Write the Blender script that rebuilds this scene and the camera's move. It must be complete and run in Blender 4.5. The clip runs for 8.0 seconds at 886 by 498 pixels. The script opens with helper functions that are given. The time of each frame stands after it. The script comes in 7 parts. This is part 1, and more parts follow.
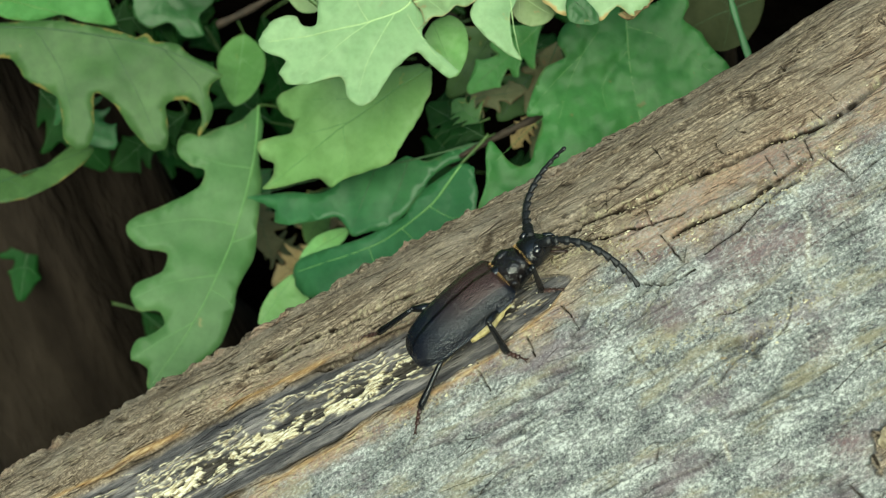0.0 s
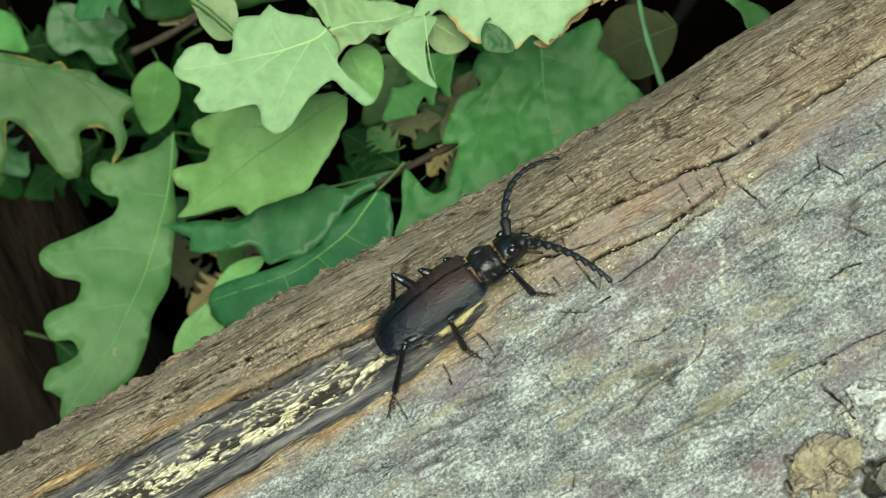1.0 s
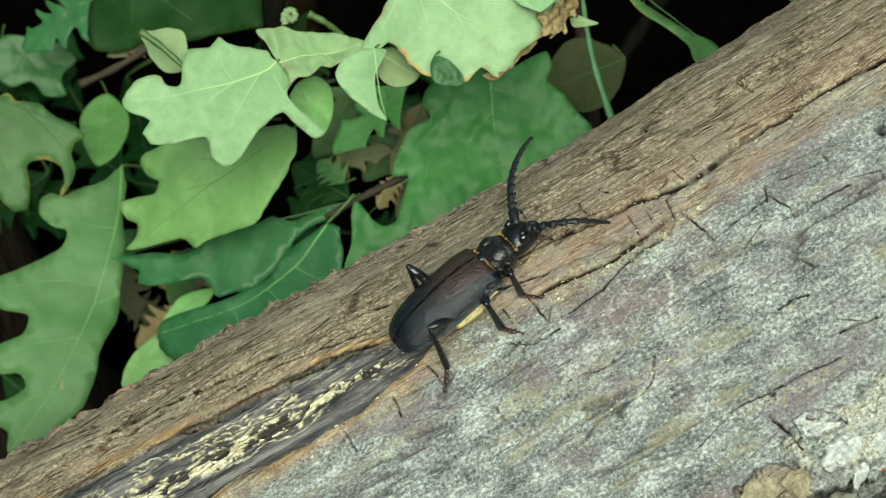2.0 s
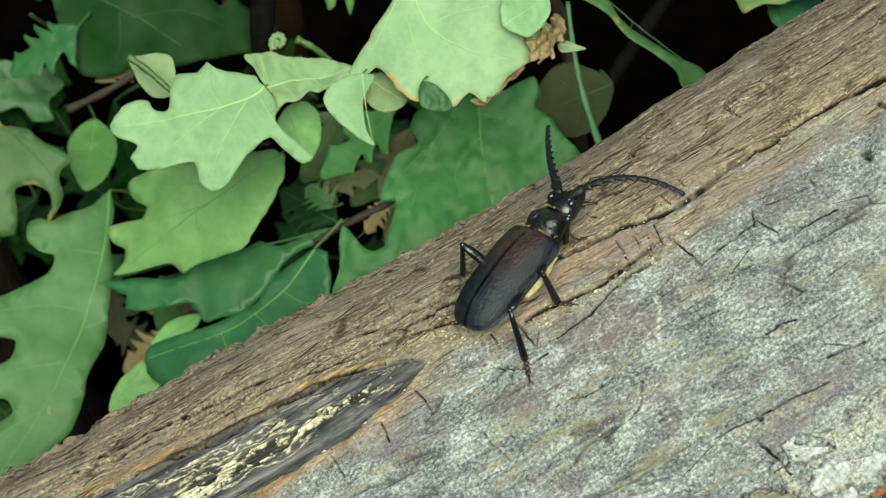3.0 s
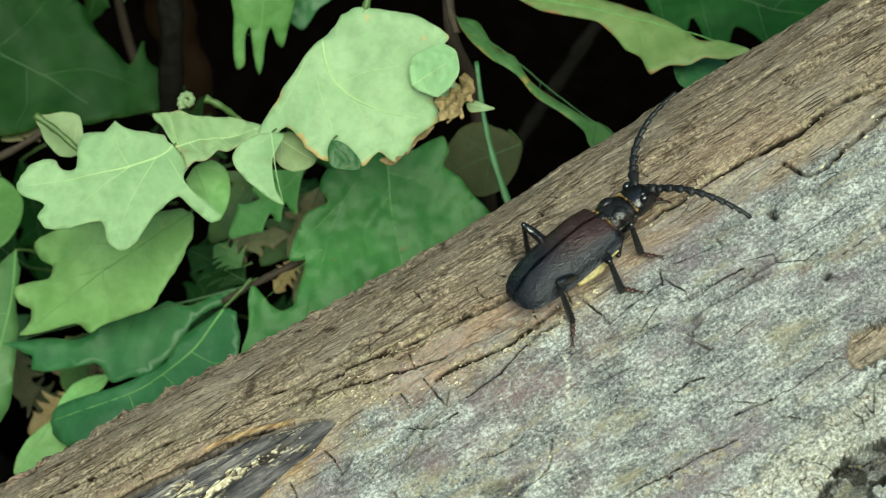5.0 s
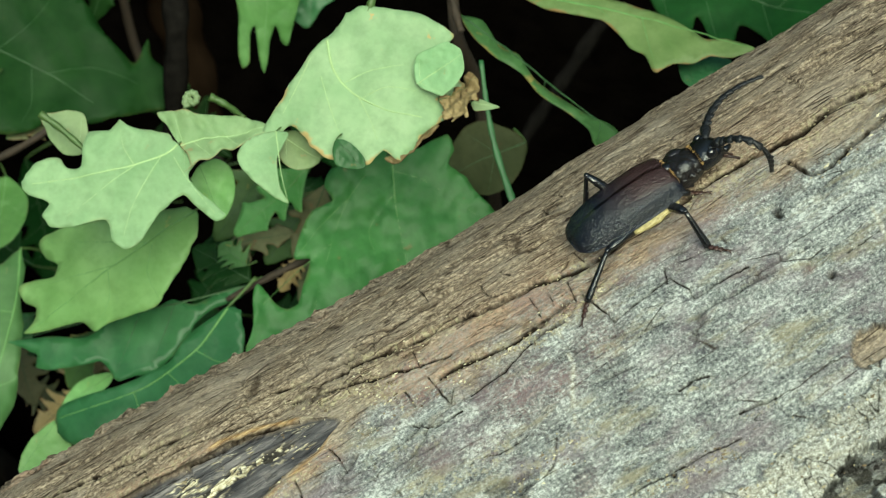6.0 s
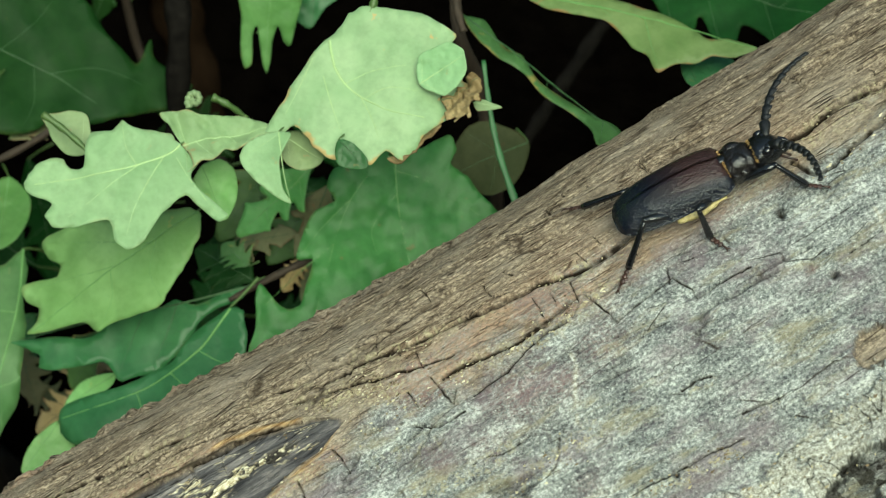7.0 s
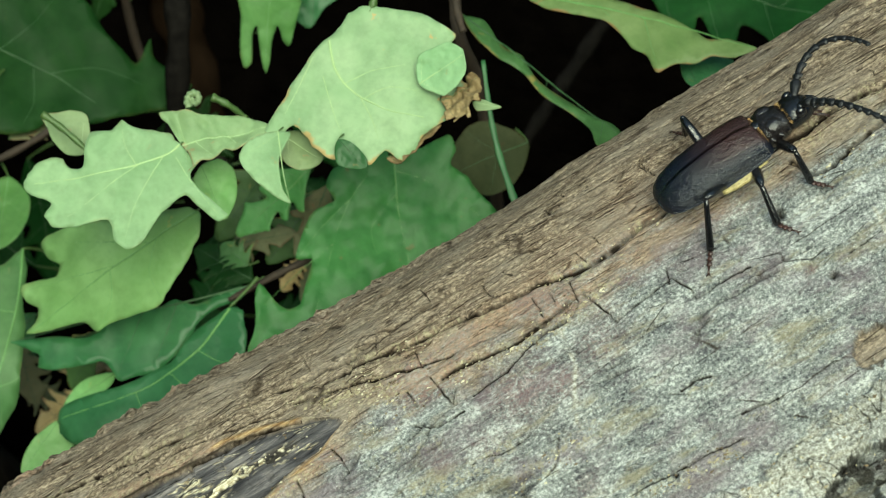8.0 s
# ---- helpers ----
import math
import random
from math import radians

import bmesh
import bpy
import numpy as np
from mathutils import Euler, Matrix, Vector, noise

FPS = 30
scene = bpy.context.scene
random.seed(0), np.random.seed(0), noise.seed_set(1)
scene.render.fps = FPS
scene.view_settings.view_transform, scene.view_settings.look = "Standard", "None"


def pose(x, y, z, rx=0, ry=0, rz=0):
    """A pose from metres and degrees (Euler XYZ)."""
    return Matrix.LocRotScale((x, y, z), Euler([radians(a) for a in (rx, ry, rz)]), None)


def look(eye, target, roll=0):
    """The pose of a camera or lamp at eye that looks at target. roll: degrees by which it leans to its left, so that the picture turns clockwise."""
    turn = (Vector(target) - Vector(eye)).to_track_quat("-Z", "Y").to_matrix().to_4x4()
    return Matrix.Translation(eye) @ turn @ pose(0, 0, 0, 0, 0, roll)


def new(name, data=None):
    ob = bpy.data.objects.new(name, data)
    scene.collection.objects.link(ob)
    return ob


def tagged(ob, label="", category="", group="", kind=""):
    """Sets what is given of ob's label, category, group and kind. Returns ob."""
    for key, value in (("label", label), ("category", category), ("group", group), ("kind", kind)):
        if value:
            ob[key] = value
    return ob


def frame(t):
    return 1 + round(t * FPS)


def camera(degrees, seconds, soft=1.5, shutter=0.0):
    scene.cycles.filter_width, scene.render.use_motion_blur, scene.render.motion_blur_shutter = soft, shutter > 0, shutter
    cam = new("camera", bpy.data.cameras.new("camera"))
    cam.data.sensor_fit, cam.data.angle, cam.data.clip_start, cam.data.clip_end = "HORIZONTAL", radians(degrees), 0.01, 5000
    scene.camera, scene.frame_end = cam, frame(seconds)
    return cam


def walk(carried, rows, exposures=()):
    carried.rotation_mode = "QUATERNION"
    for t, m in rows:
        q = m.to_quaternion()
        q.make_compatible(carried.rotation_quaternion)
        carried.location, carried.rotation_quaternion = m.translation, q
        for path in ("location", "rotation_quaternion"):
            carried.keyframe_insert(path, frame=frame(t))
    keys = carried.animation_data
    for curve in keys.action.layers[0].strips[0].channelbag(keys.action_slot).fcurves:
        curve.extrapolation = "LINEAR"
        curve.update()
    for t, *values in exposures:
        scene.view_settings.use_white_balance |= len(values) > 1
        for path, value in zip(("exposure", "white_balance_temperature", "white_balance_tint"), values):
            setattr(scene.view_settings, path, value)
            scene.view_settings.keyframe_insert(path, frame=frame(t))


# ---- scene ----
from mathutils import geometry

cam = camera(26.5, 8.0, soft=1.05, shutter=0.0)
walk(cam, [
    (0, pose(0, 0, 0.6, 35.811, 5.408, 4.585)),
    (0.5, pose(0, 0, 0.6, 36.251, 4.548, 3.891)),
    (1, pose(0, 0, 0.6, 36.531, 3.431, 2.954)),
    (1.5, pose(0, 0, 0.6, 37.014, 2.626, 2.291)),
    (1.7, pose(0, 0, 0.6, 37.199, 2.437, 2.144)),
    (2.8, pose(0, 0, 0.6, 38.075, 2.014, 1.789)),
    (3, pose(0, 0, 0.6, 38.216, 1.966, 1.747)),
    (3.5, pose(0, 0, 0.6, 39.033, 1.523, 1.351)),
    (4, pose(0, 0, 0.6, 39.707, 0.700, 0.650)),
    (4.5, pose(0, 0, 0.6, 40.000, 0.000, -0.000)),
    (4.7, pose(0, 0, 0.6, 39.999, -0.115, -0.085)),
    (5.8, pose(0, 0, 0.6, 39.946, -0.023, 0.016)),
    (6, pose(0, 0, 0.6, 39.945, -0.007, 0.033)),
    (6.5, pose(0, 0, 0.6, 39.947, 0.046, 0.055)),
    (7, pose(0, 0, 0.6, 39.949, 0.074, 0.058)),
    (7.5, pose(0, 0, 0.6, 39.948, 0.071, 0.061)),
    (8, pose(0, 0, 0.6, 39.946, 0.043, 0.070)),
], exposures=((0, 1.92, 7000, -16), (8, 1.92, 7000, -16)))
cam.data.dof.use_dof = True
cam.data.dof.focus_distance, cam.data.dof.aperture_fstop = 0.372, 32

SKY_STRENGTH, SUN_STRENGTH = 0.09, 1.9

# ---- world and light ----
world = bpy.data.worlds.new("overcast_sky")
scene.world = world
world.use_nodes = True
SKY_NODES = world.node_tree.nodes
SKY_NODES.clear()
sky = SKY_NODES.new("ShaderNodeTexSky")
sky.sky_type = "NISHITA"
sky.sun_disc = False
sky.sun_elevation = radians(57)
sky.sun_rotation = radians(172)
sky_back = SKY_NODES.new("ShaderNodeBackground")
sky_back.inputs["Strength"].default_value = SKY_STRENGTH
sky_out = SKY_NODES.new("ShaderNodeOutputWorld")
world.node_tree.links.new(sky.outputs[0], sky_back.inputs[0])
world.node_tree.links.new(sky_back.outputs[0], sky_out.inputs[0])
sun_data = bpy.data.lights.new("sun", "SUN")
sun_data.energy = SUN_STRENGTH
sun_data.angle = radians(45)
sun_data.color = (1.0, 0.95, 0.86)
sun = new("sun", sun_data)
sun.matrix_world = look((0.15, -1.10, 1.70), (0, 0, 0))


# ---- materials ----
class Shade:
    """A small builder for one node material."""

    def __init__(self, name):
        self.mat = bpy.data.materials.new(name)
        self.mat.use_nodes = True
        self.tree = self.mat.node_tree
        self.bsdf = self.tree.nodes["Principled BSDF"]
        self.out = self.tree.nodes["Material Output"]

    def node(self, kind, **values):
        n = self.tree.nodes.new(kind)
        for key, value in values.items():
            if key in n.inputs:
                n.inputs[key].default_value = value
        return n

    def link(self, a, b):
        self.tree.links.new(a, b)

    def coords(self, kind="Object", scale=(1, 1, 1)):
        tc = self.node("ShaderNodeTexCoord")
        mp = self.node("ShaderNodeMapping", Scale=scale)
        self.link(tc.outputs[kind], mp.inputs["Vector"])
        return mp.outputs[0]

    def attr(self, name, vector=False):
        n = self.node("ShaderNodeAttribute")
        n.attribute_name = name
        return n.outputs["Vector"] if vector else n.outputs["Fac"]

    def scaled(self, vec, scale):
        mp = self.node("ShaderNodeMapping", Scale=scale)
        self.link(vec, mp.inputs["Vector"])
        return mp.outputs[0]

    def noise(self, vec, scale, detail=4.0, rough=0.6):
        n = self.node("ShaderNodeTexNoise", Scale=scale, Detail=detail, Roughness=rough)
        self.link(vec, n.inputs["Vector"])
        return n.outputs["Fac"]

    def ramp(self, fac, stops):
        n = self.node("ShaderNodeValToRGB")
        e = n.color_ramp.elements
        while len(e) < len(stops):
            e.new(0.5)
        for el, (p, c) in zip(e, stops):
            el.position = p
            el.color = (*c, 1) if isinstance(c, tuple) else (c, c, c, 1)
        self.link(fac, n.inputs[0])
        return n.outputs[0]

    def mix(self, fac, a, b, mode="MIX"):
        n = self.tree.nodes.new("ShaderNodeMix")
        n.data_type, n.blend_type = "RGBA", mode
        for value, k in ((fac, 0), (a, 6), (b, 7)):
            if isinstance(value, (int, float)):
                n.inputs[k].default_value = value if k == 0 else (value, value, value, 1)
            elif isinstance(value, tuple):
                n.inputs[k].default_value = (*value, 1)
            else:
                self.link(value, n.inputs[k])
        return n.outputs[2]

    def math(self, op, a, b=0.0, clamp=False):
        n = self.node("ShaderNodeMath")
        n.operation, n.use_clamp = op, clamp
        for k, v in ((0, a), (1, b)):
            if isinstance(v, (int, float)):
                n.inputs[k].default_value = v
            else:
                self.link(v, n.inputs[k])
        return n.outputs[0]

    def bump(self, height, strength, distance):
        n = self.node("ShaderNodeBump", Strength=strength, Distance=distance)
        self.link(height, n.inputs["Height"])
        self.link(n.outputs[0], self.bsdf.inputs["Normal"])
        return n

    def set(self, color=None, rough=None, spec=None, metal=None):
        for key, value in (("Base Color", color), ("Roughness", rough), ("Specular IOR Level", spec), ("Metallic", metal)):
            if value is None:
                continue
            if isinstance(value, tuple):
                self.bsdf.inputs[key].default_value = (*value, 1)
            elif isinstance(value, (int, float)):
                self.bsdf.inputs[key].default_value = value
            else:
                self.link(value, self.bsdf.inputs[key])
        return self


def bark_material():
    s = Shade("weathered_bark")
    uv = s.attr("bark", True)
    grey, wound, cream = s.attr("grey"), s.attr("wound"), s.attr("cream")
    red, moss, pale, crack_dark, rust = s.attr("red"), s.attr("moss"), s.attr("pale"), s.attr("crack_dark"), s.attr("rust")
    hair = s.noise(s.scaled(uv, (0.5, 1, 1)), 2300, 6, 0.78)
    fibre = s.noise(s.scaled(uv, (0.28, 1, 1)), 800, 7, 0.76)
    streak = s.noise(s.scaled(uv, (0.26, 1, 1)), 260, 7, 0.72)
    blotch = s.noise(s.scaled(uv, (0.6, 1, 1)), 75, 6, 0.68)
    brown = s.ramp(s.math("ADD", s.math("MULTIPLY", fibre, 0.38), s.math("MULTIPLY", hair, 0.62)), [(0.40, (0.036, 0.026, 0.018)), (0.49, (0.146, 0.110, 0.079)), (0.585, (0.42, 0.342, 0.255))])
    brown = s.mix(s.ramp(streak, [(0.48, 0.0), (0.62, 0.7)]), brown, (0.085, 0.063, 0.045))
    brown = s.mix(s.ramp(blotch, [(0.48, 0.0), (0.66, 0.7)]), brown, s.mix(fibre, (0.145, 0.120, 0.098), (0.31, 0.265, 0.215)))
    # smooth grey bark: lichen film over violet brown
    grain = s.noise(s.scaled(uv, (0.85, 1, 1)), 1500, 6, 0.8)
    spots = s.noise(s.scaled(uv, (0.7, 1, 1)), 520, 6, 0.76)
    patch = s.noise(s.scaled(uv, (0.3, 1, 1)), 170, 6, 0.68)
    cloud = s.noise(s.scaled(uv, (0.55, 1, 1)), 190, 8, 0.72)
    mixed = s.math("ADD", s.math("MULTIPLY", grain, 0.66), s.math("MULTIPLY", cloud, 0.42))
    gcol = s.ramp(mixed, [(0.445, (0.032, 0.034, 0.040)), (0.505, (0.132, 0.140, 0.138)), (0.560, (0.228, 0.240, 0.232)), (0.62, (0.47, 0.482, 0.462))])
    gcol = s.mix(s.ramp(spots, [(0.53, 0.0), (0.61, 0.6)]), gcol, s.mix(grain, (0.024, 0.022, 0.030), (0.135, 0.128, 0.145)))
    gcol = s.mix(s.ramp(patch, [(0.54, 0.0), (0.64, 0.7)]), gcol, s.mix(grain, (0.085, 0.072, 0.042), (0.36, 0.325, 0.225)))
    violet = s.noise(s.scaled(uv, (0.6, 1, 1)), 58, 5, 0.7)
    gcol = s.mix(s.ramp(violet, [(0.50, 0.0), (0.62, 0.7)]), gcol, s.mix(grain, (0.040, 0.028, 0.036), (0.25, 0.20, 0.225)))
    flecks = s.noise(s.scaled(uv, (0.9, 1, 1)), 1500, 5, 0.72)
    gcol = s.mix(s.ramp(flecks, [(0.60, 0.0), (0.68, 0.7)]), gcol, (0.60, 0.61, 0.58))
    speck = s.noise(s.scaled(uv, (0.8, 1, 1)), 1050, 5, 0.75)
    gcol = s.mix(s.ramp(speck, [(0.57, 0.0), (0.65, 0.7)]), gcol, (0.050, 0.050, 0.058))
    streaks = s.noise(s.scaled(uv, (0.12, 1, 1)), 620, 5, 0.7)
    gcol = s.mix(s.ramp(streaks, [(0.54, 0.0), (0.68, 0.4)]), gcol, s.mix(grain, (0.075, 0.078, 0.080), (0.30, 0.31, 0.30)))
    col = s.mix(grey, brown, gcol)
    warp = s.node("ShaderNodeVectorMath")
    warp.operation = "ADD"
    wn = s.node("ShaderNodeTexNoise", Scale=160.0, Detail=3.0)
    s.link(uv, wn.inputs["Vector"])
    ws = s.node("ShaderNodeVectorMath", Scale=0.006)
    ws.operation = "SCALE"
    s.link(wn.outputs["Color"], ws.inputs[0])
    ws.inputs["Scale"].default_value = 0.0012
    s.link(uv, warp.inputs[0])
    s.link(ws.outputs[0], warp.inputs[1])

    def crack_net(stretch, scale, width, low, high, seed_scale):
        v = s.node("ShaderNodeTexVoronoi", Scale=scale)
        v.feature = "DISTANCE_TO_EDGE"
        s.link(s.scaled(warp.outputs[0], (stretch, 1, 1)), v.inputs["Vector"])
        line = s.ramp(v.outputs["Distance"], [(0.0, 1.0), (width, 0.0)])
        return s.math("MULTIPLY", line, s.ramp(s.noise(uv, seed_scale, 3, 0.6), [(low, 0.0), (high, 1.0)]))

    split = s.math("MULTIPLY", s.math("MAXIMUM", crack_net(0.09, 520, 0.08, 0.50, 0.58, 150), crack_net(0.10, 210, 0.030, 0.46, 0.53, 90)), s.math("SUBTRACT", 1.0, grey))
    fine = s.math("MULTIPLY", crack_net(0.22, 150, 0.012, 0.52, 0.60, 80), grey)
    lines = s.math("MAXIMUM", split, fine)
    col = s.mix(s.math("MULTIPLY", lines, 0.85), col, (0.030, 0.021, 0.015))
    redn = s.math("MULTIPLY", red, s.ramp(s.noise(s.scaled(uv, (0.6, 1, 1)), 1500, 6, 0.8), [(0.40, 0.0), (0.60, 0.75)]))
    col = s.mix(redn, col, s.mix(grey, (0.37, 0.235, 0.165), (0.150, 0.066, 0.066)))
    col = s.mix(s.math("MULTIPLY", s.math("MULTIPLY", moss, 0.8), s.ramp(s.noise(uv, 620, 5, 0.75), [(0.50, 0.0), (0.60, 1.0)])), col, s.mix(hair, (0.16, 0.135, 0.07), (0.50, 0.46, 0.31)))
    amber = s.ramp(s.noise(s.scaled(uv, (0.14, 1, 1)), 1100, 6, 0.72), [(0.36, (0.075, 0.036, 0.014)), (0.5, (0.27, 0.155, 0.062)), (0.62, (0.52, 0.38, 0.20))])
    col = s.mix(s.math("MULTIPLY", rust, 0.85), col, amber)
    dark = s.ramp(s.noise(s.scaled(uv, (0.15, 1, 1)), 420, 6, 0.65), [(0.36, (0.022, 0.021, 0.024)), (0.50, (0.070, 0.066, 0.070)), (0.64, (0.19, 0.172, 0.168))])
    col = s.mix(wound, col, dark)
    wood = s.ramp(s.noise(s.scaled(uv, (0.35, 1, 1)), 1400, 5, 0.72), [(0.36, (0.16, 0.115, 0.060)), (0.47, (0.46, 0.40, 0.26)), (0.58, (0.72, 0.68, 0.53))])
    col = s.mix(cream, col, wood)
    col = s.mix(pale, col, s.ramp(grain, [(0.38, (0.13, 0.115, 0.09)), (0.5, (0.33, 0.315, 0.265)), (0.62, (0.62, 0.615, 0.58))]))
    # Shadow of the crack depths is put into the colour, near black.
    col = s.mix(s.math("MULTIPLY", crack_dark, 0.97), col, (0.009, 0.0065, 0.005))
    wooden = s.math("MULTIPLY", s.math("ADD", s.math("MULTIPLY", fibre, 0.6), s.math("MULTIPLY", hair, 0.7)), s.math("SUBTRACT", 1.0, grey))
    relief = s.math("SUBTRACT", s.math("ADD", wooden, s.math("MULTIPLY", s.math("MULTIPLY", grain, grey), 0.9)), s.math("MULTIPLY", lines, 0.9))
    s.bump(relief, 0.75, 0.0009)
    s.set(color=col, rough=s.ramp(spots, [(0.3, 0.7), (0.7, 0.95)]), spec=s.math("MULTIPLY", s.math("SUBTRACT", 1.0, s.math("MAXIMUM", crack_dark, lines)), 0.16))
    return s.mat


def leaf_material(name, base, light, through_col, dry=(0.30, 0.20, 0.09), dry_amount=0.0, gloss=0.42, glow=0.35):
    s = Shade(name)
    obj = s.coords("Object")
    rnd = s.node("ShaderNodeObjectInfo").outputs["Random"]
    big = s.noise(obj, 55, 4, 0.6)
    fine = s.noise(obj, 900, 4, 0.7)
    net = s.node("ShaderNodeTexVoronoi", Scale=620.0)
    net.feature = "DISTANCE_TO_EDGE"
    s.link(obj, net.inputs["Vector"])
    cells = s.ramp(net.outputs["Distance"], [(0.0, 1.0), (0.14, 0.0)])
    col = s.mix(s.ramp(big, [(0.34, 0.0), (0.68, 1.0)]), base, light)
    col = s.mix(s.math("MULTIPLY", s.ramp(s.noise(obj, 240, 5, 0.7), [(0.42, 0.0), (0.66, 0.7)]), 0.6), col, tuple(0.62 * c for c in base))
    col = s.mix(s.math("MULTIPLY", cells, 0.08), col, light)
    col = s.mix(s.math("MULTIPLY", s.ramp(fine, [(0.5, 0.0), (0.72, 1.0)]), 0.18), col, light)
    hs = s.node("ShaderNodeHueSaturation")
    s.link(col, hs.inputs["Color"])
    s.link(s.math("ADD", s.math("MULTIPLY", rnd, 0.03), 0.485), hs.inputs["Hue"])
    s.link(s.math("ADD", s.math("MULTIPLY", rnd, 0.3), 0.85), hs.inputs["Value"])
    col = hs.outputs[0]
    edge = s.attr("rim")
    torn = s.math("MULTIPLY", s.ramp(s.math("ADD", s.math("MULTIPLY", edge, 0.55), s.math("MULTIPLY", s.noise(obj, 110, 5, 0.65), 0.55)), [(0.745, 0.0), (0.79, 1.0)]), dry_amount, True)
    spot = s.math("MULTIPLY", s.ramp(s.noise(obj, 210, 3, 0.6), [(0.70, 0.0), (0.735, 1.0)]), min(1.0, 0.25 + dry_amount))
    col = s.mix(s.math("MAXIMUM", torn, spot), col, dry)
    s.set(color=col, rough=gloss, spec=0.18 if base[1] > 0.06 else 0.08)
    s.bump(s.math("ADD", s.math("MULTIPLY", big, 1.5), s.math("MULTIPLY", cells, -0.06)), 0.3, 0.0006)
    tr = s.node("ShaderNodeBsdfTranslucent")
    tint = s.mix(0.5, col, through_col)
    s.link(tint, tr.inputs["Color"])
    ms = s.node("ShaderNodeMixShader", Fac=glow)
    s.link(s.bsdf.outputs[0], ms.inputs[1])
    s.link(tr.outputs[0], ms.inputs[2])
    s.link(ms.outputs[0], s.out.inputs["Surface"])
    return s.mat


def plain_material(name, dark, light, scale, rough=0.7, stretch=(1, 1, 1), bump=0.4, depth=0.001, spec=0.35):
    s = Shade(name)
    obj = s.coords("Object", stretch)
    n1 = s.noise(obj, scale, 5, 0.62)
    n2 = s.noise(obj, scale * 0.13, 3, 0.55)
    col = s.ramp(n1, [(0.3, dark), (0.7, light)])
    col = s.mix(s.ramp(n2, [(0.4, 0.0), (0.7, 0.5)]), col, tuple(0.5 * (a + b) * 0.7 for a, b in zip(dark, light)))
    s.set(color=col, rough=rough, spec=spec)
    s.bump(n1, bump, depth)
    return s.mat


def elytron_material():
    """Leathery wing case: black at the flanks and the end, red brown on the back, finely wrinkled."""
    s = Shade("leathery_wing_case")
    obj = s.coords("Object")
    back = s.attr("back")
    wr = s.noise(s.scaled(obj, (0.7, 1, 1)), 2100, 3, 0.6)
    pits = s.noise(s.scaled(obj, (0.6, 1, 1)), 3200, 2, 0.5)
    fac = s.math("MULTIPLY", back, s.ramp(s.noise(obj, 160, 3, 0.5), [(0.25, 0.65), (0.7, 1.0)]))
    col = s.mix(fac, (0.0022, 0.0036, 0.0088), (0.032, 0.0140, 0.0125))
    col = s.mix(s.math("MULTIPLY", s.ramp(wr, [(0.5, 0.0), (0.75, 1.0)]), 0.16), col, (0.030, 0.026, 0.032))
    s.set(color=col, rough=s.ramp(pits, [(0.3, 0.13), (0.7, 0.22)]), spec=0.42)
    s.bump(s.math("ADD", wr, s.math("MULTIPLY", pits, 0.8)), 1.0, 0.00032)
    return s.mat


BARK = bark_material()
LEAF_PALE = leaf_material("pale_leaf", (0.188, 0.282, 0.142), (0.275, 0.362, 0.206), (0.23, 0.335, 0.13), (0.42, 0.30, 0.13), 0.9, 0.5, 0.30)
LEAF_MINT = leaf_material("mint_leaf", (0.182, 0.305, 0.148), (0.262, 0.392, 0.210), (0.22, 0.355, 0.14), (0.30, 0.22, 0.10), 0.12, 0.5, 0.30)
LEAF_FADED = leaf_material("faded_leaf", (0.160, 0.245, 0.112), (0.235, 0.320, 0.165), (0.21, 0.31, 0.10), (0.27, 0.19, 0.10), 0.6, 0.55, 0.25)
LEAF_MID = leaf_material("mid_leaf", (0.062, 0.165, 0.042), (0.110, 0.240, 0.078), (0.13, 0.30, 0.055), (0.35, 0.28, 0.08), 0.15, 0.42, 0.28)
LEAF_SOFT = leaf_material("soft_leaf", (0.048, 0.130, 0.040), (0.085, 0.180, 0.070), (0.09, 0.21, 0.045), (0.30, 0.22, 0.10), 0.1, 0.5, 0.25)
LEAF_DEEP = leaf_material("deep_leaf", (0.021, 0.080, 0.026), (0.042, 0.126, 0.046), (0.035, 0.14, 0.04), (0.25, 0.17, 0.06), 0.1, 0.36, 0.25)
LEAF_FULL = leaf_material("full_green_leaf", (0.030, 0.100, 0.025), (0.056, 0.152, 0.044), (0.06, 0.24, 0.05), (0.16, 0.09, 0.04), 0.15, 0.45, 0.25)
LEAF_FRESH = leaf_material("fresh_leaf", (0.125, 0.270, 0.085), (0.190, 0.350, 0.135), (0.15, 0.32, 0.07), (0.35, 0.28, 0.08), 0.1, 0.45, 0.28)
LEAF_OLIVE = leaf_material("olive_leaf", (0.036, 0.078, 0.024), (0.062, 0.120, 0.040), (0.07, 0.15, 0.03), (0.30, 0.20, 0.06), 0.5, 0.5, 0.25)
# Oak green lowered nearly to black: the brush's deep shade is in it.
LEAF_DEEP_SHADE = leaf_material("shade_dark_leaf", (0.006, 0.027, 0.005), (0.014, 0.050, 0.011), (0.02, 0.08, 0.012), (0.05, 0.035, 0.015), 0.1, 0.6, 0.25)
LEAF_SEA = leaf_material("blue_green_leaf", (0.026, 0.100, 0.042), (0.050, 0.150, 0.072), (0.04, 0.15, 0.05), (0.25, 0.17, 0.06), 0.1, 0.36, 0.25)
# Shaded copy of the leaf green, more saturated, shade held in the colour.
LEAF_SHADED = leaf_material("shade_green_leaf", (0.006, 0.032, 0.007), (0.013, 0.050, 0.012), (0.02, 0.09, 0.015), (0.10, 0.075, 0.025), 0.1, 0.5, 0.25)
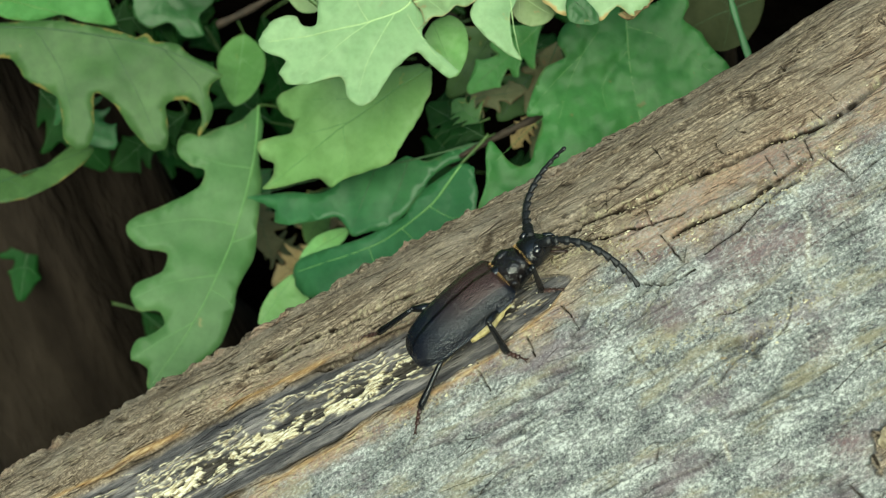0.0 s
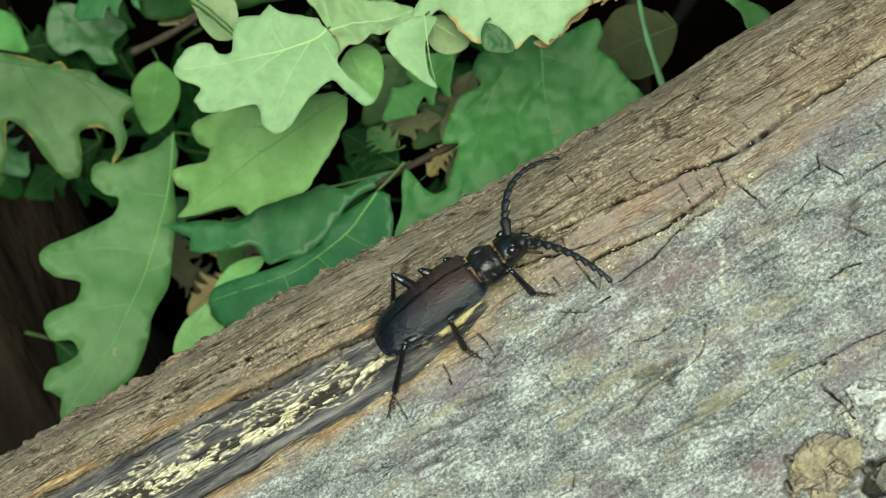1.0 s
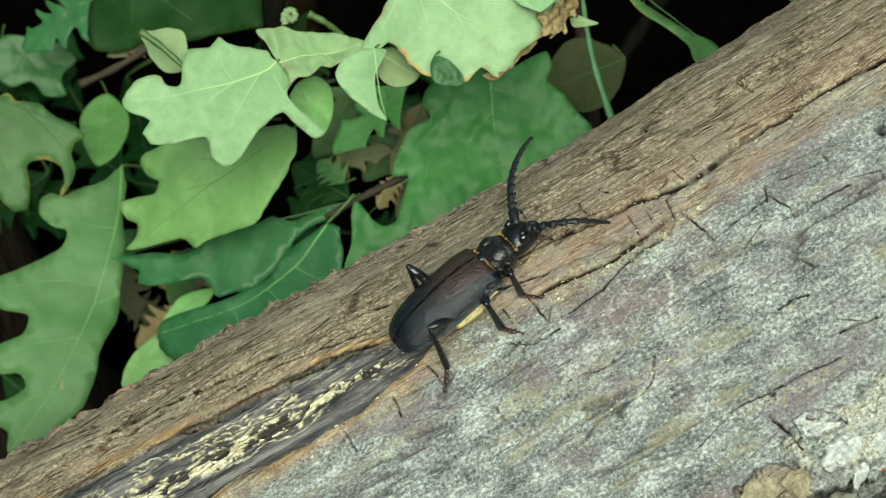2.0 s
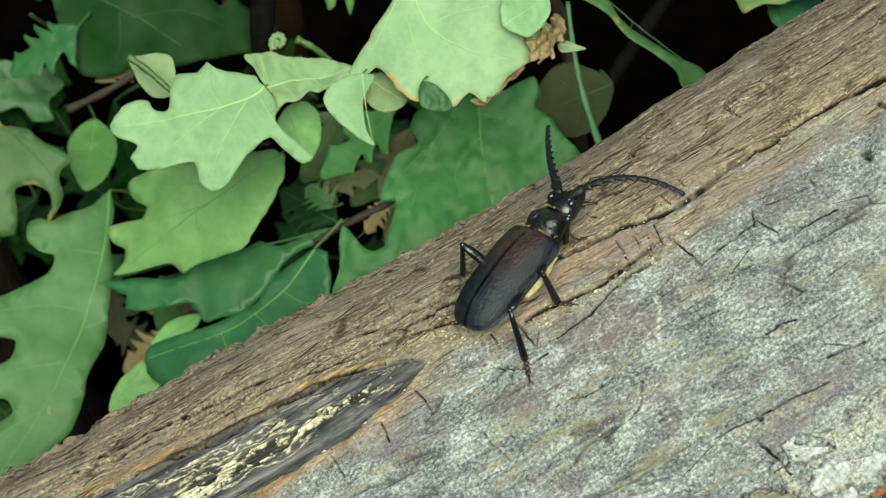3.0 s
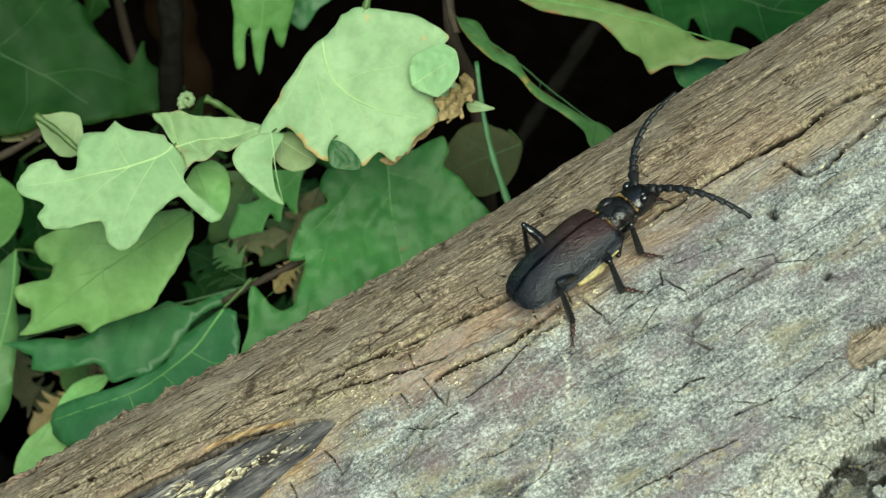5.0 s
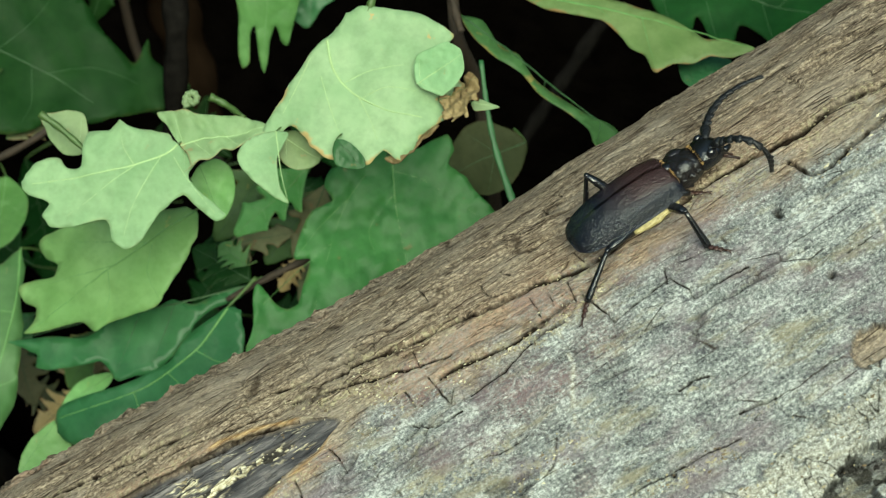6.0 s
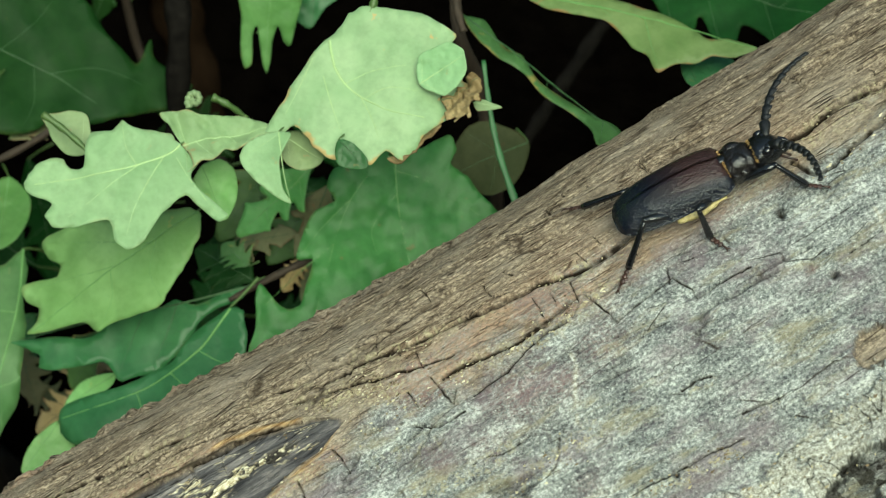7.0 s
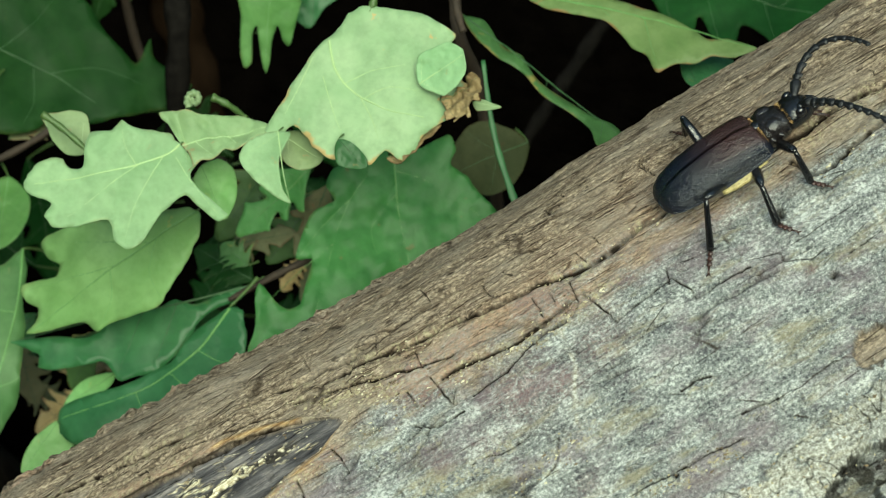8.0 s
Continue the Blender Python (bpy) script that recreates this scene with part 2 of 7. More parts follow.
LEAF_WORN = leaf_material("worn_leaf", (0.092, 0.155, 0.048), (0.155, 0.215, 0.085), (0.13, 0.24, 0.06), (0.21, 0.12, 0.05), 0.9, 0.5, 0.25)
LEAF_TAN = leaf_material("tan_dead_leaf", (0.30, 0.21, 0.085), (0.52, 0.42, 0.22), (0.3, 0.22, 0.1), (0.10, 0.055, 0.025), 1.0, 0.6, 0.2)
LEAF_CRISP = leaf_material("crisp_brown_leaf", (0.070, 0.042, 0.018), (0.33, 0.25, 0.13), (0.2, 0.14, 0.06), (0.05, 0.026, 0.012), 1.0, 0.6, 0.2)
LEAF_DRY = leaf_material("dry_leaf", (0.080, 0.084, 0.040), (0.135, 0.135, 0.075), (0.08, 0.08, 0.03), (0.13, 0.07, 0.035), 0.6, 0.65, 0.2)
# Olive leaf dimmed so that its colour holds the shade.
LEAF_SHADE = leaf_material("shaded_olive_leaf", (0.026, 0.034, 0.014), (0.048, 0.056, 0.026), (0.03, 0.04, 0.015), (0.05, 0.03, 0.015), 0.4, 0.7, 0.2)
VEIN = plain_material("leaf_vein", (0.070, 0.170, 0.045), (0.105, 0.215, 0.065), 500, 0.5)
VEIN_DIM = plain_material("dim_leaf_vein", (0.014, 0.045, 0.012), (0.026, 0.065, 0.020), 500, 0.5)
VEIN_PALE = plain_material("pale_leaf_vein", (0.24, 0.355, 0.155), (0.31, 0.415, 0.20), 500, 0.5)
TWIG = plain_material("brown_twig", (0.012, 0.008, 0.005), (0.036, 0.024, 0.015), 700, 0.8, (1, 1, 0.3))
# Grey wood taken near black: the undergrowth's shade is in this colour.
TWIG_SHADED = plain_material("shaded_branch", (0.003, 0.0028, 0.0026), (0.010, 0.009, 0.008), 300, 0.95, spec=0.0)
# Stem brown that already holds the shade behind the leaves.
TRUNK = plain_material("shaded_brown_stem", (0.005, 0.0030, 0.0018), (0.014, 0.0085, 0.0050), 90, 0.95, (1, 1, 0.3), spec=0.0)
STEM = plain_material("green_stem", (0.030, 0.068, 0.016), (0.065, 0.105, 0.030), 400, 0.5)
# Humus colour driven below natural black to stand for deep shade.
SOIL = plain_material("shade_black_humus", (0.0005, 0.0004, 0.00035), (0.0018, 0.0014, 0.0011), 60, 0.98, bump=0.8, depth=0.01, spec=0.0)
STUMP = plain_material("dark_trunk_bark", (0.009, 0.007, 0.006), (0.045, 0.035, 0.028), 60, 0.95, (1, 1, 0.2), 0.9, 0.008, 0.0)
WOODS = plain_material("woods_screen", (0.008, 0.016, 0.006), (0.028, 0.045, 0.018), 3, 0.98, spec=0.0)
SHELL = elytron_material()
CHITIN = plain_material("black_chitin", (0.0025, 0.0028, 0.0036), (0.008, 0.0080, 0.0095), 1500, 0.13, bump=0.5, depth=0.0003, spec=0.55)
CHITIN_DULL = plain_material("brown_black_chitin", (0.003, 0.0030, 0.0038), (0.012, 0.0092, 0.0095), 1300, 0.16, bump=0.8, depth=0.0004, spec=0.6)
CHITIN_RED = plain_material("red_brown_claw", (0.012, 0.006, 0.005), (0.045, 0.018, 0.013), 900, 0.35, spec=0.5)
FEELER_MAT = plain_material("dull_black_feeler", (0.003, 0.0034, 0.0045), (0.012, 0.0125, 0.0145), 1800, 0.38, bump=0.7, depth=0.0003, spec=0.3)
FRINGE = plain_material("golden_hair_fringe", (0.16, 0.085, 0.025), (0.42, 0.27, 0.10), 1800, 0.6)
MEMBRANE = plain_material("yellow_flank_membrane", (0.14, 0.105, 0.035), (0.50, 0.43, 0.21), 1200, 0.5)
EYE_MAT = plain_material("glossy_black_eye", (0.004, 0.004, 0.005), (0.010, 0.010, 0.012), 2500, 0.12, bump=0.15, depth=0.0001, spec=0.5)


# ---- mesh tools ----
def make_mesh(name, verts, faces, material, smooth=True):
    me = bpy.data.meshes.new(name)
    me.from_pydata([tuple(v) for v in verts], [], faces)
    me.materials.append(material)
    if smooth:
        me.polygons.foreach_set("use_smooth", [True] * len(me.polygons))
    me.update()
    return me


def part(name, mesh, parent, label="", at=None):
    ob = new(name, mesh)
    ob.parent = parent
    if at is not None:
        ob.matrix_basis = at
    if label:
        tagged(ob, label)
    return ob


def loft(rings, caps=True):
    """Joins closed rings of equally many points into one skin."""
    n = len(rings[0])
    verts = [p for r in rings for p in r]
    faces = []
    for i in range(len(rings) - 1):
        for j in range(n):
            k = (j + 1) % n
            faces.append((i * n + j, i * n + k, (i + 1) * n + k, (i + 1) * n + j))
    if caps:
        faces.append(tuple(reversed(range(n))))
        faces.append(tuple(range((len(rings) - 1) * n, len(rings) * n)))
    return verts, faces


def tube(points, radii, sides=8, flat=1.0):
    pts = [Vector(p) for p in points]
    rings, side = [], None
    for i, p in enumerate(pts):
        d = (pts[min(i + 1, len(pts) - 1)] - pts[max(i - 1, 0)]).normalized()
        if side is None:
            side = d.cross(Vector((0, 0, 1)) if abs(d.z) < 0.9 else Vector((1, 0, 0))).normalized()
        side = (side - d * side.dot(d)).normalized()
        up = d.cross(side)
        rings.append([p + radii[i] * (math.cos(a) * side + flat * math.sin(a) * up) for a in (2 * math.pi * k / sides for k in range(sides))])
    return loft(rings)


def joined(*pieces):
    verts, faces = [], []
    for v, f in pieces:
        k = len(verts)
        verts += list(v)
        faces += [tuple(i + k for i in q) for q in f]
    return verts, faces


def lattice(seed, x, y):
    """Smooth value noise on a plane, 0 to 1, for whole arrays."""
    xi, yi = np.floor(x).astype(np.int64), np.floor(y).astype(np.int64)
    fx, fy = x - xi, y - yi
    fx, fy = fx * fx * (3 - 2 * fx), fy * fy * (3 - 2 * fy)

    def corner(a, b):
        h = (a * 374761393 + b * 668265263 + seed * 974711) & 0x7FFFFFFF
        h = ((h ^ (h >> 13)) * 1274126177) & 0x7FFFFFFF
        return ((h ^ (h >> 16)) & 0xFFFF) / 65535.0

    return ((corner(xi, yi) * (1 - fx) + corner(xi + 1, yi) * fx) * (1 - fy)
            + (corner(xi, yi + 1) * (1 - fx) + corner(xi + 1, yi + 1) * fx) * fy)


def fractal(seed, x, y, octaves=4, gain=0.5):
    total, amp, top = 0.0, 1.0, 0.0
    for o in range(octaves):
        total = total + amp * lattice(seed + 17 * o, x * 2 ** o, y * 2 ** o)
        top += amp
        amp *= gain
    return total / top


# ---- the log ----
LOG = pose(-0.00136, 0.26528, 0.28738, 40, 0, 0) @ pose(0, 0, 0, 0, 0, 31)


def turn_at(l):
    """Angle of the bark's normal, from the log's upper edge towards its open side."""
    l = np.asarray(l, float)
    return np.where(l < 0.05, l / 0.05 * radians(50), radians(50) + radians(34) * (1 - np.exp(-(np.maximum(l, 0.05) - 0.05) / 0.055)))


ARC = np.linspace(0, 0.2, 2001)
ARC_TURN = turn_at(ARC)
MID_TURN = (ARC_TURN[1:] + ARC_TURN[:-1]) / 2
ARC_Y = np.concatenate([[0], np.cumsum(-np.sin(MID_TURN) * 0.0001)])
ARC_Z = np.concatenate([[0], np.cumsum(np.cos(MID_TURN) * 0.0001)])


def log_point(s, l, h=0.0):
    """World place s metres along the log and l round it from its upper edge, h over the bark."""
    a = float(turn_at(l))
    return LOG @ Vector((s, float(np.interp(l, ARC, ARC_Y)) + h * math.cos(a), float(np.interp(l, ARC, ARC_Z)) + h * math.sin(a)))


def log_normal(l):
    a = float(turn_at(l))
    return (LOG.to_3x3() @ Vector((0, math.cos(a), math.sin(a)))).normalized()


def near_line(s, l, points, stretch=1.0):
    """Distance of each grid place to a line of points on the bark."""
    best = np.full(s.shape, 9.0)
    for (a, b), (c, d) in zip(points, points[1:]):
        dx, dy = c - a, d - b
        k = np.clip(((s - a) * dx + (l - b) * dy) / (dx * dx + dy * dy + 1e-12), 0, 1)
        best = np.minimum(best, np.hypot((s - a - k * dx) * stretch, l - b - k * dy))
    return best


def bump01(d, w):
    return np.exp(-(d / w) ** 2)


def step(a, b, x):
    k = np.clip((x - a) / (b - a), 0, 1)
    return k * k * (3 - 2 * k)


GROOVE = [(-0.0367, 0.0410), (-0.0279, 0.0399), (-0.0200, 0.0418), (-0.0124, 0.0433), (0.0006, 0.0451), (0.0119, 0.0469), (0.0185, 0.0490), (0.0263, 0.0485), (0.0352, 0.0471), (0.0440, 0.0476), (0.0520, 0.0471), (0.0586, 0.0468), (0.0682, 0.0481), (0.0745, 0.0483), (0.0807, 0.0470), (0.0899, 0.0483)]
GROOVE_LOWER = [(-0.0132, 0.0551), (-0.0071, 0.0548), (0.0010, 0.0567), (0.0088, 0.0561), (0.0165, 0.0544)]
GROOVE_KNOT = [(0.0658, 0.0531), (0.0681, 0.0586), (0.0749, 0.0578), (0.0789, 0.0560), (0.0842, 0.0552), (0.0894, 0.0551)]
GROOVE_SHORT = [(-0.0418, 0.0407), (-0.0371, 0.0424), (-0.0270, 0.0456), (-0.0188, 0.0484), (-0.0096, 0.0508)]
GROOVE_UPPER = [(-0.16, 0.020), (-0.11, 0.0245), (-0.075, 0.030), (-0.052, 0.034), (-0.027, 0.0383)]
# cracks in millimetres along and round the log, with their half widths
WOOD_CRACKS = [
    ([(23.7, 26.6), (31.9, 21.8), (42.5, 18.0), (49.8, 20.4)], 0.3),
    ([(-40.7, 14.4), (-30.2, 20.4), (-19.4, 21.2)], 0.4),
    ([(-114.8, 25.6), (-97.0, 29.4), (-78.7, 34.6), (-65.4, 35.4), (-55.4, 38.2), (-45.6, 40.8), (-38.0, 41.6)], 0.35),
    ([(-99.2, 36.3), (-77.2, 40.3), (-64.1, 41.0), (-56.3, 41.4), (-41.9, 45.4)], 0.32),
    ([(-35.8, 19.7), (-24.1, 23.5), (-15.7, 22.5)], 0.35),
]
RIM_CRACKS = [
    ([(-11.1, 25.7), (0.5, 27.0), (9.0, 27.7), (15.0, 28.7), (21.9, 29.2)], 0.3),
    ([(13.8, 32.3), (15.4, 30.1), (21.7, 29.7), (21.5, 26.9)], 0.24),
    ([(33.4, 35.7), (36.6, 33.6), (43.0, 35.0)], 0.32),
    ([(42.3, 29.3), (43.0, 35.9)], 0.24),
    ([(40.5, 21.0), (45.0, 22.0), (49.5, 24.1)], 0.34),
    ([(17.1, 50.7), (16.7, 55.0), (13.0, 56.4)], 0.22),
    ([(9.3, 49.0), (9.1, 54.9)], 0.2),
    ([(13.0, 49.9), (12.3, 54.0)], 0.14),
    ([(2.5, 38.4), (2.6, 43.0)], 0.16),
    ([(-8.8, 29.3), (-8.2, 34.9)], 0.18),
    ([(-17.6, 45.7), (-15.7, 44.7), (-15.7, 50.0)], 0.25),
    ([(-14.6, 50.9), (-9.4, 51.0)], 0.35),
    ([(21.4, 44.4), (22.3, 47.8)], 0.2),
    ([(26.2, 43.1), (26.6, 46.1)], 0.16),
]
BARK_CRACKS = [
    ([(18.5, 54.7), (20.2, 60.8), (20.7, 63.3), (27.5, 62.2), (34.0, 61.7), (35.9, 65.9), (35.9, 68.0), (40.4, 67.6), (47.4, 68.1)], 0.3),
    ([(33.0, 62.4), (34.0, 59.3)], 0.2),
    ([(-9.8, 61.1), (-2.3, 60.5), (6.1, 58.0), (12.7, 57.7)], 0.4),
    ([(-20.6, 53.0), (-20.4, 56.8)], 0.25),
    ([(-22.7, 60.3), (-19.2, 63.4), (-12.9, 63.3)], 0.25),
    ([(-47.9, 57.1), (-48.1, 61.9)], 0.25),
    ([(-38.8, 55.3), (-38.1, 57.9), (-38.1, 62.1)], 0.3),
    ([(-59.3, 58.1), (-59.0, 63.4)], 0.22),
    ([(5.8, 94.4), (14.2, 95.2), (21.4, 95.2), (29.0, 96.2)], 0.26),
    ([(23.8, 82.3), (27.0, 81.9), (30.0, 82.9)], 0.35),
    ([(31.1, 91.9), (38.1, 93.0)], 0.3),
    ([(-15.6, 52.8), (-14.2, 60.3), (-12.4, 58.3)], 0.32),
    ([(12.5, 99.0), (14.0, 107.2)], 0.35),
]
WOUND = [(-0.19, 0.0445), (-0.15, 0.0440), (-0.11, 0.0460), (-0.075, 0.0475), (-0.05, 0.0492), (-0.034, 0.0513)]


def log_surface(s, l):
    """Height over the smooth log and the bark's kinds at every grid place."""
    ws = s + 0.0030 * (fractal(3, s * 40, l * 60, 2) - 0.5)
    wl = l + 0.0034 * (fractal(5, s * 16, l * 40, 2) - 0.5) + 0.0006 * (fractal(6, s * 150, l * 300, 2) - 0.5)
    js = s + 0.0006 * (fractal(7, s * 500, l * 500, 3) - 0.5)
    jl = l + 0.0006 * (fractal(9, s * 500, l * 500, 3) - 0.5)
    band = wl - np.interp(s, [-0.17, -0.10, -0.052, -0.034, -0.0056, 0.012, 0.0261, 0.0445, 0.085], [0.060, 0.0595, 0.0575, 0.0530, 0.0560, 0.0575, 0.0545, 0.0545, 0.055])
    grey = step(-0.0050, 0.0050, band + 0.016 * (fractal(12, s * 110, l * 260, 5, 0.65) - 0.5))
    ks = s + 0.0024 * (fractal(8, s * 170, l * 220, 4, 0.62) - 0.5)
    kl = l + 0.0024 * (fractal(10, s * 170, l * 220, 4, 0.62) - 0.5)
    h = np.zeros(s.shape)
    # slow swell of the whole limb, with its waist and shoulder
    swell = np.interp(s, [-0.2, -0.115, -0.09, -0.06, -0.03, 0.0, 0.016, 0.028, 0.04, 0.06, 0.085, 0.2],
                      [0.0040, 0.0030, 0.0024, 0.0016, -0.0010, -0.0014, -0.0015, -0.0008, -0.0007, -0.0009, -0.0008, 0.001])
    h += swell * (1 - step(0.012, 0.045, l))
    h += 0.0022 * (fractal(21, s * 22, l * 30, 3) - 0.5) + 0.0010 * (fractal(23, s * 70, l * 110, 3) - 0.5)
    # fibres and long splits of the weathered wood
    fib = fractal(31, s * 110, wl * 560, 5, 0.66) - 0.5
    h += (1 - grey) * 0.0006 * fib + grey * 0.00025 * fib
    long_split = np.abs(fractal(41, ws * 13, wl * 190, 3) - 0.5)
    splits = (1 - grey) * (1 - step(0.0, 0.022, long_split)) * step(0.45, 0.6, fractal(43, s * 45, l * 130, 2))
    cross = np.abs(fractal(47, ws * 210, wl * 55, 3) - 0.5)
    across = (1 - step(0.0, 0.018, cross)) * step(0.64, 0.74, fractal(49, s * 80, l * 140, 2)) * step(0.022, 0.032, l) * (1 - step(0.060, 0.075, l))
    plate = step(0.0465, 0.049, wl) * (1 - step(0.0565, 0.060, wl)) * step(-0.030, -0.020, s) * (1 - step(0.060, 0.075, s))
    splits, across = splits * (1 - 0.4 * plate), across * (1 - 0.4 * plate)
    h -= 0.0008 * splits + 0.0006 * across
    # plates step down towards the groove
    plates = np.floor(fractal(53, ws * 11, wl * 130, 2) * 8) / 8
    h += (1 - grey) * 0.0018 * (plates - 0.5)
    edge_chips = fractal(57, s * 260, l * 260, 3)
    h += (1 - step(0.006, 0.016, l)) * np.interp(s, [-0.05, -0.01, 0.01], [1.6, 0.9, 0.4]) * (0.0024 * (edge_chips - 0.5) + 0.0010 * (np.floor(4 * fractal(59, s * 230, l * 200, 3)) / 4 - 0.5))
    # smooth bark: granules and shallow creases
    h += grey * (0.00045 * (fractal(61, s * 900, l * 1100, 4, 0.6) - 0.5) + 0.0009 * (fractal(63, s * 95, l * 330, 4, 0.6) - 0.5))
    crease = np.abs(fractal(67, ws * 34, wl * 190, 3) - 0.5)
    creases = grey * (1 - step(0.0, 0.022, crease)) * step(0.52, 0.62, fractal(69, s * 60, l * 110, 2))
    h -= 0.0008 * creases
    crack_dark = np.clip(splits * 0.42 + across * 0.25 + creases * 0.5, 0, 1)
    # grooves and drawn cracks
    breakup = 0.45 + 0.9 * fractal(71, s * 120, l * 120, 2)
    fringe = np.zeros(s.shape)
    for line, width, depth in ((GROOVE, 0.00065, 0.0016), (GROOVE_LOWER, 0.00048, 0.0012), (GROOVE_KNOT, 0.0005, 0.0011), (GROOVE_SHORT, 0.00042, 0.0009), (GROOVE_UPPER, 0.00042, 0.0009)):
        d = near_line(ks, kl, line)
        g = bump01(d, width * breakup)
        h -= depth * g
        h += 0.0005 * bump01(d - 0.0016, 0.0010) * (fractal(72, s * 210, l * 240, 3) - 0.25)
        crack_dark = np.maximum(crack_dark, np.clip(2.5 * g - 0.5, 0, 1) * (0.55 + 0.45 * step(0.38, 0.50, fractal(73, s * 160, l * 260, 4, 0.6))))
        fringe = np.maximum(fringe, bump01(d, 0.0022) * step(0.42, 0.58, fractal(74, s * 120, l * 160, 3)) * (0.65 if width < 0.0005 else 1.0))
    rng = random.Random(23)
    fine = [([(0.001 * p, 0.001 * q) for p, q in line], 0.0006 * width, 0.0007) for line, width in WOOD_CRACKS]
    fine += [([(0.001 * p, 0.001 * q) for p, q in line], 0.0005 * width, 0.0006) for line, width in RIM_CRACKS]
    fine += [([(0.001 * p, 0.001 * q) for p, q in line], 0.0007 * width, 0.0007) for line, width in BARK_CRACKS]
    for _ in range(40):
        a, c = rng.uniform(-0.19, 0.11), rng.uniform(0.004, 0.044)
        n, slope, width = rng.uniform(0.005, 0.022), rng.uniform(-0.05, 0.05), rng.uniform(0.00008, 0.00022)
        fine.append(([(a + n * k / 5, c + slope * n * k / 5 + rng.uniform(-0.0005, 0.0005)) for k in range(6)], width, 0.0008))
    for _ in range(12):
        a, c = rng.uniform(-0.19, 0.12), rng.uniform(0.012, 0.054)
        n, slant = rng.uniform(0.0012, 0.0032), rng.uniform(-0.3, 0.5)
        fine.append(([(a, c), (a + 0.5 * slant * n + rng.uniform(-0.0004, 0.0004), c + 0.5 * n), (a + slant * n, c + n)], rng.uniform(0.00008, 0.00020), 0.0004))
    for _ in range(9):
        a, c = rng.uniform(-0.10, 0.09), rng.uniform(0.060, 0.120)
        n, slope = rng.uniform(0.004, 0.013), rng.uniform(-0.05, 0.16)
        fine.append(([(a + n * k / 4, c + slope * n * k / 4 + rng.uniform(-0.0005, 0.0005)) for k in range(5)], rng.uniform(0.00006, 0.00014), 0.0005))
    for line, width, depth in fine:
        i0, i1 = np.searchsorted(s[:, 0], [min(p[0] for p in line) - 0.002, max(p[0] for p in line) + 0.002])
        k0, k1 = np.searchsorted(l[0], [min(p[1] for p in line) - 0.002, max(p[1] for p in line) + 0.002])
        if i1 - i0 < 2 or k1 - k0 < 2:
            continue
        box = (slice(i0, i1), slice(k0, k1))
        d = near_line(0.5 * (js[box] + ks[box]), 0.5 * (jl[box] + kl[box]), line)
        wide = width * (0.5 + 1.0 * fractal(75, s[box] * 240, l[box] * 240, 2))
        g = bump01(d, np.maximum(wide, 0.00017 if depth > 0.00065 else 0.00013))
        h[box] -= depth * g
        crack_dark[box] = np.maximum(crack_dark[box], np.clip(2.6 * g - 0.6, 0, 1) * (0.60 + 0.40 * step(0.38, 0.50, fractal(76, s[box] * 420, l[box] * 420, 3)) if depth > 0.00065 else 0.35 + 0.65 * step(0.42, 0.52, fractal(78, s[box] * 800, l[box] * 1100, 3))))
    # the old wound: dark rims round a pitted cream strip
    centre = np.interp(s, [p[0] for p in WOUND], [p[1] for p in WOUND])
    half = np.interp(s, [-0.2, -0.15, -0.10, -0.065, -0.050, -0.041, -0.0355, -0.034], [0.0100, 0.0105, 0.0100, 0.0085, 0.0068, 0.0042, 0.0010, 0.0])
    off = (wl - centre) / np.maximum(half, 1e-5)
    off = off + 0.30 * (fractal(80, s * 120, l * 160, 3) - 0.5)
    wound = (1 - step(0.86, 0.98, np.abs(off))) * (1 - step(-0.036, -0.034, s))
    wave = off + 0.42 * (fractal(81, s * 240, l * 420, 4, 0.62) - 0.5)
    inside = 1 - step(-0.046, -0.040, s + 0.004 * fractal(82, s * 200, l * 300, 2))
    pits = step(0.50, 0.55, fractal(89, s * 420, l * 760, 4, 0.62))
    strip = step(-0.24, -0.16, wave) * (1 - step(0.24, 0.32, wave)) * inside
    lace = np.maximum.reduce([bump01(wave - c, w) for c, w in ((-0.32, 0.030), (-0.44, 0.022), (0.42, 0.026), (-0.66, 0.020), (-0.56, 0.014))])
    lace *= step(0.40, 0.50, fractal(83, s * 150, l * 200, 3)) * (1 - step(-0.040, -0.036, s))
    thread = (1 - step(0.002, 0.008, np.abs(fractal(85, ws * 60, wl * 300, 3) - 0.5))) * step(0.54, 0.64, fractal(86, s * 80, l * 110, 2)) * (wave < 0.3)
    cream = np.clip(np.maximum(strip * (1 - 0.92 * pits), 0.85 * lace) + 0.6 * thread, 0, 1) * wound
    h -= wound * 0.0009
    h += wound * (0.0012 * (fractal(87, ws * 40, wl * 620, 4, 0.6) - 0.5) + 0.0003 * bump01(np.abs(off) - 0.66, 0.16))
    h += 0.00015 * cream - 0.0004 * strip * pits * wound
    h += 0.0002 * bump01(np.abs(off) - 1.16, 0.13) * (s < -0.036)
    rust = np.maximum(bump01(off + 1.14, 0.10), 0.8 * bump01(off - 1.12, 0.08)) * (1 - step(-0.040, -0.034, s)) * step(0.36, 0.50, fractal(96, s * 60, l * 240, 3))
    crack_dark = np.maximum(crack_dark, 0.9 * bump01(np.abs(off) - 0.98, 0.05) * (s < -0.035) * step(0.4, 0.6, fractal(91, s * 110, l * 60, 2)))
    crack_dark = np.maximum(crack_dark, 0.75 * strip * pits * wound)
    lines = 1 - step(0.0, 0.02, np.abs(fractal(92, ws * 22, wl * 420, 3) - 0.5))
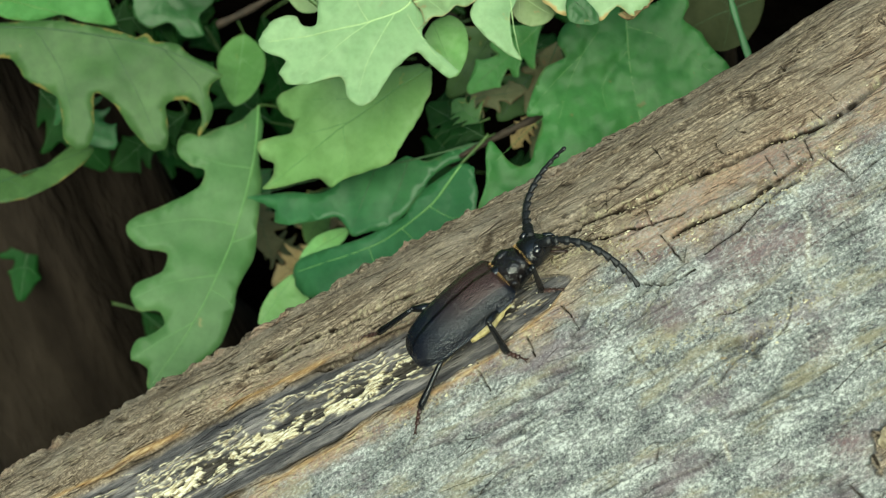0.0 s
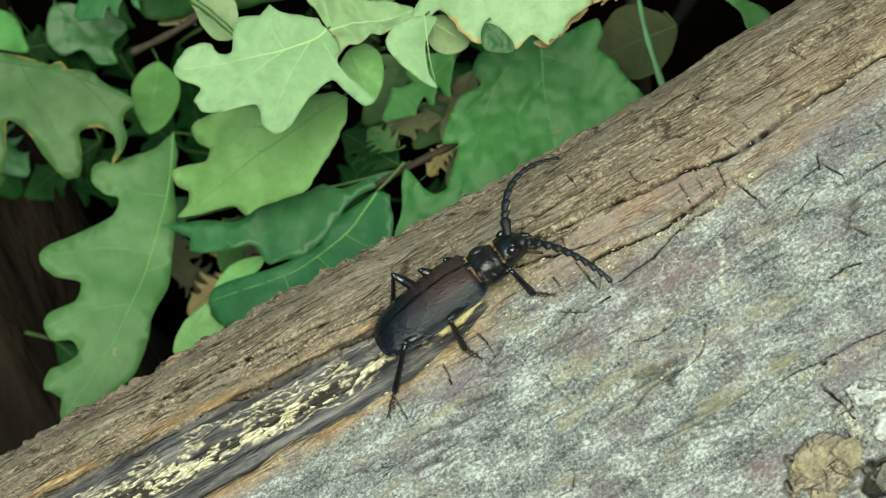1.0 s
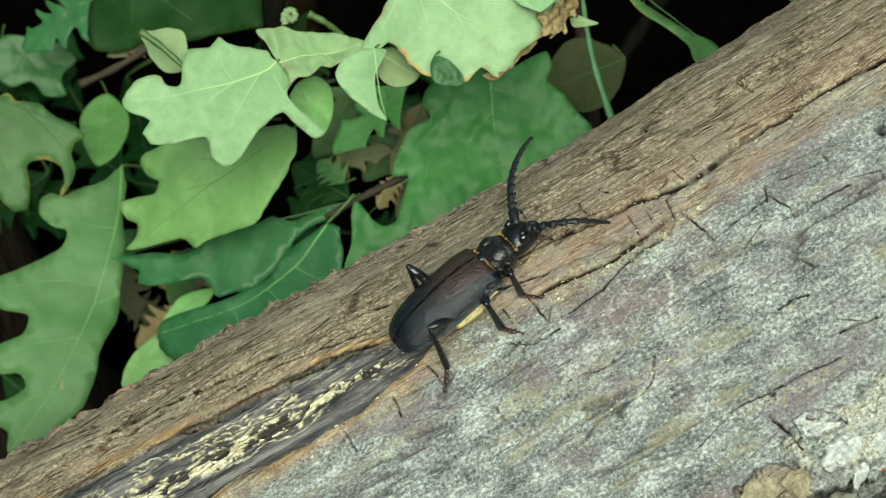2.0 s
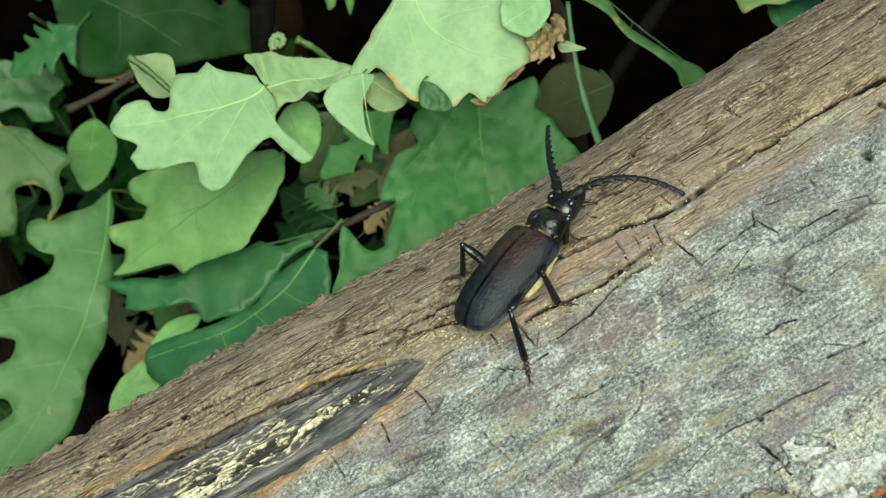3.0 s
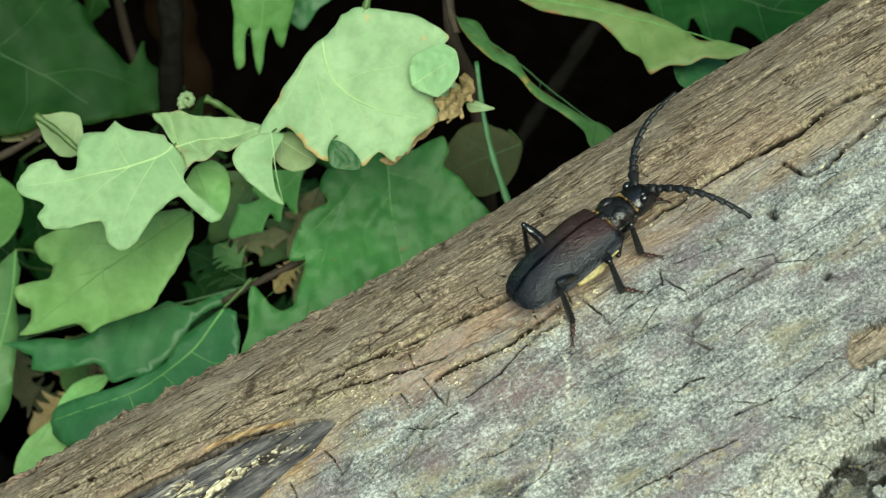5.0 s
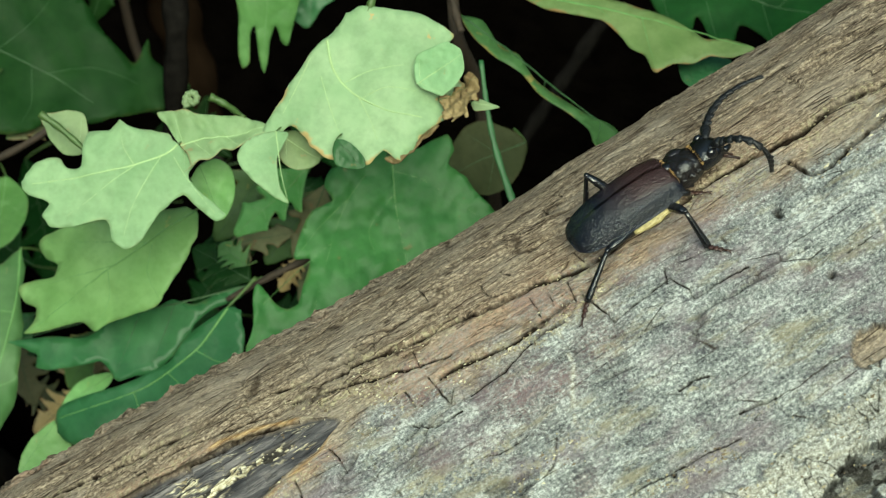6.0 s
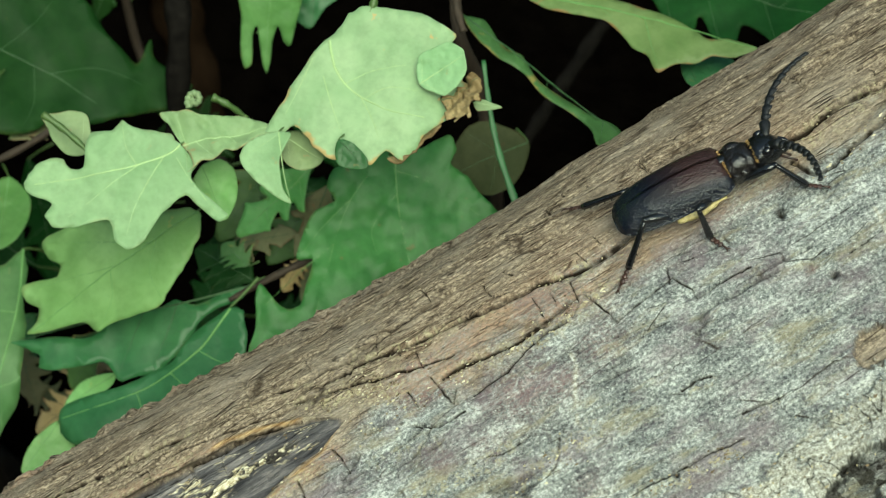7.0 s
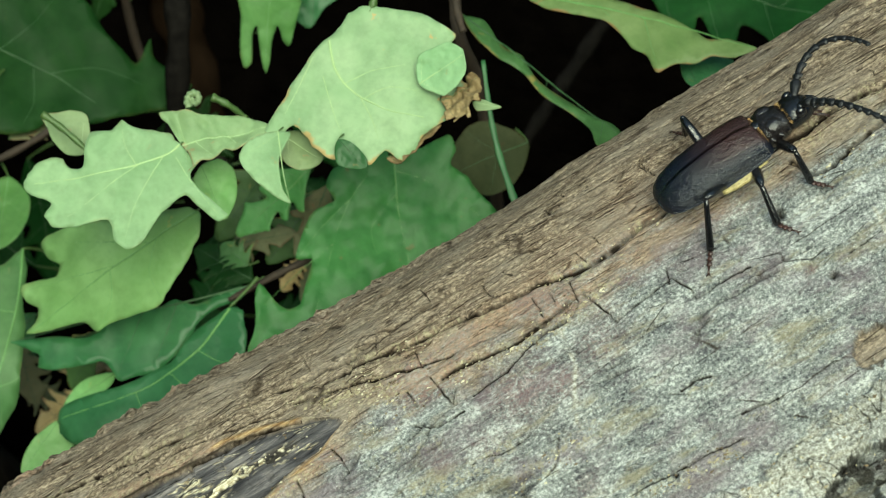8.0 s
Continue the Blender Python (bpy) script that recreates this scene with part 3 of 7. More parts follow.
    crack_dark = np.maximum(crack_dark, 0.7 * lines * np.clip(wound - cream, 0, 1) * step(0.42, 0.55, fractal(93, s * 60, l * 150, 2)))
    # broken bark at the open side: pale torn edge, hollow, tan chunk
    ragged = fractal(95, s * 320, l * 320, 3)
    jag = 0.0042 * (fractal(98, s * 420, l * 420, 4, 0.6) - 0.5)
    hollow = 1 - step(0.0030, 0.0038, near_line(js, jl, [(0.013, 0.1185), (0.022, 0.1215), (0.034, 0.1180), (0.0445, 0.1130), (0.052, 0.1125)]) + jag)
    torn = 1 - step(0.0046, 0.0062, near_line(ws, wl, [(0.0175, 0.1075), (0.025, 0.1105), (0.034, 0.1080), (0.048, 0.1065), (0.066, 0.1045), (0.09, 0.103)]) + jag)
    scar = 1 - step(0.0030, 0.0040, near_line(js, jl, [(0.0573, 0.0935), (0.068, 0.0950), (0.09, 0.0925)]) + jag)
    chunk = 1 - step(0.0046, 0.0058, np.hypot((s - 0.0050) * 0.75, l - 0.1115) + jag)
    scale = np.floor(6 * fractal(99, s * 190, l * 230, 2)) / 6
    h += torn * (0.0010 + 0.0036 * (scale - 0.4)) + chunk * (0.0022 + 0.0020 * (ragged - 0.5)) - hollow * (0.0055 + 0.003 * ragged) - scar * (0.0020 + 0.0018 * ragged)
    pale = np.clip(torn * (1 - hollow) * step(0.30, 0.5, ragged) * np.interp(s, [0.0, 0.016, 0.03, 0.05], [0.2, 1.0, 0.7, 0.4]), 0, 1)
    flakes = np.abs(fractal(94, ws * 190, wl * 90, 3) - 0.5)
    crack_dark = np.maximum(crack_dark, np.maximum(torn, chunk) * (1 - step(0.0, 0.016, flakes)))
    # The hollow's inner shade goes into the dark mask as well.
    crack_dark = np.maximum(crack_dark, hollow * (0.35 + 0.5 * (ragged > 0.5)))
    tan = np.clip(chunk * 0.9 + scar * 0.9, 0, 1)
    grey = np.maximum(grey, 0.55 * plate * step(0.40, 0.66, fractal(102, s * 120, l * 260, 4, 0.6)))
    grey = grey * (1 - tan)
    # insect hole, scratches, red and yellow stains
    hole = bump01(np.hypot(s - 0.0581, (l - 0.0614) * 0.6), 0.0007)
    hole = np.maximum(hole, bump01(np.hypot(s - 0.0594, l - 0.0782), 0.0008))
    hole = np.maximum(hole, bump01(np.hypot(s - 0.0146, l - 0.0955), 0.0004))
    h -= 0.002 * hole
    crack_dark = np.maximum(crack_dark, hole)
    scratch = 0.0
    for line in ([(0.0097, 0.0672), (0.0066, 0.0719), (0.0041, 0.0771)], [(0.0105, 0.0585), (0.0098, 0.066)], [(-0.026, 0.092), (-0.024, 0.0955), (-0.0245, 0.099)], [(0.073, 0.071), (0.072, 0.078)]):
        scratch = np.maximum(scratch, bump01(near_line(js, jl, line), 0.00042) * step(0.3, 0.5, fractal(97, s * 600, l * 600, 2)))
    pale = np.maximum(pale, 0.9 * scratch)
    red = np.maximum.reduce([bump01(np.hypot(s - a, (l - b) * 1.2), r) * k for a, b, r, k in (
        (-0.0034, 0.0483, 0.0032, 1.0), (0.0052, 0.0491, 0.004, 0.9), (0.0565, 0.0751, 0.0012, 0.9), (0.006, 0.0690, 0.0045, 0.9),
        (-0.002, 0.066, 0.0085, 0.8), (0.016, 0.0655, 0.006, 0.7), (-0.012, 0.072, 0.006, 0.5), (0.020, 0.060, 0.004, 0.5), (-0.022, 0.069, 0.004, 0.5), (-0.070, 0.0425, 0.006, 0.5),
        (0.040, 0.044, 0.012, 0.5), (0.013, 0.047, 0.006, 0.5), (0.066, 0.0475, 0.008, 0.45), (-0.005, 0.1065, 0.0035, 0.7), (0.0, 0.0885, 0.003, 0.6), (0.0, 0.050, 0.011, 0.45), (0.022, 0.046, 0.010, 0.4), (-0.015, 0.046, 0.008, 0.4), (0.060, 0.043, 0.012, 0.4), (-0.030, 0.008, 0.0018, 0.9), (-0.062, 0.006, 0.0020, 0.9), (-0.105, 0.007, 0.0022, 0.9), (-0.130, 0.008, 0.002, 0.9))])
    red = np.maximum(red, 0.95 * plate * step(0.30, 0.52, fractal(104, s * 70, l * 160, 4, 0.6)) * np.interp(s, [-0.03, 0.02, 0.035], [1.0, 1.0, 0.45]))
    edge_red = (1 - step(0.004, 0.010, l)) * step(0.56, 0.66, fractal(103, s * 120, l * 200, 3)) * (1 - step(-0.02, 0.02, s))
    red = np.maximum(red, edge_red)
    for line, w in (([(-0.125, 0.0585), (-0.09, 0.0588), (-0.06, 0.0585), (-0.040, 0.0565)], 0.0016), ([(-0.115, 0.0300), (-0.097, 0.0330), (-0.079, 0.0372), (-0.060, 0.0392)], 0.0015), ([(-0.0385, 0.0553), (-0.0380, 0.0590)], 0.0009)):
        red = np.maximum(red, 0.85 * bump01(near_line(s, l, line), w))
    moss = np.maximum.reduce([bump01(near_line(s, l, line), w) * k for line, w, k in (
        ([(-0.0373, 0.0445), (-0.0269, 0.0475), (-0.0225, 0.0513)], 0.0032, 1.0), ([(-0.004, 0.0565), (0.012, 0.058), (0.024, 0.0555)], 0.0020, 0.8),
        ([(0.046, 0.0492), (0.06, 0.0515)], 0.0026, 0.8), ([(-0.021, 0.084), (-0.006, 0.0815), (0.0065, 0.0795)], 0.0022, 0.7),
        ([(-0.033, 0.0625), (-0.020, 0.066)], 0.0016, 0.6), ([(-0.08, 0.0595), (-0.05, 0.0595)], 0.0016, 0.8), ([(0.0096, 0.096), (0.028, 0.097)], 0.0013, 0.8), ([(0.070, 0.0515), (0.085, 0.049)], 0.0025, 0.7), ([(0.03, 0.105), (0.06, 0.102)], 0.004, 0.3),
        ([(-0.115, 0.0305), (-0.097, 0.0335), (-0.079, 0.0378), (-0.065, 0.0388)], 0.0018, 0.9), ([(-0.11, 0.0580), (-0.075, 0.0580), (-0.045, 0.0570)], 0.0014, 0.9),
        ([(0.0058, 0.0950), (0.0142, 0.0958), (0.029, 0.0968)], 0.0010, 0.8), ([(0.0235, 0.0832), (0.030, 0.0838)], 0.0008, 0.8), ([(0.031, 0.0927), (0.038, 0.0938)], 0.0008, 0.7),
        ([(-0.029, 0.0727), (-0.019, 0.0753), (-0.010, 0.0746)], 0.0022, 0.9))])
    moss = np.maximum(moss, fringe)
    return h, dict(rust=rust, grey=grey, wound=np.clip(wound - cream, 0, 1), cream=cream, red=red, moss=moss, pale=pale, crack_dark=crack_dark)


LOG_GRID = {}


def build_log():
    ss = np.concatenate([np.linspace(-1.12, -0.19, 60), np.linspace(-0.18, 0.105, 1400), np.linspace(0.115, 0.80, 46)])
    front = np.concatenate([np.linspace(0.0, 0.030, 150)[:-1], np.linspace(0.030, 0.070, 230)[:-1], np.linspace(0.070, 0.125, 230)[:-1], np.linspace(0.125, 0.2, 24)])
    s, l = np.meshgrid(ss, front, indexing="ij")
    h, kinds = log_surface(s, l)
    y, z, a = np.interp(l, ARC, ARC_Y), np.interp(l, ARC, ARC_Z), turn_at(l)
    y, z = y + h * np.cos(a), z + h * np.sin(a)
    LOG_GRID.update(s=ss, l=front, y=y.copy(), z=z.copy())
    # far side of the limb, closed round behind
    nb = 26
    y0, z0, y1, z1 = y[:, :1], z[:, :1], y[:, -1:], z[:, -1:]
    k = np.linspace(0, 1, nb + 2)[1:-1][None, :]
    cy, cz = (y0 + y1) / 2, (z0 + z1) / 2
    ry, rz = (y1 - y0) / 2, (z1 - z0) / 2
    ang = np.pi * k
    by = cy + ry * np.cos(ang) - np.sin(ang) * 0.035
    bz = cz + rz * np.cos(ang) - np.sin(ang) * 0.085
    sb = np.repeat(ss[:, None], nb, 1)
    rough = 0.004 * (fractal(201, sb * 40, by * 60, 4) - 0.5) * np.sin(ang)
    y, z = np.concatenate([y, by + rough], 1), np.concatenate([z, bz + rough], 1)
    sa = np.concatenate([s, sb], 1)
    la = np.concatenate([l, 0.2 + 0.3 * np.repeat(k, len(ss), 0)], 1)
    n, m = sa.shape
    verts = np.stack([sa, y, z], -1).reshape(-1, 3)
    i, j = np.meshgrid(np.arange(n - 1), np.arange(m), indexing="ij")
    jn = (j + 1) % m
    faces = np.stack([i * m + j, i * m + jn, (i + 1) * m + jn, (i + 1) * m + j], -1).reshape(-1, 4)
    me = bpy.data.meshes.new("log")
    me.vertices.add(len(verts))
    me.vertices.foreach_set("co", verts.ravel())
    me.loops.add(faces.size)
    me.loops.foreach_set("vertex_index", faces.ravel().astype(np.int32))
    me.polygons.add(len(faces))
    me.polygons.foreach_set("loop_start", np.arange(0, faces.size, 4, dtype=np.int32))
    me.polygons.foreach_set("use_smooth", np.ones(len(faces), bool))
    me.update(calc_edges=True)
    me.materials.append(BARK)
    for name, values in kinds.items():
        full = np.zeros((n, m), np.float32)
        full[:, : values.shape[1]] = values
        me.attributes.new(name, "FLOAT", "POINT").data.foreach_set("value", full.ravel())
    vec = np.stack([sa, la, 0 * sa], -1).astype(np.float32)
    me.attributes.new("bark", "FLOAT_VECTOR", "POINT").data.foreach_set("vector", vec.ravel())
    ob = new("fallen_log", me)
    ob.matrix_world = LOG
    tagged(ob, "weathered fallen oak log with grey bark and split brown wood", "log")
    return ob


log = build_log()


def on_bark(s, l):
    """The log's own coordinates of its surface, relief and all."""
    i = min(int(np.searchsorted(LOG_GRID["s"], s)), len(LOG_GRID["s"]) - 1)
    j = min(int(np.searchsorted(LOG_GRID["l"], l)), len(LOG_GRID["l"]) - 1)
    return Vector((s, float(LOG_GRID["y"][i, j]), float(LOG_GRID["z"][i, j])))


def bark_flake(s, l, long, wide, thick, turn, material, label, seed):
    """A broken chunk of bark that sits on the log, with flat facets and worn edges."""
    rng = random.Random(seed)
    bm = bmesh.new()
    n = rng.randint(6, 8)
    for k in range(n):
        a, q = 2 * math.pi * (k + rng.uniform(-0.3, 0.3)) / n, rng.uniform(0.72, 1.0)
        for z, r in ((-0.6, 1.0), (0.35, 1.0), (0.8 + rng.uniform(-0.3, 0.2), rng.uniform(0.6, 0.9))):
            bm.verts.new((0.5 * long * q * r * math.cos(a), 0.5 * wide * q * r * math.sin(a), thick * z))
    bmesh.ops.convex_hull(bm, input=bm.verts)
    bmesh.ops.delete(bm, geom=[v for v in bm.verts if not v.link_faces], context="VERTS")
    bmesh.ops.triangulate(bm, faces=bm.faces)
    bmesh.ops.subdivide_edges(bm, edges=list(bm.edges), cuts=4, use_grid_fill=True)
    bmesh.ops.smooth_vert(bm, verts=list(bm.verts), factor=0.5, use_axis_x=True, use_axis_y=True, use_axis_z=True)
    bm.normal_update()
    for v in bm.verts:
        q = v.co * 700 + Vector((seed, 0, 0))
        v.co += v.normal * (0.00055 * noise.noise(q) + 0.0003 * noise.noise(q * 2.7)) + Vector((0.0006 * noise.noise(q * 0.8 + Vector((9, 0, 0))), 0.0006 * noise.noise(q * 0.8 + Vector((0, 9, 0))), 0))
    me = bpy.data.meshes.new("bark_flake")
    bm.to_mesh(me)
    bm.free()
    me.materials.append(material)
    ob = part("bark_flake", me, log, label)
    a = float(turn_at(l))
    m = Matrix(((1, 0, 0, 0), (0, math.sin(a), math.cos(a), 0), (0, -math.cos(a), math.sin(a), 0), (0, 0, 0, 1)))
    m.translation = on_bark(s, l)
    ob.matrix_basis = m @ pose(0, 0, 0, 0, 0, turn)


FLAKE_WHITE = plain_material("white_lichen_flake", (0.17, 0.170, 0.165), (0.60, 0.61, 0.60), 900, 0.85, bump=0.9, depth=0.0012)
FLAKE_TAN = plain_material("tan_bark_flake", (0.11, 0.085, 0.052), (0.34, 0.29, 0.20), 800, 0.85, bump=0.9, depth=0.0012)
FLAKE_GREY = plain_material("grey_bark_flake", (0.07, 0.065, 0.06), (0.20, 0.19, 0.17), 420, 0.85, bump=0.9, depth=0.0012)
FLAKE_RUST = plain_material("rusty_bark_flake", (0.12, 0.045, 0.02), (0.32, 0.13, 0.06), 420, 0.85, bump=0.9, depth=0.0012)
for K, (fs, fl, flong, fwide, fthick, fturn, fmat, flabel) in enumerate((
    (0.0197, 0.1109, 0.0098, 0.0062, 0.0016, 12, FLAKE_WHITE, "white lichen covered bark flake"),
    (0.0185, 0.1052, 0.0078, 0.0034, 0.0009, -12, FLAKE_WHITE, "white lichen covered bark flake"),
    (0.0269, 0.1128, 0.0066, 0.0046, 0.0010, 15, FLAKE_WHITE, "white lichen covered bark flake"),
    (0.0203, 0.1160, 0.0052, 0.0030, 0.0010, 40, FLAKE_WHITE, "white lichen covered bark flake"),
    (0.0166, 0.1026, 0.0038, 0.0022, 0.0007, 35, FLAKE_WHITE, "small pale bark flake"),
    (0.0040, 0.1100, 0.0090, 0.0075, 0.0008, 20, FLAKE_TAN, "tan broken bark flake"),
    (0.0100, 0.1118, 0.0066, 0.0064, 0.0008, -15, FLAKE_TAN, "tan broken bark flake"),
    (0.0020, 0.1158, 0.0080, 0.0056, 0.0007, 50, FLAKE_TAN, "small tan bark flake"),
    (0.0253, 0.1169, 0.0034, 0.0024, 0.0010, 0, FLAKE_RUST, "rusty bark crumb"),
    (0.0145, 0.1180, 0.0080, 0.0044, 0.0010, 5, FLAKE_GREY, "grey bark flake in the hollow"),
    (0.0630, 0.0985, 0.0110, 0.0036, 0.0012, 3, FLAKE_TAN, "tan torn bark flake"),
)):
    bark_flake(fs, fl, flong, fwide, fthick, fturn, fmat, flabel, 40 + K)


def crumb_material():
    s = Shade("bark_crumbs")
    rnd = s.node("ShaderNodeNewGeometry").outputs["Random Per Island"]
    s.set(color=s.ramp(rnd, [(0.0, (0.07, 0.05, 0.03)), (0.35, (0.17, 0.13, 0.085)), (0.7, (0.32, 0.28, 0.18)), (1.0, (0.52, 0.48, 0.35))]), rough=0.9, spec=0.2)
    return s.mat


def build_crumbs():
    """Loose specks of bark and lichen along the grooves and the wound."""
    rng = random.Random(77)
    verts, faces = [], []
    beds = [(GROOVE, 0.0012, 160), (GROOVE_LOWER, 0.0012, 110), (GROOVE_KNOT, 0.0012, 40), (GROOVE_SHORT, 0.0012, 50), ([(-0.0373, 0.0445), (-0.0269, 0.0475), (-0.0225, 0.0513)], 0.0028, 150),
            (WOUND[1:], 0.0040, 60), ([(-0.08, 0.0595), (-0.034, 0.0560), (-0.006, 0.0575)], 0.0014, 110), ([(-0.021, 0.084), (0.0065, 0.0795)], 0.0018, 60),
            ([(0.0096, 0.096), (0.028, 0.097)], 0.0010, 50), ([(0.015, 0.108), (0.07, 0.104)], 0.0040, 130), ([(0.004, 0.0585), (0.024, 0.0555)], 0.0012, 60)]
    for line, spread, count in beds:
        for _ in range(count):
            k = rng.randrange(len(line) - 1)
            q = rng.random()
            s = line[k][0] + q * (line[k + 1][0] - line[k][0]) + rng.gauss(0, 0.0012)
            l = line[k][1] + q * (line[k + 1][1] - line[k][1]) + rng.gauss(0, spread)
            c = on_bark(s, max(0.002, l))
            r = rng.uniform(0.00010, 0.00034)
            m = Matrix.Translation(c) @ pose(0, 0, 0, rng.uniform(0, 360), rng.uniform(0, 360), rng.uniform(-25, 25))
            i = len(verts)
            for p in ((1.9, 0, 0), (-1.7, 0, 0), (0, 1, 0), (0, -1, 0), (0, 0, 0.8), (0, 0, -0.8)):
                verts.append(m @ Vector([r * a * rng.uniform(0.7, 1.3) for a in p]))
            faces += [tuple(i + a for a in f) for f in ((0, 2, 4), (2, 1, 4), (1, 3, 4), (3, 0, 4), (2, 0, 5), (1, 2, 5), (3, 1, 5), (0, 3, 5))]
    ob = new("bark_crumbs", make_mesh("bark_crumbs", verts, faces, crumb_material(), False))
    ob.matrix_world = LOG
    tagged(ob, "loose specks of bark and lichen on the log", "debris", kind="stuff")


build_crumbs()


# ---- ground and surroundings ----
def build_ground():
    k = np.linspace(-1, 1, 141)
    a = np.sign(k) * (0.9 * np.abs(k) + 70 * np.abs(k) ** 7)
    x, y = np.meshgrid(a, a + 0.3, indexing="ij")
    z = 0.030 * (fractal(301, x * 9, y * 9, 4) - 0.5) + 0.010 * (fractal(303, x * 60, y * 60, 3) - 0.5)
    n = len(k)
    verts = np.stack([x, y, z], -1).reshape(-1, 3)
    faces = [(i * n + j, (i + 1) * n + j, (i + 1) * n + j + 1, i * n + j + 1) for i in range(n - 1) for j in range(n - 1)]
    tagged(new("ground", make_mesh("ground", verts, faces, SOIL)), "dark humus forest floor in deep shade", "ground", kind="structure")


# Unseen ring of woods, added to hold back low sky light.
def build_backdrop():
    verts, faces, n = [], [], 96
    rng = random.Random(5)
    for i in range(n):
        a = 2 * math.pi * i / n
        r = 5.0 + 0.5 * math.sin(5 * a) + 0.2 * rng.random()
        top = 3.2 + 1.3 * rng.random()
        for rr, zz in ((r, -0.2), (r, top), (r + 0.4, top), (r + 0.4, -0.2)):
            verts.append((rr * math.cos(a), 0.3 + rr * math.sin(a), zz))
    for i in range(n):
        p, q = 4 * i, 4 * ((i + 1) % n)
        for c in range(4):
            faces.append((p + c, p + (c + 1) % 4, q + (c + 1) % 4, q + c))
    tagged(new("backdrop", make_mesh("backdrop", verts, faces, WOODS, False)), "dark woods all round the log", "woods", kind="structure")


def build_stump():
    rings, n = [], 40
    for i in range(34):
        z = 0.315 * i / 33
        ring = []
        for j in range(n):
            a = 2 * math.pi * j / n
            r = 0.046 + 0.02 * math.exp(-z * 14) + 0.006 * math.sin(7 * a + 2 * math.sin(9 * z)) + 0.005 * noise.noise((3 * math.cos(a), 3 * math.sin(a), 12 * z))
            ring.append((r * math.cos(a), r * math.sin(a), z + (0.03 * noise.noise((2 * math.cos(a), 2 * math.sin(a), 7)) if i == 33 else 0)))
        rings.append(ring)
    rings.append([(0.4 * x, 0.4 * y, 0.30) for x, y, z in rings[-1]])
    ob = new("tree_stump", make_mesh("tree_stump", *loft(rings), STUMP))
    ob.location = (-0.2208, 0.3667, 0)
    tagged(ob, "dark rotten tree stump with furrowed bark", "stump")


def build_shade_brush():
    """Dense unseen oak brush, added behind and above the leaves to block the sky."""
    rng = random.Random(11)
    verts, faces = [], []
    while len(faces) < 14000:
        x, y, z = rng.uniform(-1.1, 1.1), rng.uniform(0.40, 1.5), rng.uniform(0.02, 1.25)
        if z < 0.66 - 0.916 * y or (z < 0.38 and y < 0.55):
            continue
        n = rng.uniform(0.045, 0.075)
        m = pose(x, y, z, rng.uniform(-45, 45), rng.uniform(-45, 45), rng.uniform(0, 360))
        k = len(verts)
        rows = ((0.0, 0.04, 0.0), (0.28, 0.30, 0.03), (0.42, 0.20, 0.04), (0.62, 0.36, 0.03), (0.78, 0.18, 0.0), (1.0, 0.03, -0.06))
        for u, w, h in rows:
            for s in (-1, 0, 1):
                verts.append(m @ Vector((u * n, s * w * n, (h + 0.06 * abs(s)) * n)))
        for i in range(len(rows) - 1):
            for j in range(2):
                a = k + 3 * i + j
                faces.append((a, a + 3, a + 4, a + 1))
    ob = new("undergrowth", make_mesh("undergrowth", verts, faces, LEAF_DEEP_SHADE))
    tagged(ob, "dense dark oak brush behind the log", "undergrowth", kind="stuff")


build_shade_brush()
build_ground()
build_backdrop()
build_stump()


# ---- oak saplings with their leaves ----
STEMS = [
    ("oak sapling with lobed green leaves in half shade", [(-0.2530, 0.3523, 0.0000), (-0.2530, 0.3223, 0.0872), (-0.2341, 0.3649, 0.1491), (-0.1907, 0.3927, 0.1855), (-0.1520, 0.4116, 0.2144)]),
    ("oak sapling with bright and dark lobed leaves", [(-0.0818, 0.3523, 0.0000), (-0.0818, 0.3223, 0.0872), (-0.0704, 0.3516, 0.1379), (-0.0669, 0.3743, 0.1569), (-0.0686, 0.3916, 0.1715), (-0.0826, 0.4023, 0.1804), (-0.0948, 0.4197, 0.1950), (-0.0965, 0.4207, 0.2351)]),
    ("oak sapling rising behind the log", [(0.0272, 0.4001, 0.0000), (0.0272, 0.3701, 0.1012), (0.0153, 0.3432, 0.1961), (0.0099, 0.3514, 0.2422), (0.0032, 0.3506, 0.2676), (0.0023, 0.3650, 0.2797)]),
]


class Sapling:
    def __init__(self, label, points):
        self.root = tagged(new("oak_sapling"), label, "sapling", group="oak saplings behind the log")
        pts = [Vector(p) for p in points]
        line = []
        for i in range(len(pts) - 1):
            p0, p1, p2, p3 = pts[max(i - 1, 0)], pts[i], pts[i + 1], pts[min(i + 2, len(pts) - 1)]
            for k in range(10):
                t = k / 10
                line.append(0.5 * (2 * p1 + (p2 - p0) * t + (2 * p0 - 5 * p1 + 4 * p2 - p3) * t * t + (3 * p1 - p0 - 3 * p2 + p3) * t ** 3))
        line.append(pts[-1])
        self.line = line
        m = len(line)
        part("stem", make_mesh("stem", *tube(line, [0.0032 - 0.0020 * i / m for i in range(m)], 10), TWIG), self.root, "thin brown woody stem")


SAPLINGS = [Sapling(label, points) for label, points in STEMS]
LEAF_COUNT = [0]


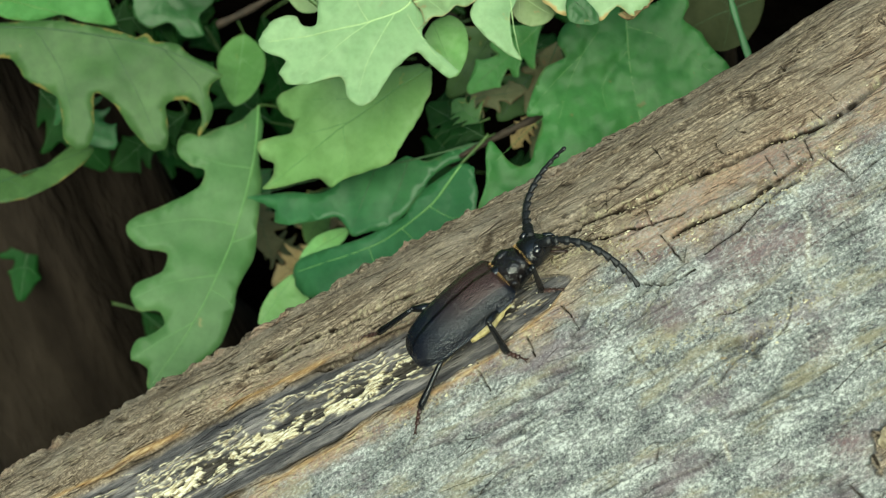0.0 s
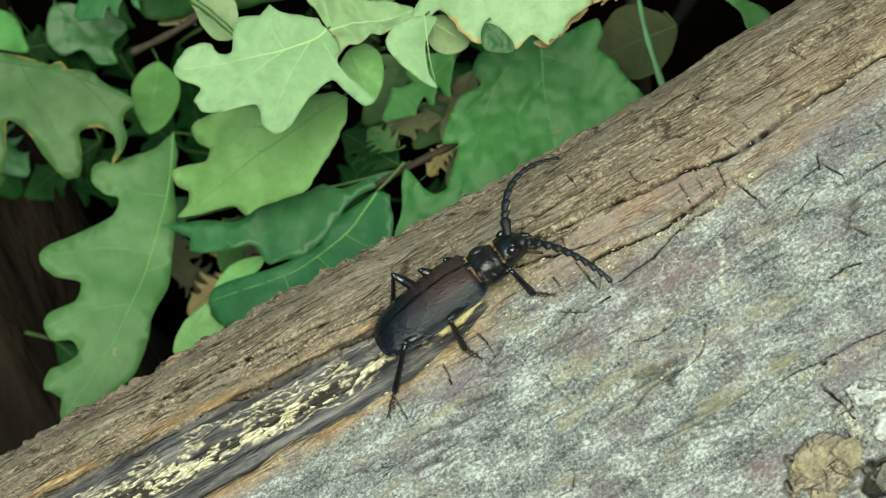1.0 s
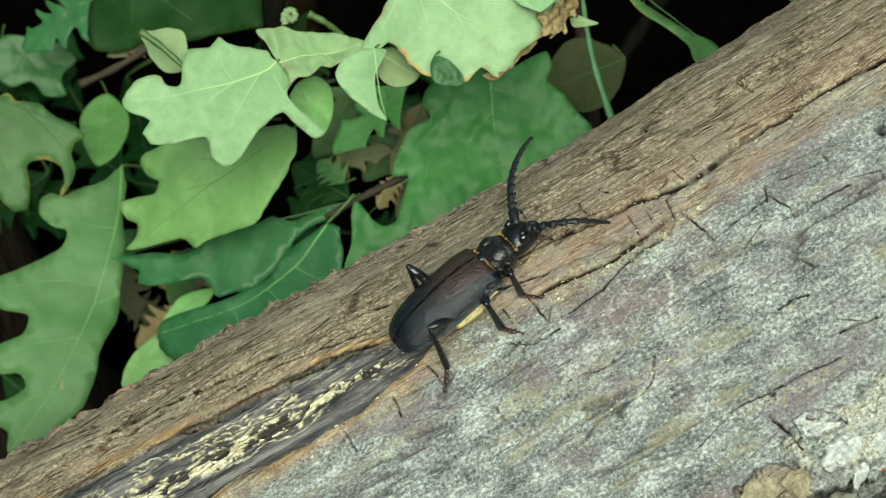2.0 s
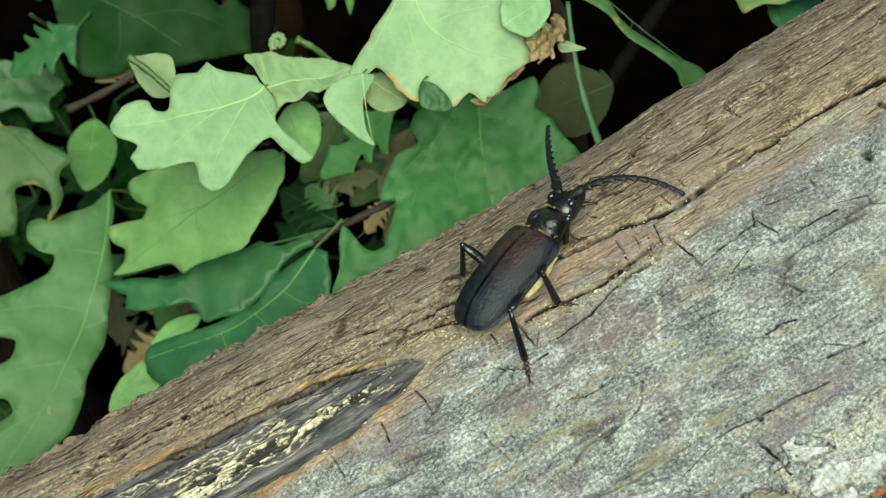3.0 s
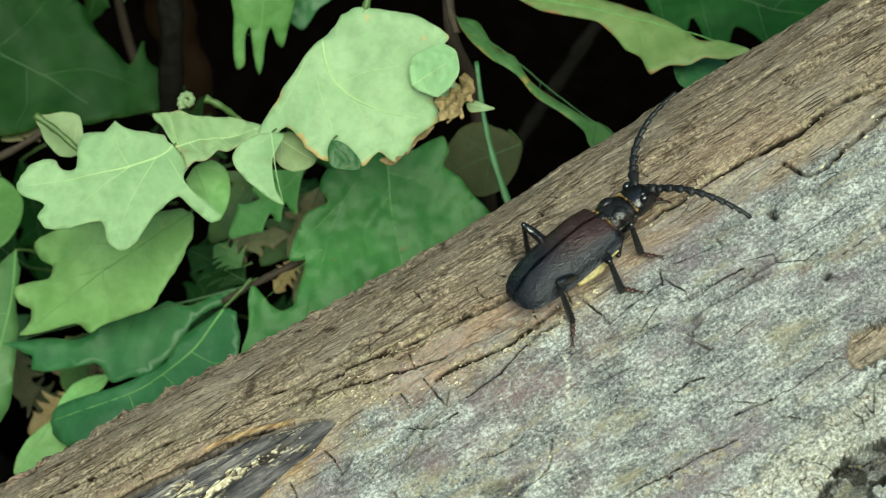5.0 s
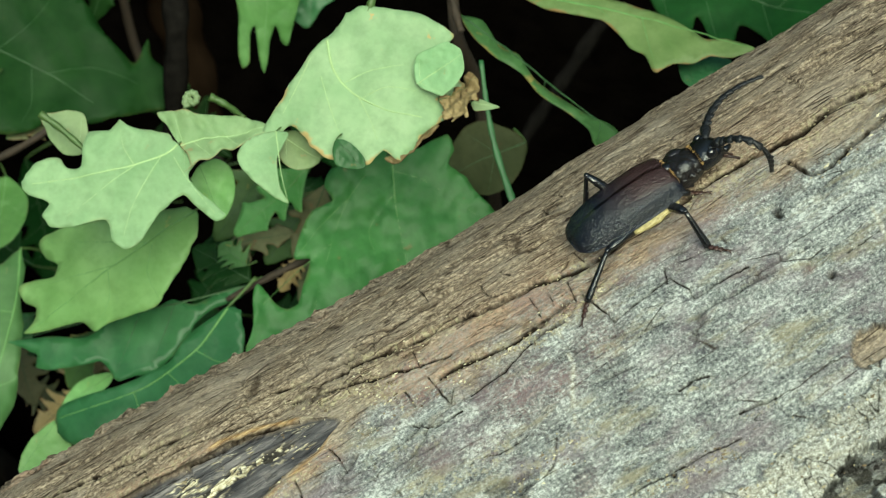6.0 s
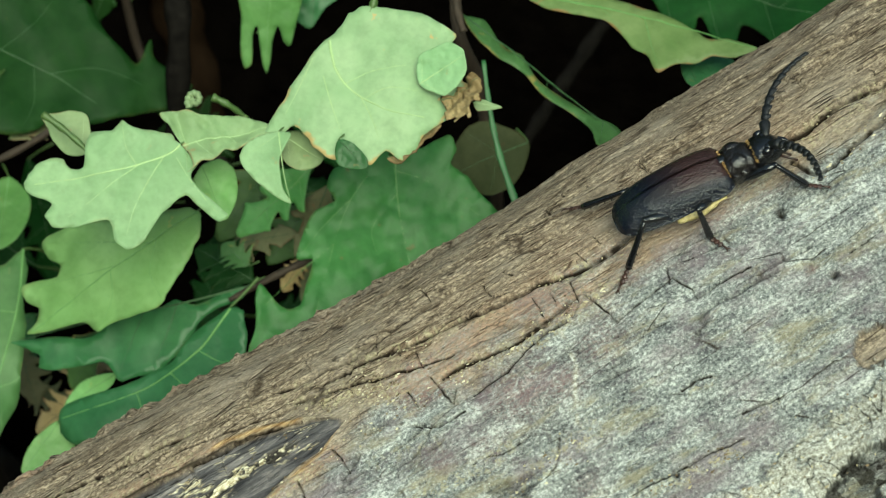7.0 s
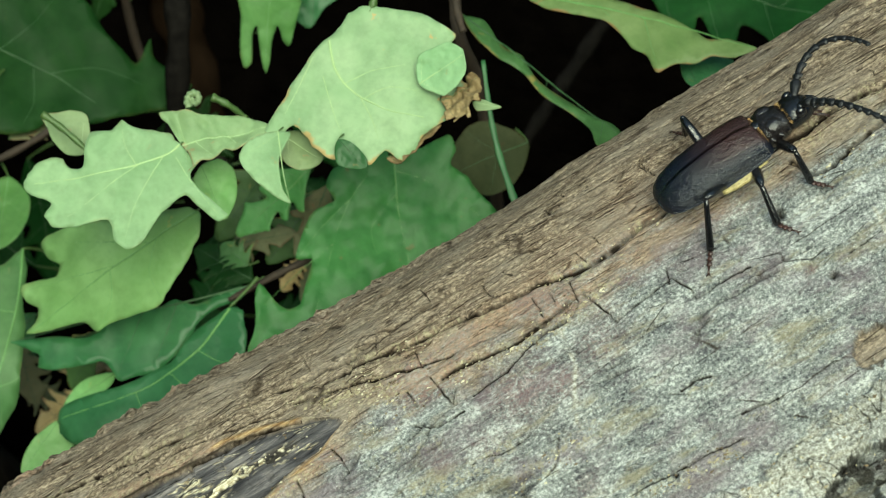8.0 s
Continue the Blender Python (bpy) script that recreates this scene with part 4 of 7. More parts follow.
def smooth_line(points, steps, closed=False):
    """A curve through the points, as an array."""
    p = np.array(points, float)
    n = len(p)
    rows = []
    for i in range(n if closed else n - 1):
        if closed:
            p0, p1, p2, p3 = (p[(i + k) % n] for k in (-1, 0, 1, 2))
        else:
            p0, p1, p2, p3 = p[max(i - 1, 0)], p[i], p[i + 1], p[min(i + 2, n - 1)]
        m1, m2 = 0.42 * (p2 - p0), 0.42 * (p3 - p1)
        d = np.linalg.norm(p2 - p1)
        m1, m2 = (m * min(1.0, 1.5 * d / max(np.linalg.norm(m), 1e-9)) for m in (m1, m2))
        for k in range(steps):
            t = k / steps
            rows.append((2 * t ** 3 - 3 * t * t + 1) * p1 + (t ** 3 - 2 * t * t + t) * m1 + (3 * t * t - 2 * t ** 3) * p2 + (t ** 3 - t * t) * m2)
    if not closed:
        rows.append(p[-1])
    return np.array(rows)


def oak_blade(base, tip, facing, left, right, material, label, bend=0.0, cup=0.0, veins=(), scorch=(), crumple=0.11):
    """A lobed leaf from base to tip. left, right: its lobes and bays from base to tip, along and off the midrib in leaf lengths."""
    LEAF_COUNT[0] += 1
    seed = 500 + 13 * LEAF_COUNT[0]
    base, tip = Vector(base), Vector(tip)
    x = tip - base
    length = x.length
    x.normalize()
    z = Vector(facing)
    z = (z - x * z.dot(x)).normalized()
    m = Matrix((x, z.cross(x), z)).transposed().to_4x4()
    m.translation = base
    edge = smooth_line([(0, 0)] + list(left) + [(1, 0)] + list(right)[::-1], 7, True)
    ripple = np.linspace(0, len(edge) / 7, len(edge))
    centre = edge.mean(0)
    edge = edge + (edge - centre) * 0.05 * (fractal(seed, ripple * 2.2, ripple * 0 + 3, 3)[:, None] - 0.5)
    wide = float(np.abs(edge[:, 1]).max())
    if not veins:
        spine = [(0, 0), (0.3, 0.006), (0.65, -0.006), (0.97, 0)]
        veins = [spine]
        for side in (left, right):
            for k in range(1, len(side) - 1):
                if abs(side[k][1]) > max(abs(side[k - 1][1]), abs(side[k + 1][1])) and abs(side[k][1]) > 0.08:
                    foot = max(0.04, min(0.9, side[k][0] - 0.55 * abs(side[k][1])))
                    veins.append([(foot, 0), (0.45 * foot + 0.55 * side[k][0], 0.5 * side[k][1]), (side[k][0], 0.86 * side[k][1])])
    lines = [smooth_line(v, 8) for v in veins]

    def height(q):
        u, v = q[:, 0], q[:, 1]
        near = np.full(len(q), 9.0)
        for line in lines:
            near = np.minimum(near, np.sqrt(((q[:, None, :] - line[None, :, :]) ** 2).sum(-1)).min(1))
        quilt = 0.010 * wide * (1 - np.exp(-near / 0.035))
        return length * (bend * np.sin(np.pi * np.clip(u, 0, 1)) + cup * v ** 2 / max(wide, 0.05) + quilt
                         + crumple * wide * (fractal(seed + 7, u * 2.2 / max(wide, 0.2), v * 2.2 / max(wide, 0.2) + 50, 2) - 0.5)
                         + 0.33 * crumple * wide * (fractal(seed + 9, u * 9, v * 9 + 50, 2) - 0.5))

    gap = 0.030
    lo, hi = edge.min(0), edge.max(0)
    inner = np.stack(np.meshgrid(np.arange(lo[0], hi[0], gap), np.arange(lo[1], hi[1], gap), indexing="ij"), -1).reshape(-1, 2)
    inner = inner + 0.3 * gap * np.stack([np.sin(inner[:, 0] * 91 + inner[:, 1] * 57), np.cos(inner[:, 0] * 43 + inner[:, 1] * 83)], -1)
    far = np.sqrt(((inner[:, None, :] - edge[None, :, :]) ** 2).sum(-1)).min(1)
    ribs = np.concatenate(lines)
    clear = np.sqrt(((inner[:, None, :] - ribs[None, :, :]) ** 2).sum(-1)).min(1)
    inner = np.concatenate([inner[(far > 0.45 * gap) & (clear > 0.012)], ribs])
    n = len(edge)
    flat, _, tris, _, _, _ = geometry.delaunay_2d_cdt([Vector(p) for p in np.concatenate([edge, inner])], [(i, (i + 1) % n) for i in range(n)], [], 1, 1e-6)
    q = np.array([tuple(p) for p in flat])
    c = len(q)
    up = height(q)
    rim = 0.88 * np.exp(-np.sqrt(((q[:, None, :] - edge[None, :, :]) ** 2).sum(-1)).min(1) / (0.16 * wide + 0.01))
    for su, sv, sr in scorch:
        rim = np.maximum(rim, 1.05 * np.exp(-((q[:, 0] - su) ** 2 + (q[:, 1] - sv) ** 2) / sr ** 2))
    top = np.stack([q[:, 0] * length, q[:, 1] * length, up + 0.0001], -1)
    low = top - np.array([0, 0, 0.0002])
    faces, count = [], {}
    for f in tris:
        f = list(f)
        (ax, ay), (bx, by), (cx, cy) = q[f[0]], q[f[1]], q[f[2]]
        if (bx - ax) * (cy - ay) - (by - ay) * (cx - ax) < 0:
            f.reverse()
        faces += [tuple(f), tuple(c + i for i in reversed(f))]
        for i in range(3):
            count[(f[i], f[(i + 1) % 3])] = 1
    faces += [(b, a, c + a, c + b) for a, b in count if (b, a) not in count]
    me = make_mesh("leaf", np.concatenate([top, low]), faces, material)
    me.attributes.new("rim", "FLOAT", "POINT").data.foreach_set("value", np.tile(rim, 2).astype(np.float32))
    near = min(((p - base).length, i, k) for i, sp in enumerate(SAPLINGS) for k, p in enumerate(sp.line))
    sp = SAPLINGS[near[1]]
    ob = part("leaf", me, sp.root, label, m)
    thick = min(0.00034, 0.007 * length + 0.00005)
    pieces = []
    for k, line in enumerate(lines):
        az = height(line)
        r = [(thick if k == 0 else 0.38 * thick) * (1 - 0.7 * i / (len(line) - 1)) for i in range(len(line))]
        pieces.append(tube([(p[0] * length, p[1] * length, float(h) + 0.0001) for p, h in zip(line, az)], r, 6, 0.8))
    pale = material in (LEAF_PALE, LEAF_MINT, LEAF_FADED)
    dim = material in (LEAF_DEEP_SHADE, LEAF_DRY, LEAF_SHADED, LEAF_DEEP, LEAF_OLIVE, LEAF_TAN, LEAF_CRISP, LEAF_SHADE)
    part("midrib", make_mesh("midrib", *joined(*pieces), VEIN_PALE if pale else VEIN_DIM if dim else VEIN), ob)
    hub = m.inverted() @ sp.line[near[2]]
    hub = hub * min(1.0, min(0.010, 0.3 * length if length > 0.02 else 0.003) / max(hub.length, 1e-6))
    bendp = hub * 0.45 + Vector((-0.06 * hub.length, 0, 0))
    start = Vector((0, 0, float(height(np.zeros((1, 2)))[0])))
    curve = [(1 - q) ** 2 * start + 2 * q * (1 - q) * bendp + q * q * hub for q in np.linspace(0, 1, 12)]
    part("petiole", make_mesh("petiole", *tube(curve, [thick * 0.9 + 0.0002 * i / 11 for i in range(12)], 6), STEM), ob)


def oak_leaf(base, tip, facing, half, material, label):
    """An oak leaf of the usual outline, half metres wide to either side, its lobes its own."""
    rng = random.Random(900 + LEAF_COUNT[0])
    wide = half / (Vector(tip) - Vector(base)).length
    sides = []
    for sign in (1, -1):
        lobes, n = [(0.06, 0.16)], rng.choice((3, 4, 4))
        for k in range(n):
            u = 0.2 + 0.66 * (k + rng.uniform(0.1, 0.5)) / n
            r = (0.72, 1.0, 0.92, 0.62)[k + (n == 3)] * rng.uniform(0.8, 1.1)
            w = 0.24 / n
            lobes += [(u - 0.2 * w, 0.72 * r), (u + 0.55 * w, r), (u + 1.05 * w, 0.82 * r)]
            if k < n - 1:
                lobes.append((u + 0.95 * w, 0.42 * r))
        lobes.append((0.97, 0.16))
        sides.append([(u, sign * wide * r) for u, r in lobes])
    oak_blade(base, tip, facing, sides[0], sides[1], material, label, cup=rng.uniform(-0.15, 0.2), bend=rng.uniform(-0.04, 0.05))


def twig(name, points, r0, r1, material, label, category):
    flat = 0.22 if name == "grass_stem" else 1.0
    pts = [Vector(p) for p in points]
    line = []
    for i in range(len(pts) - 1):
        p0, p1, p2, p3 = pts[max(i - 1, 0)], pts[i], pts[i + 1], pts[min(i + 2, len(pts) - 1)]
        for k in range(6):
            t = k / 6
            line.append(0.5 * (2 * p1 + (p2 - p0) * t + (2 * p0 - 5 * p1 + 4 * p2 - p3) * t * t + (3 * p1 - p0 - 3 * p2 + p3) * t ** 3))
    line.append(pts[-1])
    n = len(line)
    radii = [(r0 + (r1 - r0) * i / (n - 1)) * (1 + 0.15 * math.sin(i * 1.7)) for i in range(n)]
    near = min(((p - line[0]).length, i) for i, sp in enumerate(SAPLINGS) for p in sp.line)
    part(name, make_mesh(name, *tube(line, radii, 9, flat), material), SAPLINGS[near[1]].root, label)


oak_blade((-0.0406, 0.2924, 0.2915), (0.0062, 0.2968, 0.2987), (-0.25, -0.49, 0.89),
          [(0.114, 0.138), (0.214, 0.268), (0.324, 0.371), (0.414, 0.427), (0.483, 0.486), (0.558, 0.510), (0.696, 0.472), (0.839, 0.423), (0.963, 0.319), (0.928, 0.269), (0.987, 0.229), (0.986, 0.155), (0.960, 0.092), (1.003, 0.056)],
          [(0.079, -0.020), (0.137, 0.004), (0.197, -0.061), (0.228, -0.131), (0.305, -0.201), (0.395, -0.194), (0.468, -0.255), (0.549, -0.199), (0.621, -0.257), (0.690, -0.213), (0.745, -0.151), (0.813, -0.112), (0.885, -0.080), (0.948, -0.058)],
          LEAF_PALE, "pale green oak leaf with brown tattered edge", bend=0.035, cup=0.06, scorch=((0.62, -0.25, 0.05), (0.73, -0.16, 0.05), (0.86, -0.07, 0.06), (0.95, 0.03, 0.07), (0.3, -0.19, 0.04), (0.47, -0.25, 0.04), (0.21, -0.06, 0.04), (0.62, 0.28, 0.03), (0.55, 0.165, 0.012), (0.60, 0.20, 0.010), (0.80, 0.10, 0.022), (0.84, 0.02, 0.026), (0.77, 0.20, 0.010), (0.47, 0.24, 0.008)),
          veins=[[(0.370, 0.383), (0.374, 0.256), (0.410, 0.164), (0.488, 0.076), (0.624, -0.019), (0.757, -0.069)], [(0.314, 0.216), (0.335, 0.055), (0.360, -0.076)], [(0.278, 0.314), (0.195, 0.186), (0.108, 0.068)], [(0.410, 0.164), (0.547, 0.202), (0.710, 0.200)], [(0.488, 0.076), (0.615, 0.104), (0.745, 0.066)], [(0.476, 0.084), (0.513, -0.033), (0.531, -0.135)]])
oak_blade((-0.0059, 0.2974, 0.3020), (0.0042, 0.3008, 0.3083), (-0.20, -0.55, 0.83),
          [(0.12, 0.30), (0.30, 0.44), (0.58, 0.40), (0.86, 0.34), (1.00, 0.14)],
          [(0.12, -0.24), (0.30, -0.44), (0.62, -0.42), (0.88, -0.26)],
          LEAF_MINT, "folded green lobe of a pale oak leaf", bend=0, cup=0.1)
oak_blade((-0.0376, 0.2909, 0.2938), (-0.0345, 0.2765, 0.2857), (-0.30, -0.57, 0.83),
          [(0.077, 0.183), (0.212, 0.093), (0.372, -0.018), (0.560, -0.051), (0.791, -0.060)],
          [(0.001, -0.247), (0.093, -0.445), (0.246, -0.530), (0.425, -0.504), (0.610, -0.388), (0.832, -0.215)],
          LEAF_MINT, "small pale green pointed oak leaf", bend=0.05, cup=0.25)
oak_blade((-0.0371, 0.2943, 0.2887), (-0.0281, 0.2907, 0.2844), (0.00, -0.41, 0.96),
          [(0.235, 0.273), (0.597, 0.242), (0.864, 0.179)],
          [(0.163, -0.338), (0.416, -0.498), (0.719, -0.434), (0.929, -0.239)],
          LEAF_FADED, "faded pale green oak leaf tip", bend=0, cup=0)
oak_blade((-0.0592, 0.2891, 0.2913), (-0.0392, 0.2941, 0.2916), (0.10, -0.26, 1.09),
          [(-0.096, 0.223), (-0.177, 0.364), (0.006, 0.375), (0.240, 0.288), (0.543, 0.230), (0.813, 0.135)],
          [(0.051, -0.126), (0.068, -0.301), (-0.009, -0.383), (0.162, -0.264), (0.298, -0.265), (0.439, -0.174), (0.621, -0.200), (0.777, -0.111), (0.908, -0.082)],
          LEAF_FADED, "faded crumpled pale oak leaf", bend=0.02, cup=0.3, crumple=0.4, scorch=((0.02, 0.0, 0.10), (0.1, -0.1, 0.06)))
oak_blade((-0.0598, 0.2897, 0.2907), (-0.0944, 0.2815, 0.2861), (-0.05, -0.45, 0.93),
          [(-0.082, 0.146), (-0.021, 0.221), (-0.050, 0.313), (-0.181, 0.524), (-0.110, 0.550), (-0.036, 0.450), (0.036, 0.339), (0.141, 0.371), (0.256, 0.445), (0.380, 0.562), (0.479, 0.572), (0.531, 0.498), (0.530, 0.396), (0.562, 0.346), (0.743, 0.349), (0.867, 0.325), (0.918, 0.243), (0.866, 0.151), (0.976, 0.075)],
          [(0.047, -0.083), (0.169, -0.140), (0.264, -0.186), (0.315, -0.254), (0.397, -0.214), (0.523, -0.238), (0.582, -0.138), (0.622, -0.022), (0.705, -0.037), (0.737, -0.108), (0.822, -0.135), (0.924, -0.102)],
          LEAF_MINT, "bright pale green lobed oak leaf", bend=-0.015, cup=0.05,
          veins=[[(0.002, 0.007), (0.091, 0.044), (0.334, 0.058), (0.621, 0.043), (0.940, 0.009)], [(0.113, 0.046), (0.245, 0.178), (0.380, 0.339), (0.462, 0.498)], [(0.260, 0.051), (0.499, 0.146), (0.781, 0.277)], [(0.296, 0.049), (0.333, -0.077), (0.325, -0.210)], [(0.041, 0.081), (-0.017, 0.270), (-0.124, 0.508)]])
oak_blade((-0.0564, 0.2933, 0.2796), (-0.0511, 0.2830, 0.2723), (0.30, -0.57, 0.83),
          [(-0.009, 0.314), (0.224, 0.488), (0.559, 0.432), (0.842, 0.242)],
          [(0.206, -0.229), (0.627, -0.217)],
          LEAF_FRESH, "pale green oak leaf in half shade", bend=0, cup=0)
oak_blade((-0.0829, 0.2984, 0.2791), (-0.0938, 0.3042, 0.2848), (0.00, -0.41, 0.96),
          [(0.222, 0.271), (0.587, 0.230), (0.793, 0.115)],
          [(0.176, -0.264), (0.428, -0.470), (0.657, -0.393), (0.842, -0.198)],
          LEAF_FADED, "pale green oak leaf beside bright leaf", bend=0, cup=0)
oak_blade((-0.0597, 0.2967, 0.2602), (-0.1030, 0.2813, 0.2314), (-0.10, -0.41, 0.96),
          [(0.052, 0.111), (0.140, 0.172), (0.220, 0.209), (0.300, 0.246), (0.378, 0.269), (0.492, 0.238), (0.603, 0.201), (0.686, 0.195), (0.726, 0.114), (0.846, 0.071)],
          [(0.111, -0.077), (0.371, -0.201), (0.583, -0.300), (0.721, -0.322), (0.731, -0.238), (0.696, -0.174), (0.748, -0.144), (0.845, -0.188), (0.918, -0.205), (0.934, -0.141), (0.897, -0.073), (0.940, -0.022)],
          LEAF_FRESH, "fresh green oak leaf with rounded lobes", bend=0.02, cup=-0.03,
          veins=[[(0.003, 0.004), (0.256, 0.002), (0.584, -0.006), (0.961, 0.004)], [(0.256, 0.002), (0.446, -0.128), (0.689, -0.294)], [(0.437, 0.001), (0.644, -0.077), (0.893, -0.176)], [(0.226, 0.007), (0.320, 0.111), (0.336, 0.252)], [(0.486, -0.001), (0.549, 0.109), (0.655, 0.176)]])
oak_blade((-0.0481, 0.2933, 0.2359), (-0.1086, 0.2833, 0.2255), (0.00, -0.49, 0.89),
          [(0.059, 0.047), (0.155, 0.061), (0.240, 0.102), (0.290, 0.165), (0.381, 0.227), (0.451, 0.261), (0.531, 0.256), (0.595, 0.260), (0.616, 0.213), (0.644, 0.167), (0.723, 0.164), (0.855, 0.151), (0.902, 0.126), (0.895, 0.077), (0.946, 0.039)],
          [(0.107, -0.002), (0.229, 0.025), (0.315, -0.012), (0.399, 0.003), (0.457, -0.060), (0.538, -0.063), (0.600, -0.024), (0.627, 0.035), (0.701, 0.053), (0.812, 0.021), (0.908, 0.008)],
          LEAF_DEEP, "dark green shaded oak leaf on a twig", bend=0, cup=0.1)
oak_blade((-0.0524, 0.2837, 0.2391), (-0.0956, 0.2654, 0.2178), (-0.15, -0.37, 0.99),
          [(-0.040, 0.059), (0.000, 0.176), (0.085, 0.257), (0.262, 0.278), (0.474, 0.251), (0.670, 0.254), (0.846, 0.217), (0.971, 0.166), (1.017, 0.067)],
          [(0.072, 0.002), (0.200, 0.010), (0.295, 0.030), (0.375, 0.073), (0.494, 0.057), (0.618, 0.043), (0.746, 0.006), (0.872, -0.032), (0.961, -0.040)],
          LEAF_SEA, "blue green oak leaf behind the log", bend=0, cup=-0.05,
          veins=[[(0.003, 0.005), (0.237, 0.094), (0.568, 0.107), (0.977, 0.008)], [(0.237, 0.094), (0.166, 0.205), (0.084, 0.232)], [(0.409, 0.113), (0.373, 0.232), (0.416, 0.252)], [(0.600, 0.106), (0.624, 0.216), (0.735, 0.242)]])
oak_blade((-0.0129, 0.3202, 0.2589), (-0.0070, 0.2918, 0.2419), (0.10, -0.30, 1.06),
          [(0.069, 0.180), (0.005, 0.396), (0.109, 0.455), (0.213, 0.394), (0.346, 0.507), (0.580, 0.636), (0.749, 0.700), (0.913, 0.542)],
          [(0.101, -0.259), (0.139, -0.467), (0.256, -0.545), (0.372, -0.506), (0.411, -0.646), (0.523, -0.748), (0.743, -0.850), (0.769, -0.734), (0.915, -0.800), (1.090, -0.882), (1.090, -1.014), (0.901, -1.156), (1.161, -1.222), (1.437, -1.306), (1.528, -0.995), (1.281, -0.459)],
          LEAF_FULL, "large deep green oak leaf against the log", bend=-0.01, cup=0.03,
          veins=[[(0.026, -0.000), (0.289, -0.029), (0.543, -0.047), (0.910, -0.035)], [(0.215, -0.236), (0.365, -0.379), (0.559, -0.504), (0.835, -0.633), (1.187, -0.791)], [(0.374, -0.035), (0.596, -0.259), (0.808, -0.261)], [(0.204, -0.022), (0.324, 0.212), (0.631, 0.541)], [(0.372, -0.389), (0.541, -0.626), (0.731, -0.823)], [(0.677, -0.565), (0.845, -0.842), (1.051, -1.131)]])
oak_blade((-0.1097, 0.3135, 0.2262), (-0.1328, 0.2410, 0.2006), (0.15, -0.53, 0.86),
          [(0.077, 0.042), (0.171, 0.065), (0.257, 0.107), (0.385, 0.141), (0.475, 0.166), (0.589, 0.154), (0.691, 0.169), (0.794, 0.166), (0.896, 0.113), (0.991, 0.069)],
          [(0.074, -0.038), (0.148, -0.116), (0.193, -0.193), (0.244, -0.189), (0.270, -0.148), (0.273, -0.084), (0.337, -0.084), (0.412, -0.152), (0.500, -0.239), (0.551, -0.246), (0.583, -0.183), (0.573, -0.100), (0.637, -0.093), (0.699, -0.154), (0.747, -0.157), (0.780, -0.117), (0.759, -0.054), (0.797, -0.025), (0.870, -0.088), (0.925, -0.084), (0.936, -0.025)],
          LEAF_SOFT, "long grey green oak leaf hanging down", bend=0.015, cup=0,
          veins=[[(0.002, 0.001), (0.195, 0.055), (0.467, 0.082), (0.729, 0.065), (0.982, 0.008)], [(0.214, 0.058), (0.232, -0.045), (0.228, -0.172)], [(0.408, 0.079), (0.440, -0.064), (0.531, -0.230)], [(0.587, 0.078), (0.650, -0.042), (0.741, -0.142)], [(0.749, 0.063), (0.834, -0.010), (0.917, -0.070)], [(0.467, 0.082), (0.430, 0.126), (0.404, 0.144)], [(0.636, 0.078), (0.647, 0.130), (0.665, 0.160)]])
oak_blade((-0.1822, 0.3138, 0.2560), (-0.1170, 0.3125, 0.2385), (0.00, -0.49, 0.89),
          [(0.140, 0.049), (0.346, 0.097), (0.561, 0.103), (0.651, 0.089), (0.691, 0.106), (0.728, 0.084), (0.802, 0.092), (0.885, 0.054), (0.955, 0.032)],
          [(0.080, -0.139), (0.166, -0.087), (0.214, -0.087), (0.281, -0.149), (0.354, -0.171), (0.401, -0.193), (0.437, -0.259), (0.453, -0.333), (0.504, -0.376), (0.552, -0.354), (0.561, -0.286), (0.540, -0.153), (0.626, -0.186), (0.698, -0.260), (0.788, -0.325), (0.837, -0.310), (0.835, -0.228), (0.811, -0.144), (0.872, -0.113), (0.935, -0.132), (0.958, -0.190), (0.948, -0.251), (0.989, -0.155), (0.961, -0.050)],
          LEAF_OLIVE, "olive green oak leaf with deep drooping lobes", bend=0, cup=-0.04,
          veins=[[(0.021, -0.000), (0.269, 0.052), (0.567, 0.073), (0.787, 0.057), (0.989, 0.002)], [(0.269, 0.052), (0.405, -0.099), (0.499, -0.324)], [(0.546, 0.069), (0.688, -0.112), (0.807, -0.289)], [(0.765, 0.058), (0.915, -0.047), (0.962, -0.160)]])
oak_blade((-0.1165, 0.3365, 0.2280), (-0.1171, 0.3153, 0.2233), (0.00, -0.49, 0.89),
          [(0.234, 0.274), (0.519, 0.323), (0.837, 0.220)],
          [(0.167, -0.223), (0.409, -0.292), (0.723, -0.193)],
          LEAF_MID, "small rounded green leaf", bend=0, cup=0)
oak_blade((-0.1834, 0.2840, 0.2249), (-0.1556, 0.3064, 0.2165), (0.00, -0.26, 1.09),
          [(0.308, 0.103), (0.428, -0.012), (0.623, 0.004), (0.868, 0.082)],
          [(0.181, -0.163), (0.425, -0.200), (0.640, -0.168), (0.869, -0.097)],
          LEAF_OLIVE, "green leaf with a yellow spot", bend=0, cup=0)
oak_blade((-0.1811, 0.3241, 0.2577), (-0.1495, 0.3327, 0.2364), (0.00, -0.40, 0.95),
          [(0.326, 0.193), (0.634, 0.262), (0.877, 0.235), (0.955, 0.097)],
          [(0.202, -0.114), (0.432, -0.097), (0.620, -0.008), (0.781, -0.030)],
          LEAF_MID, "mid green oak leaf in half shade", bend=0, cup=0)
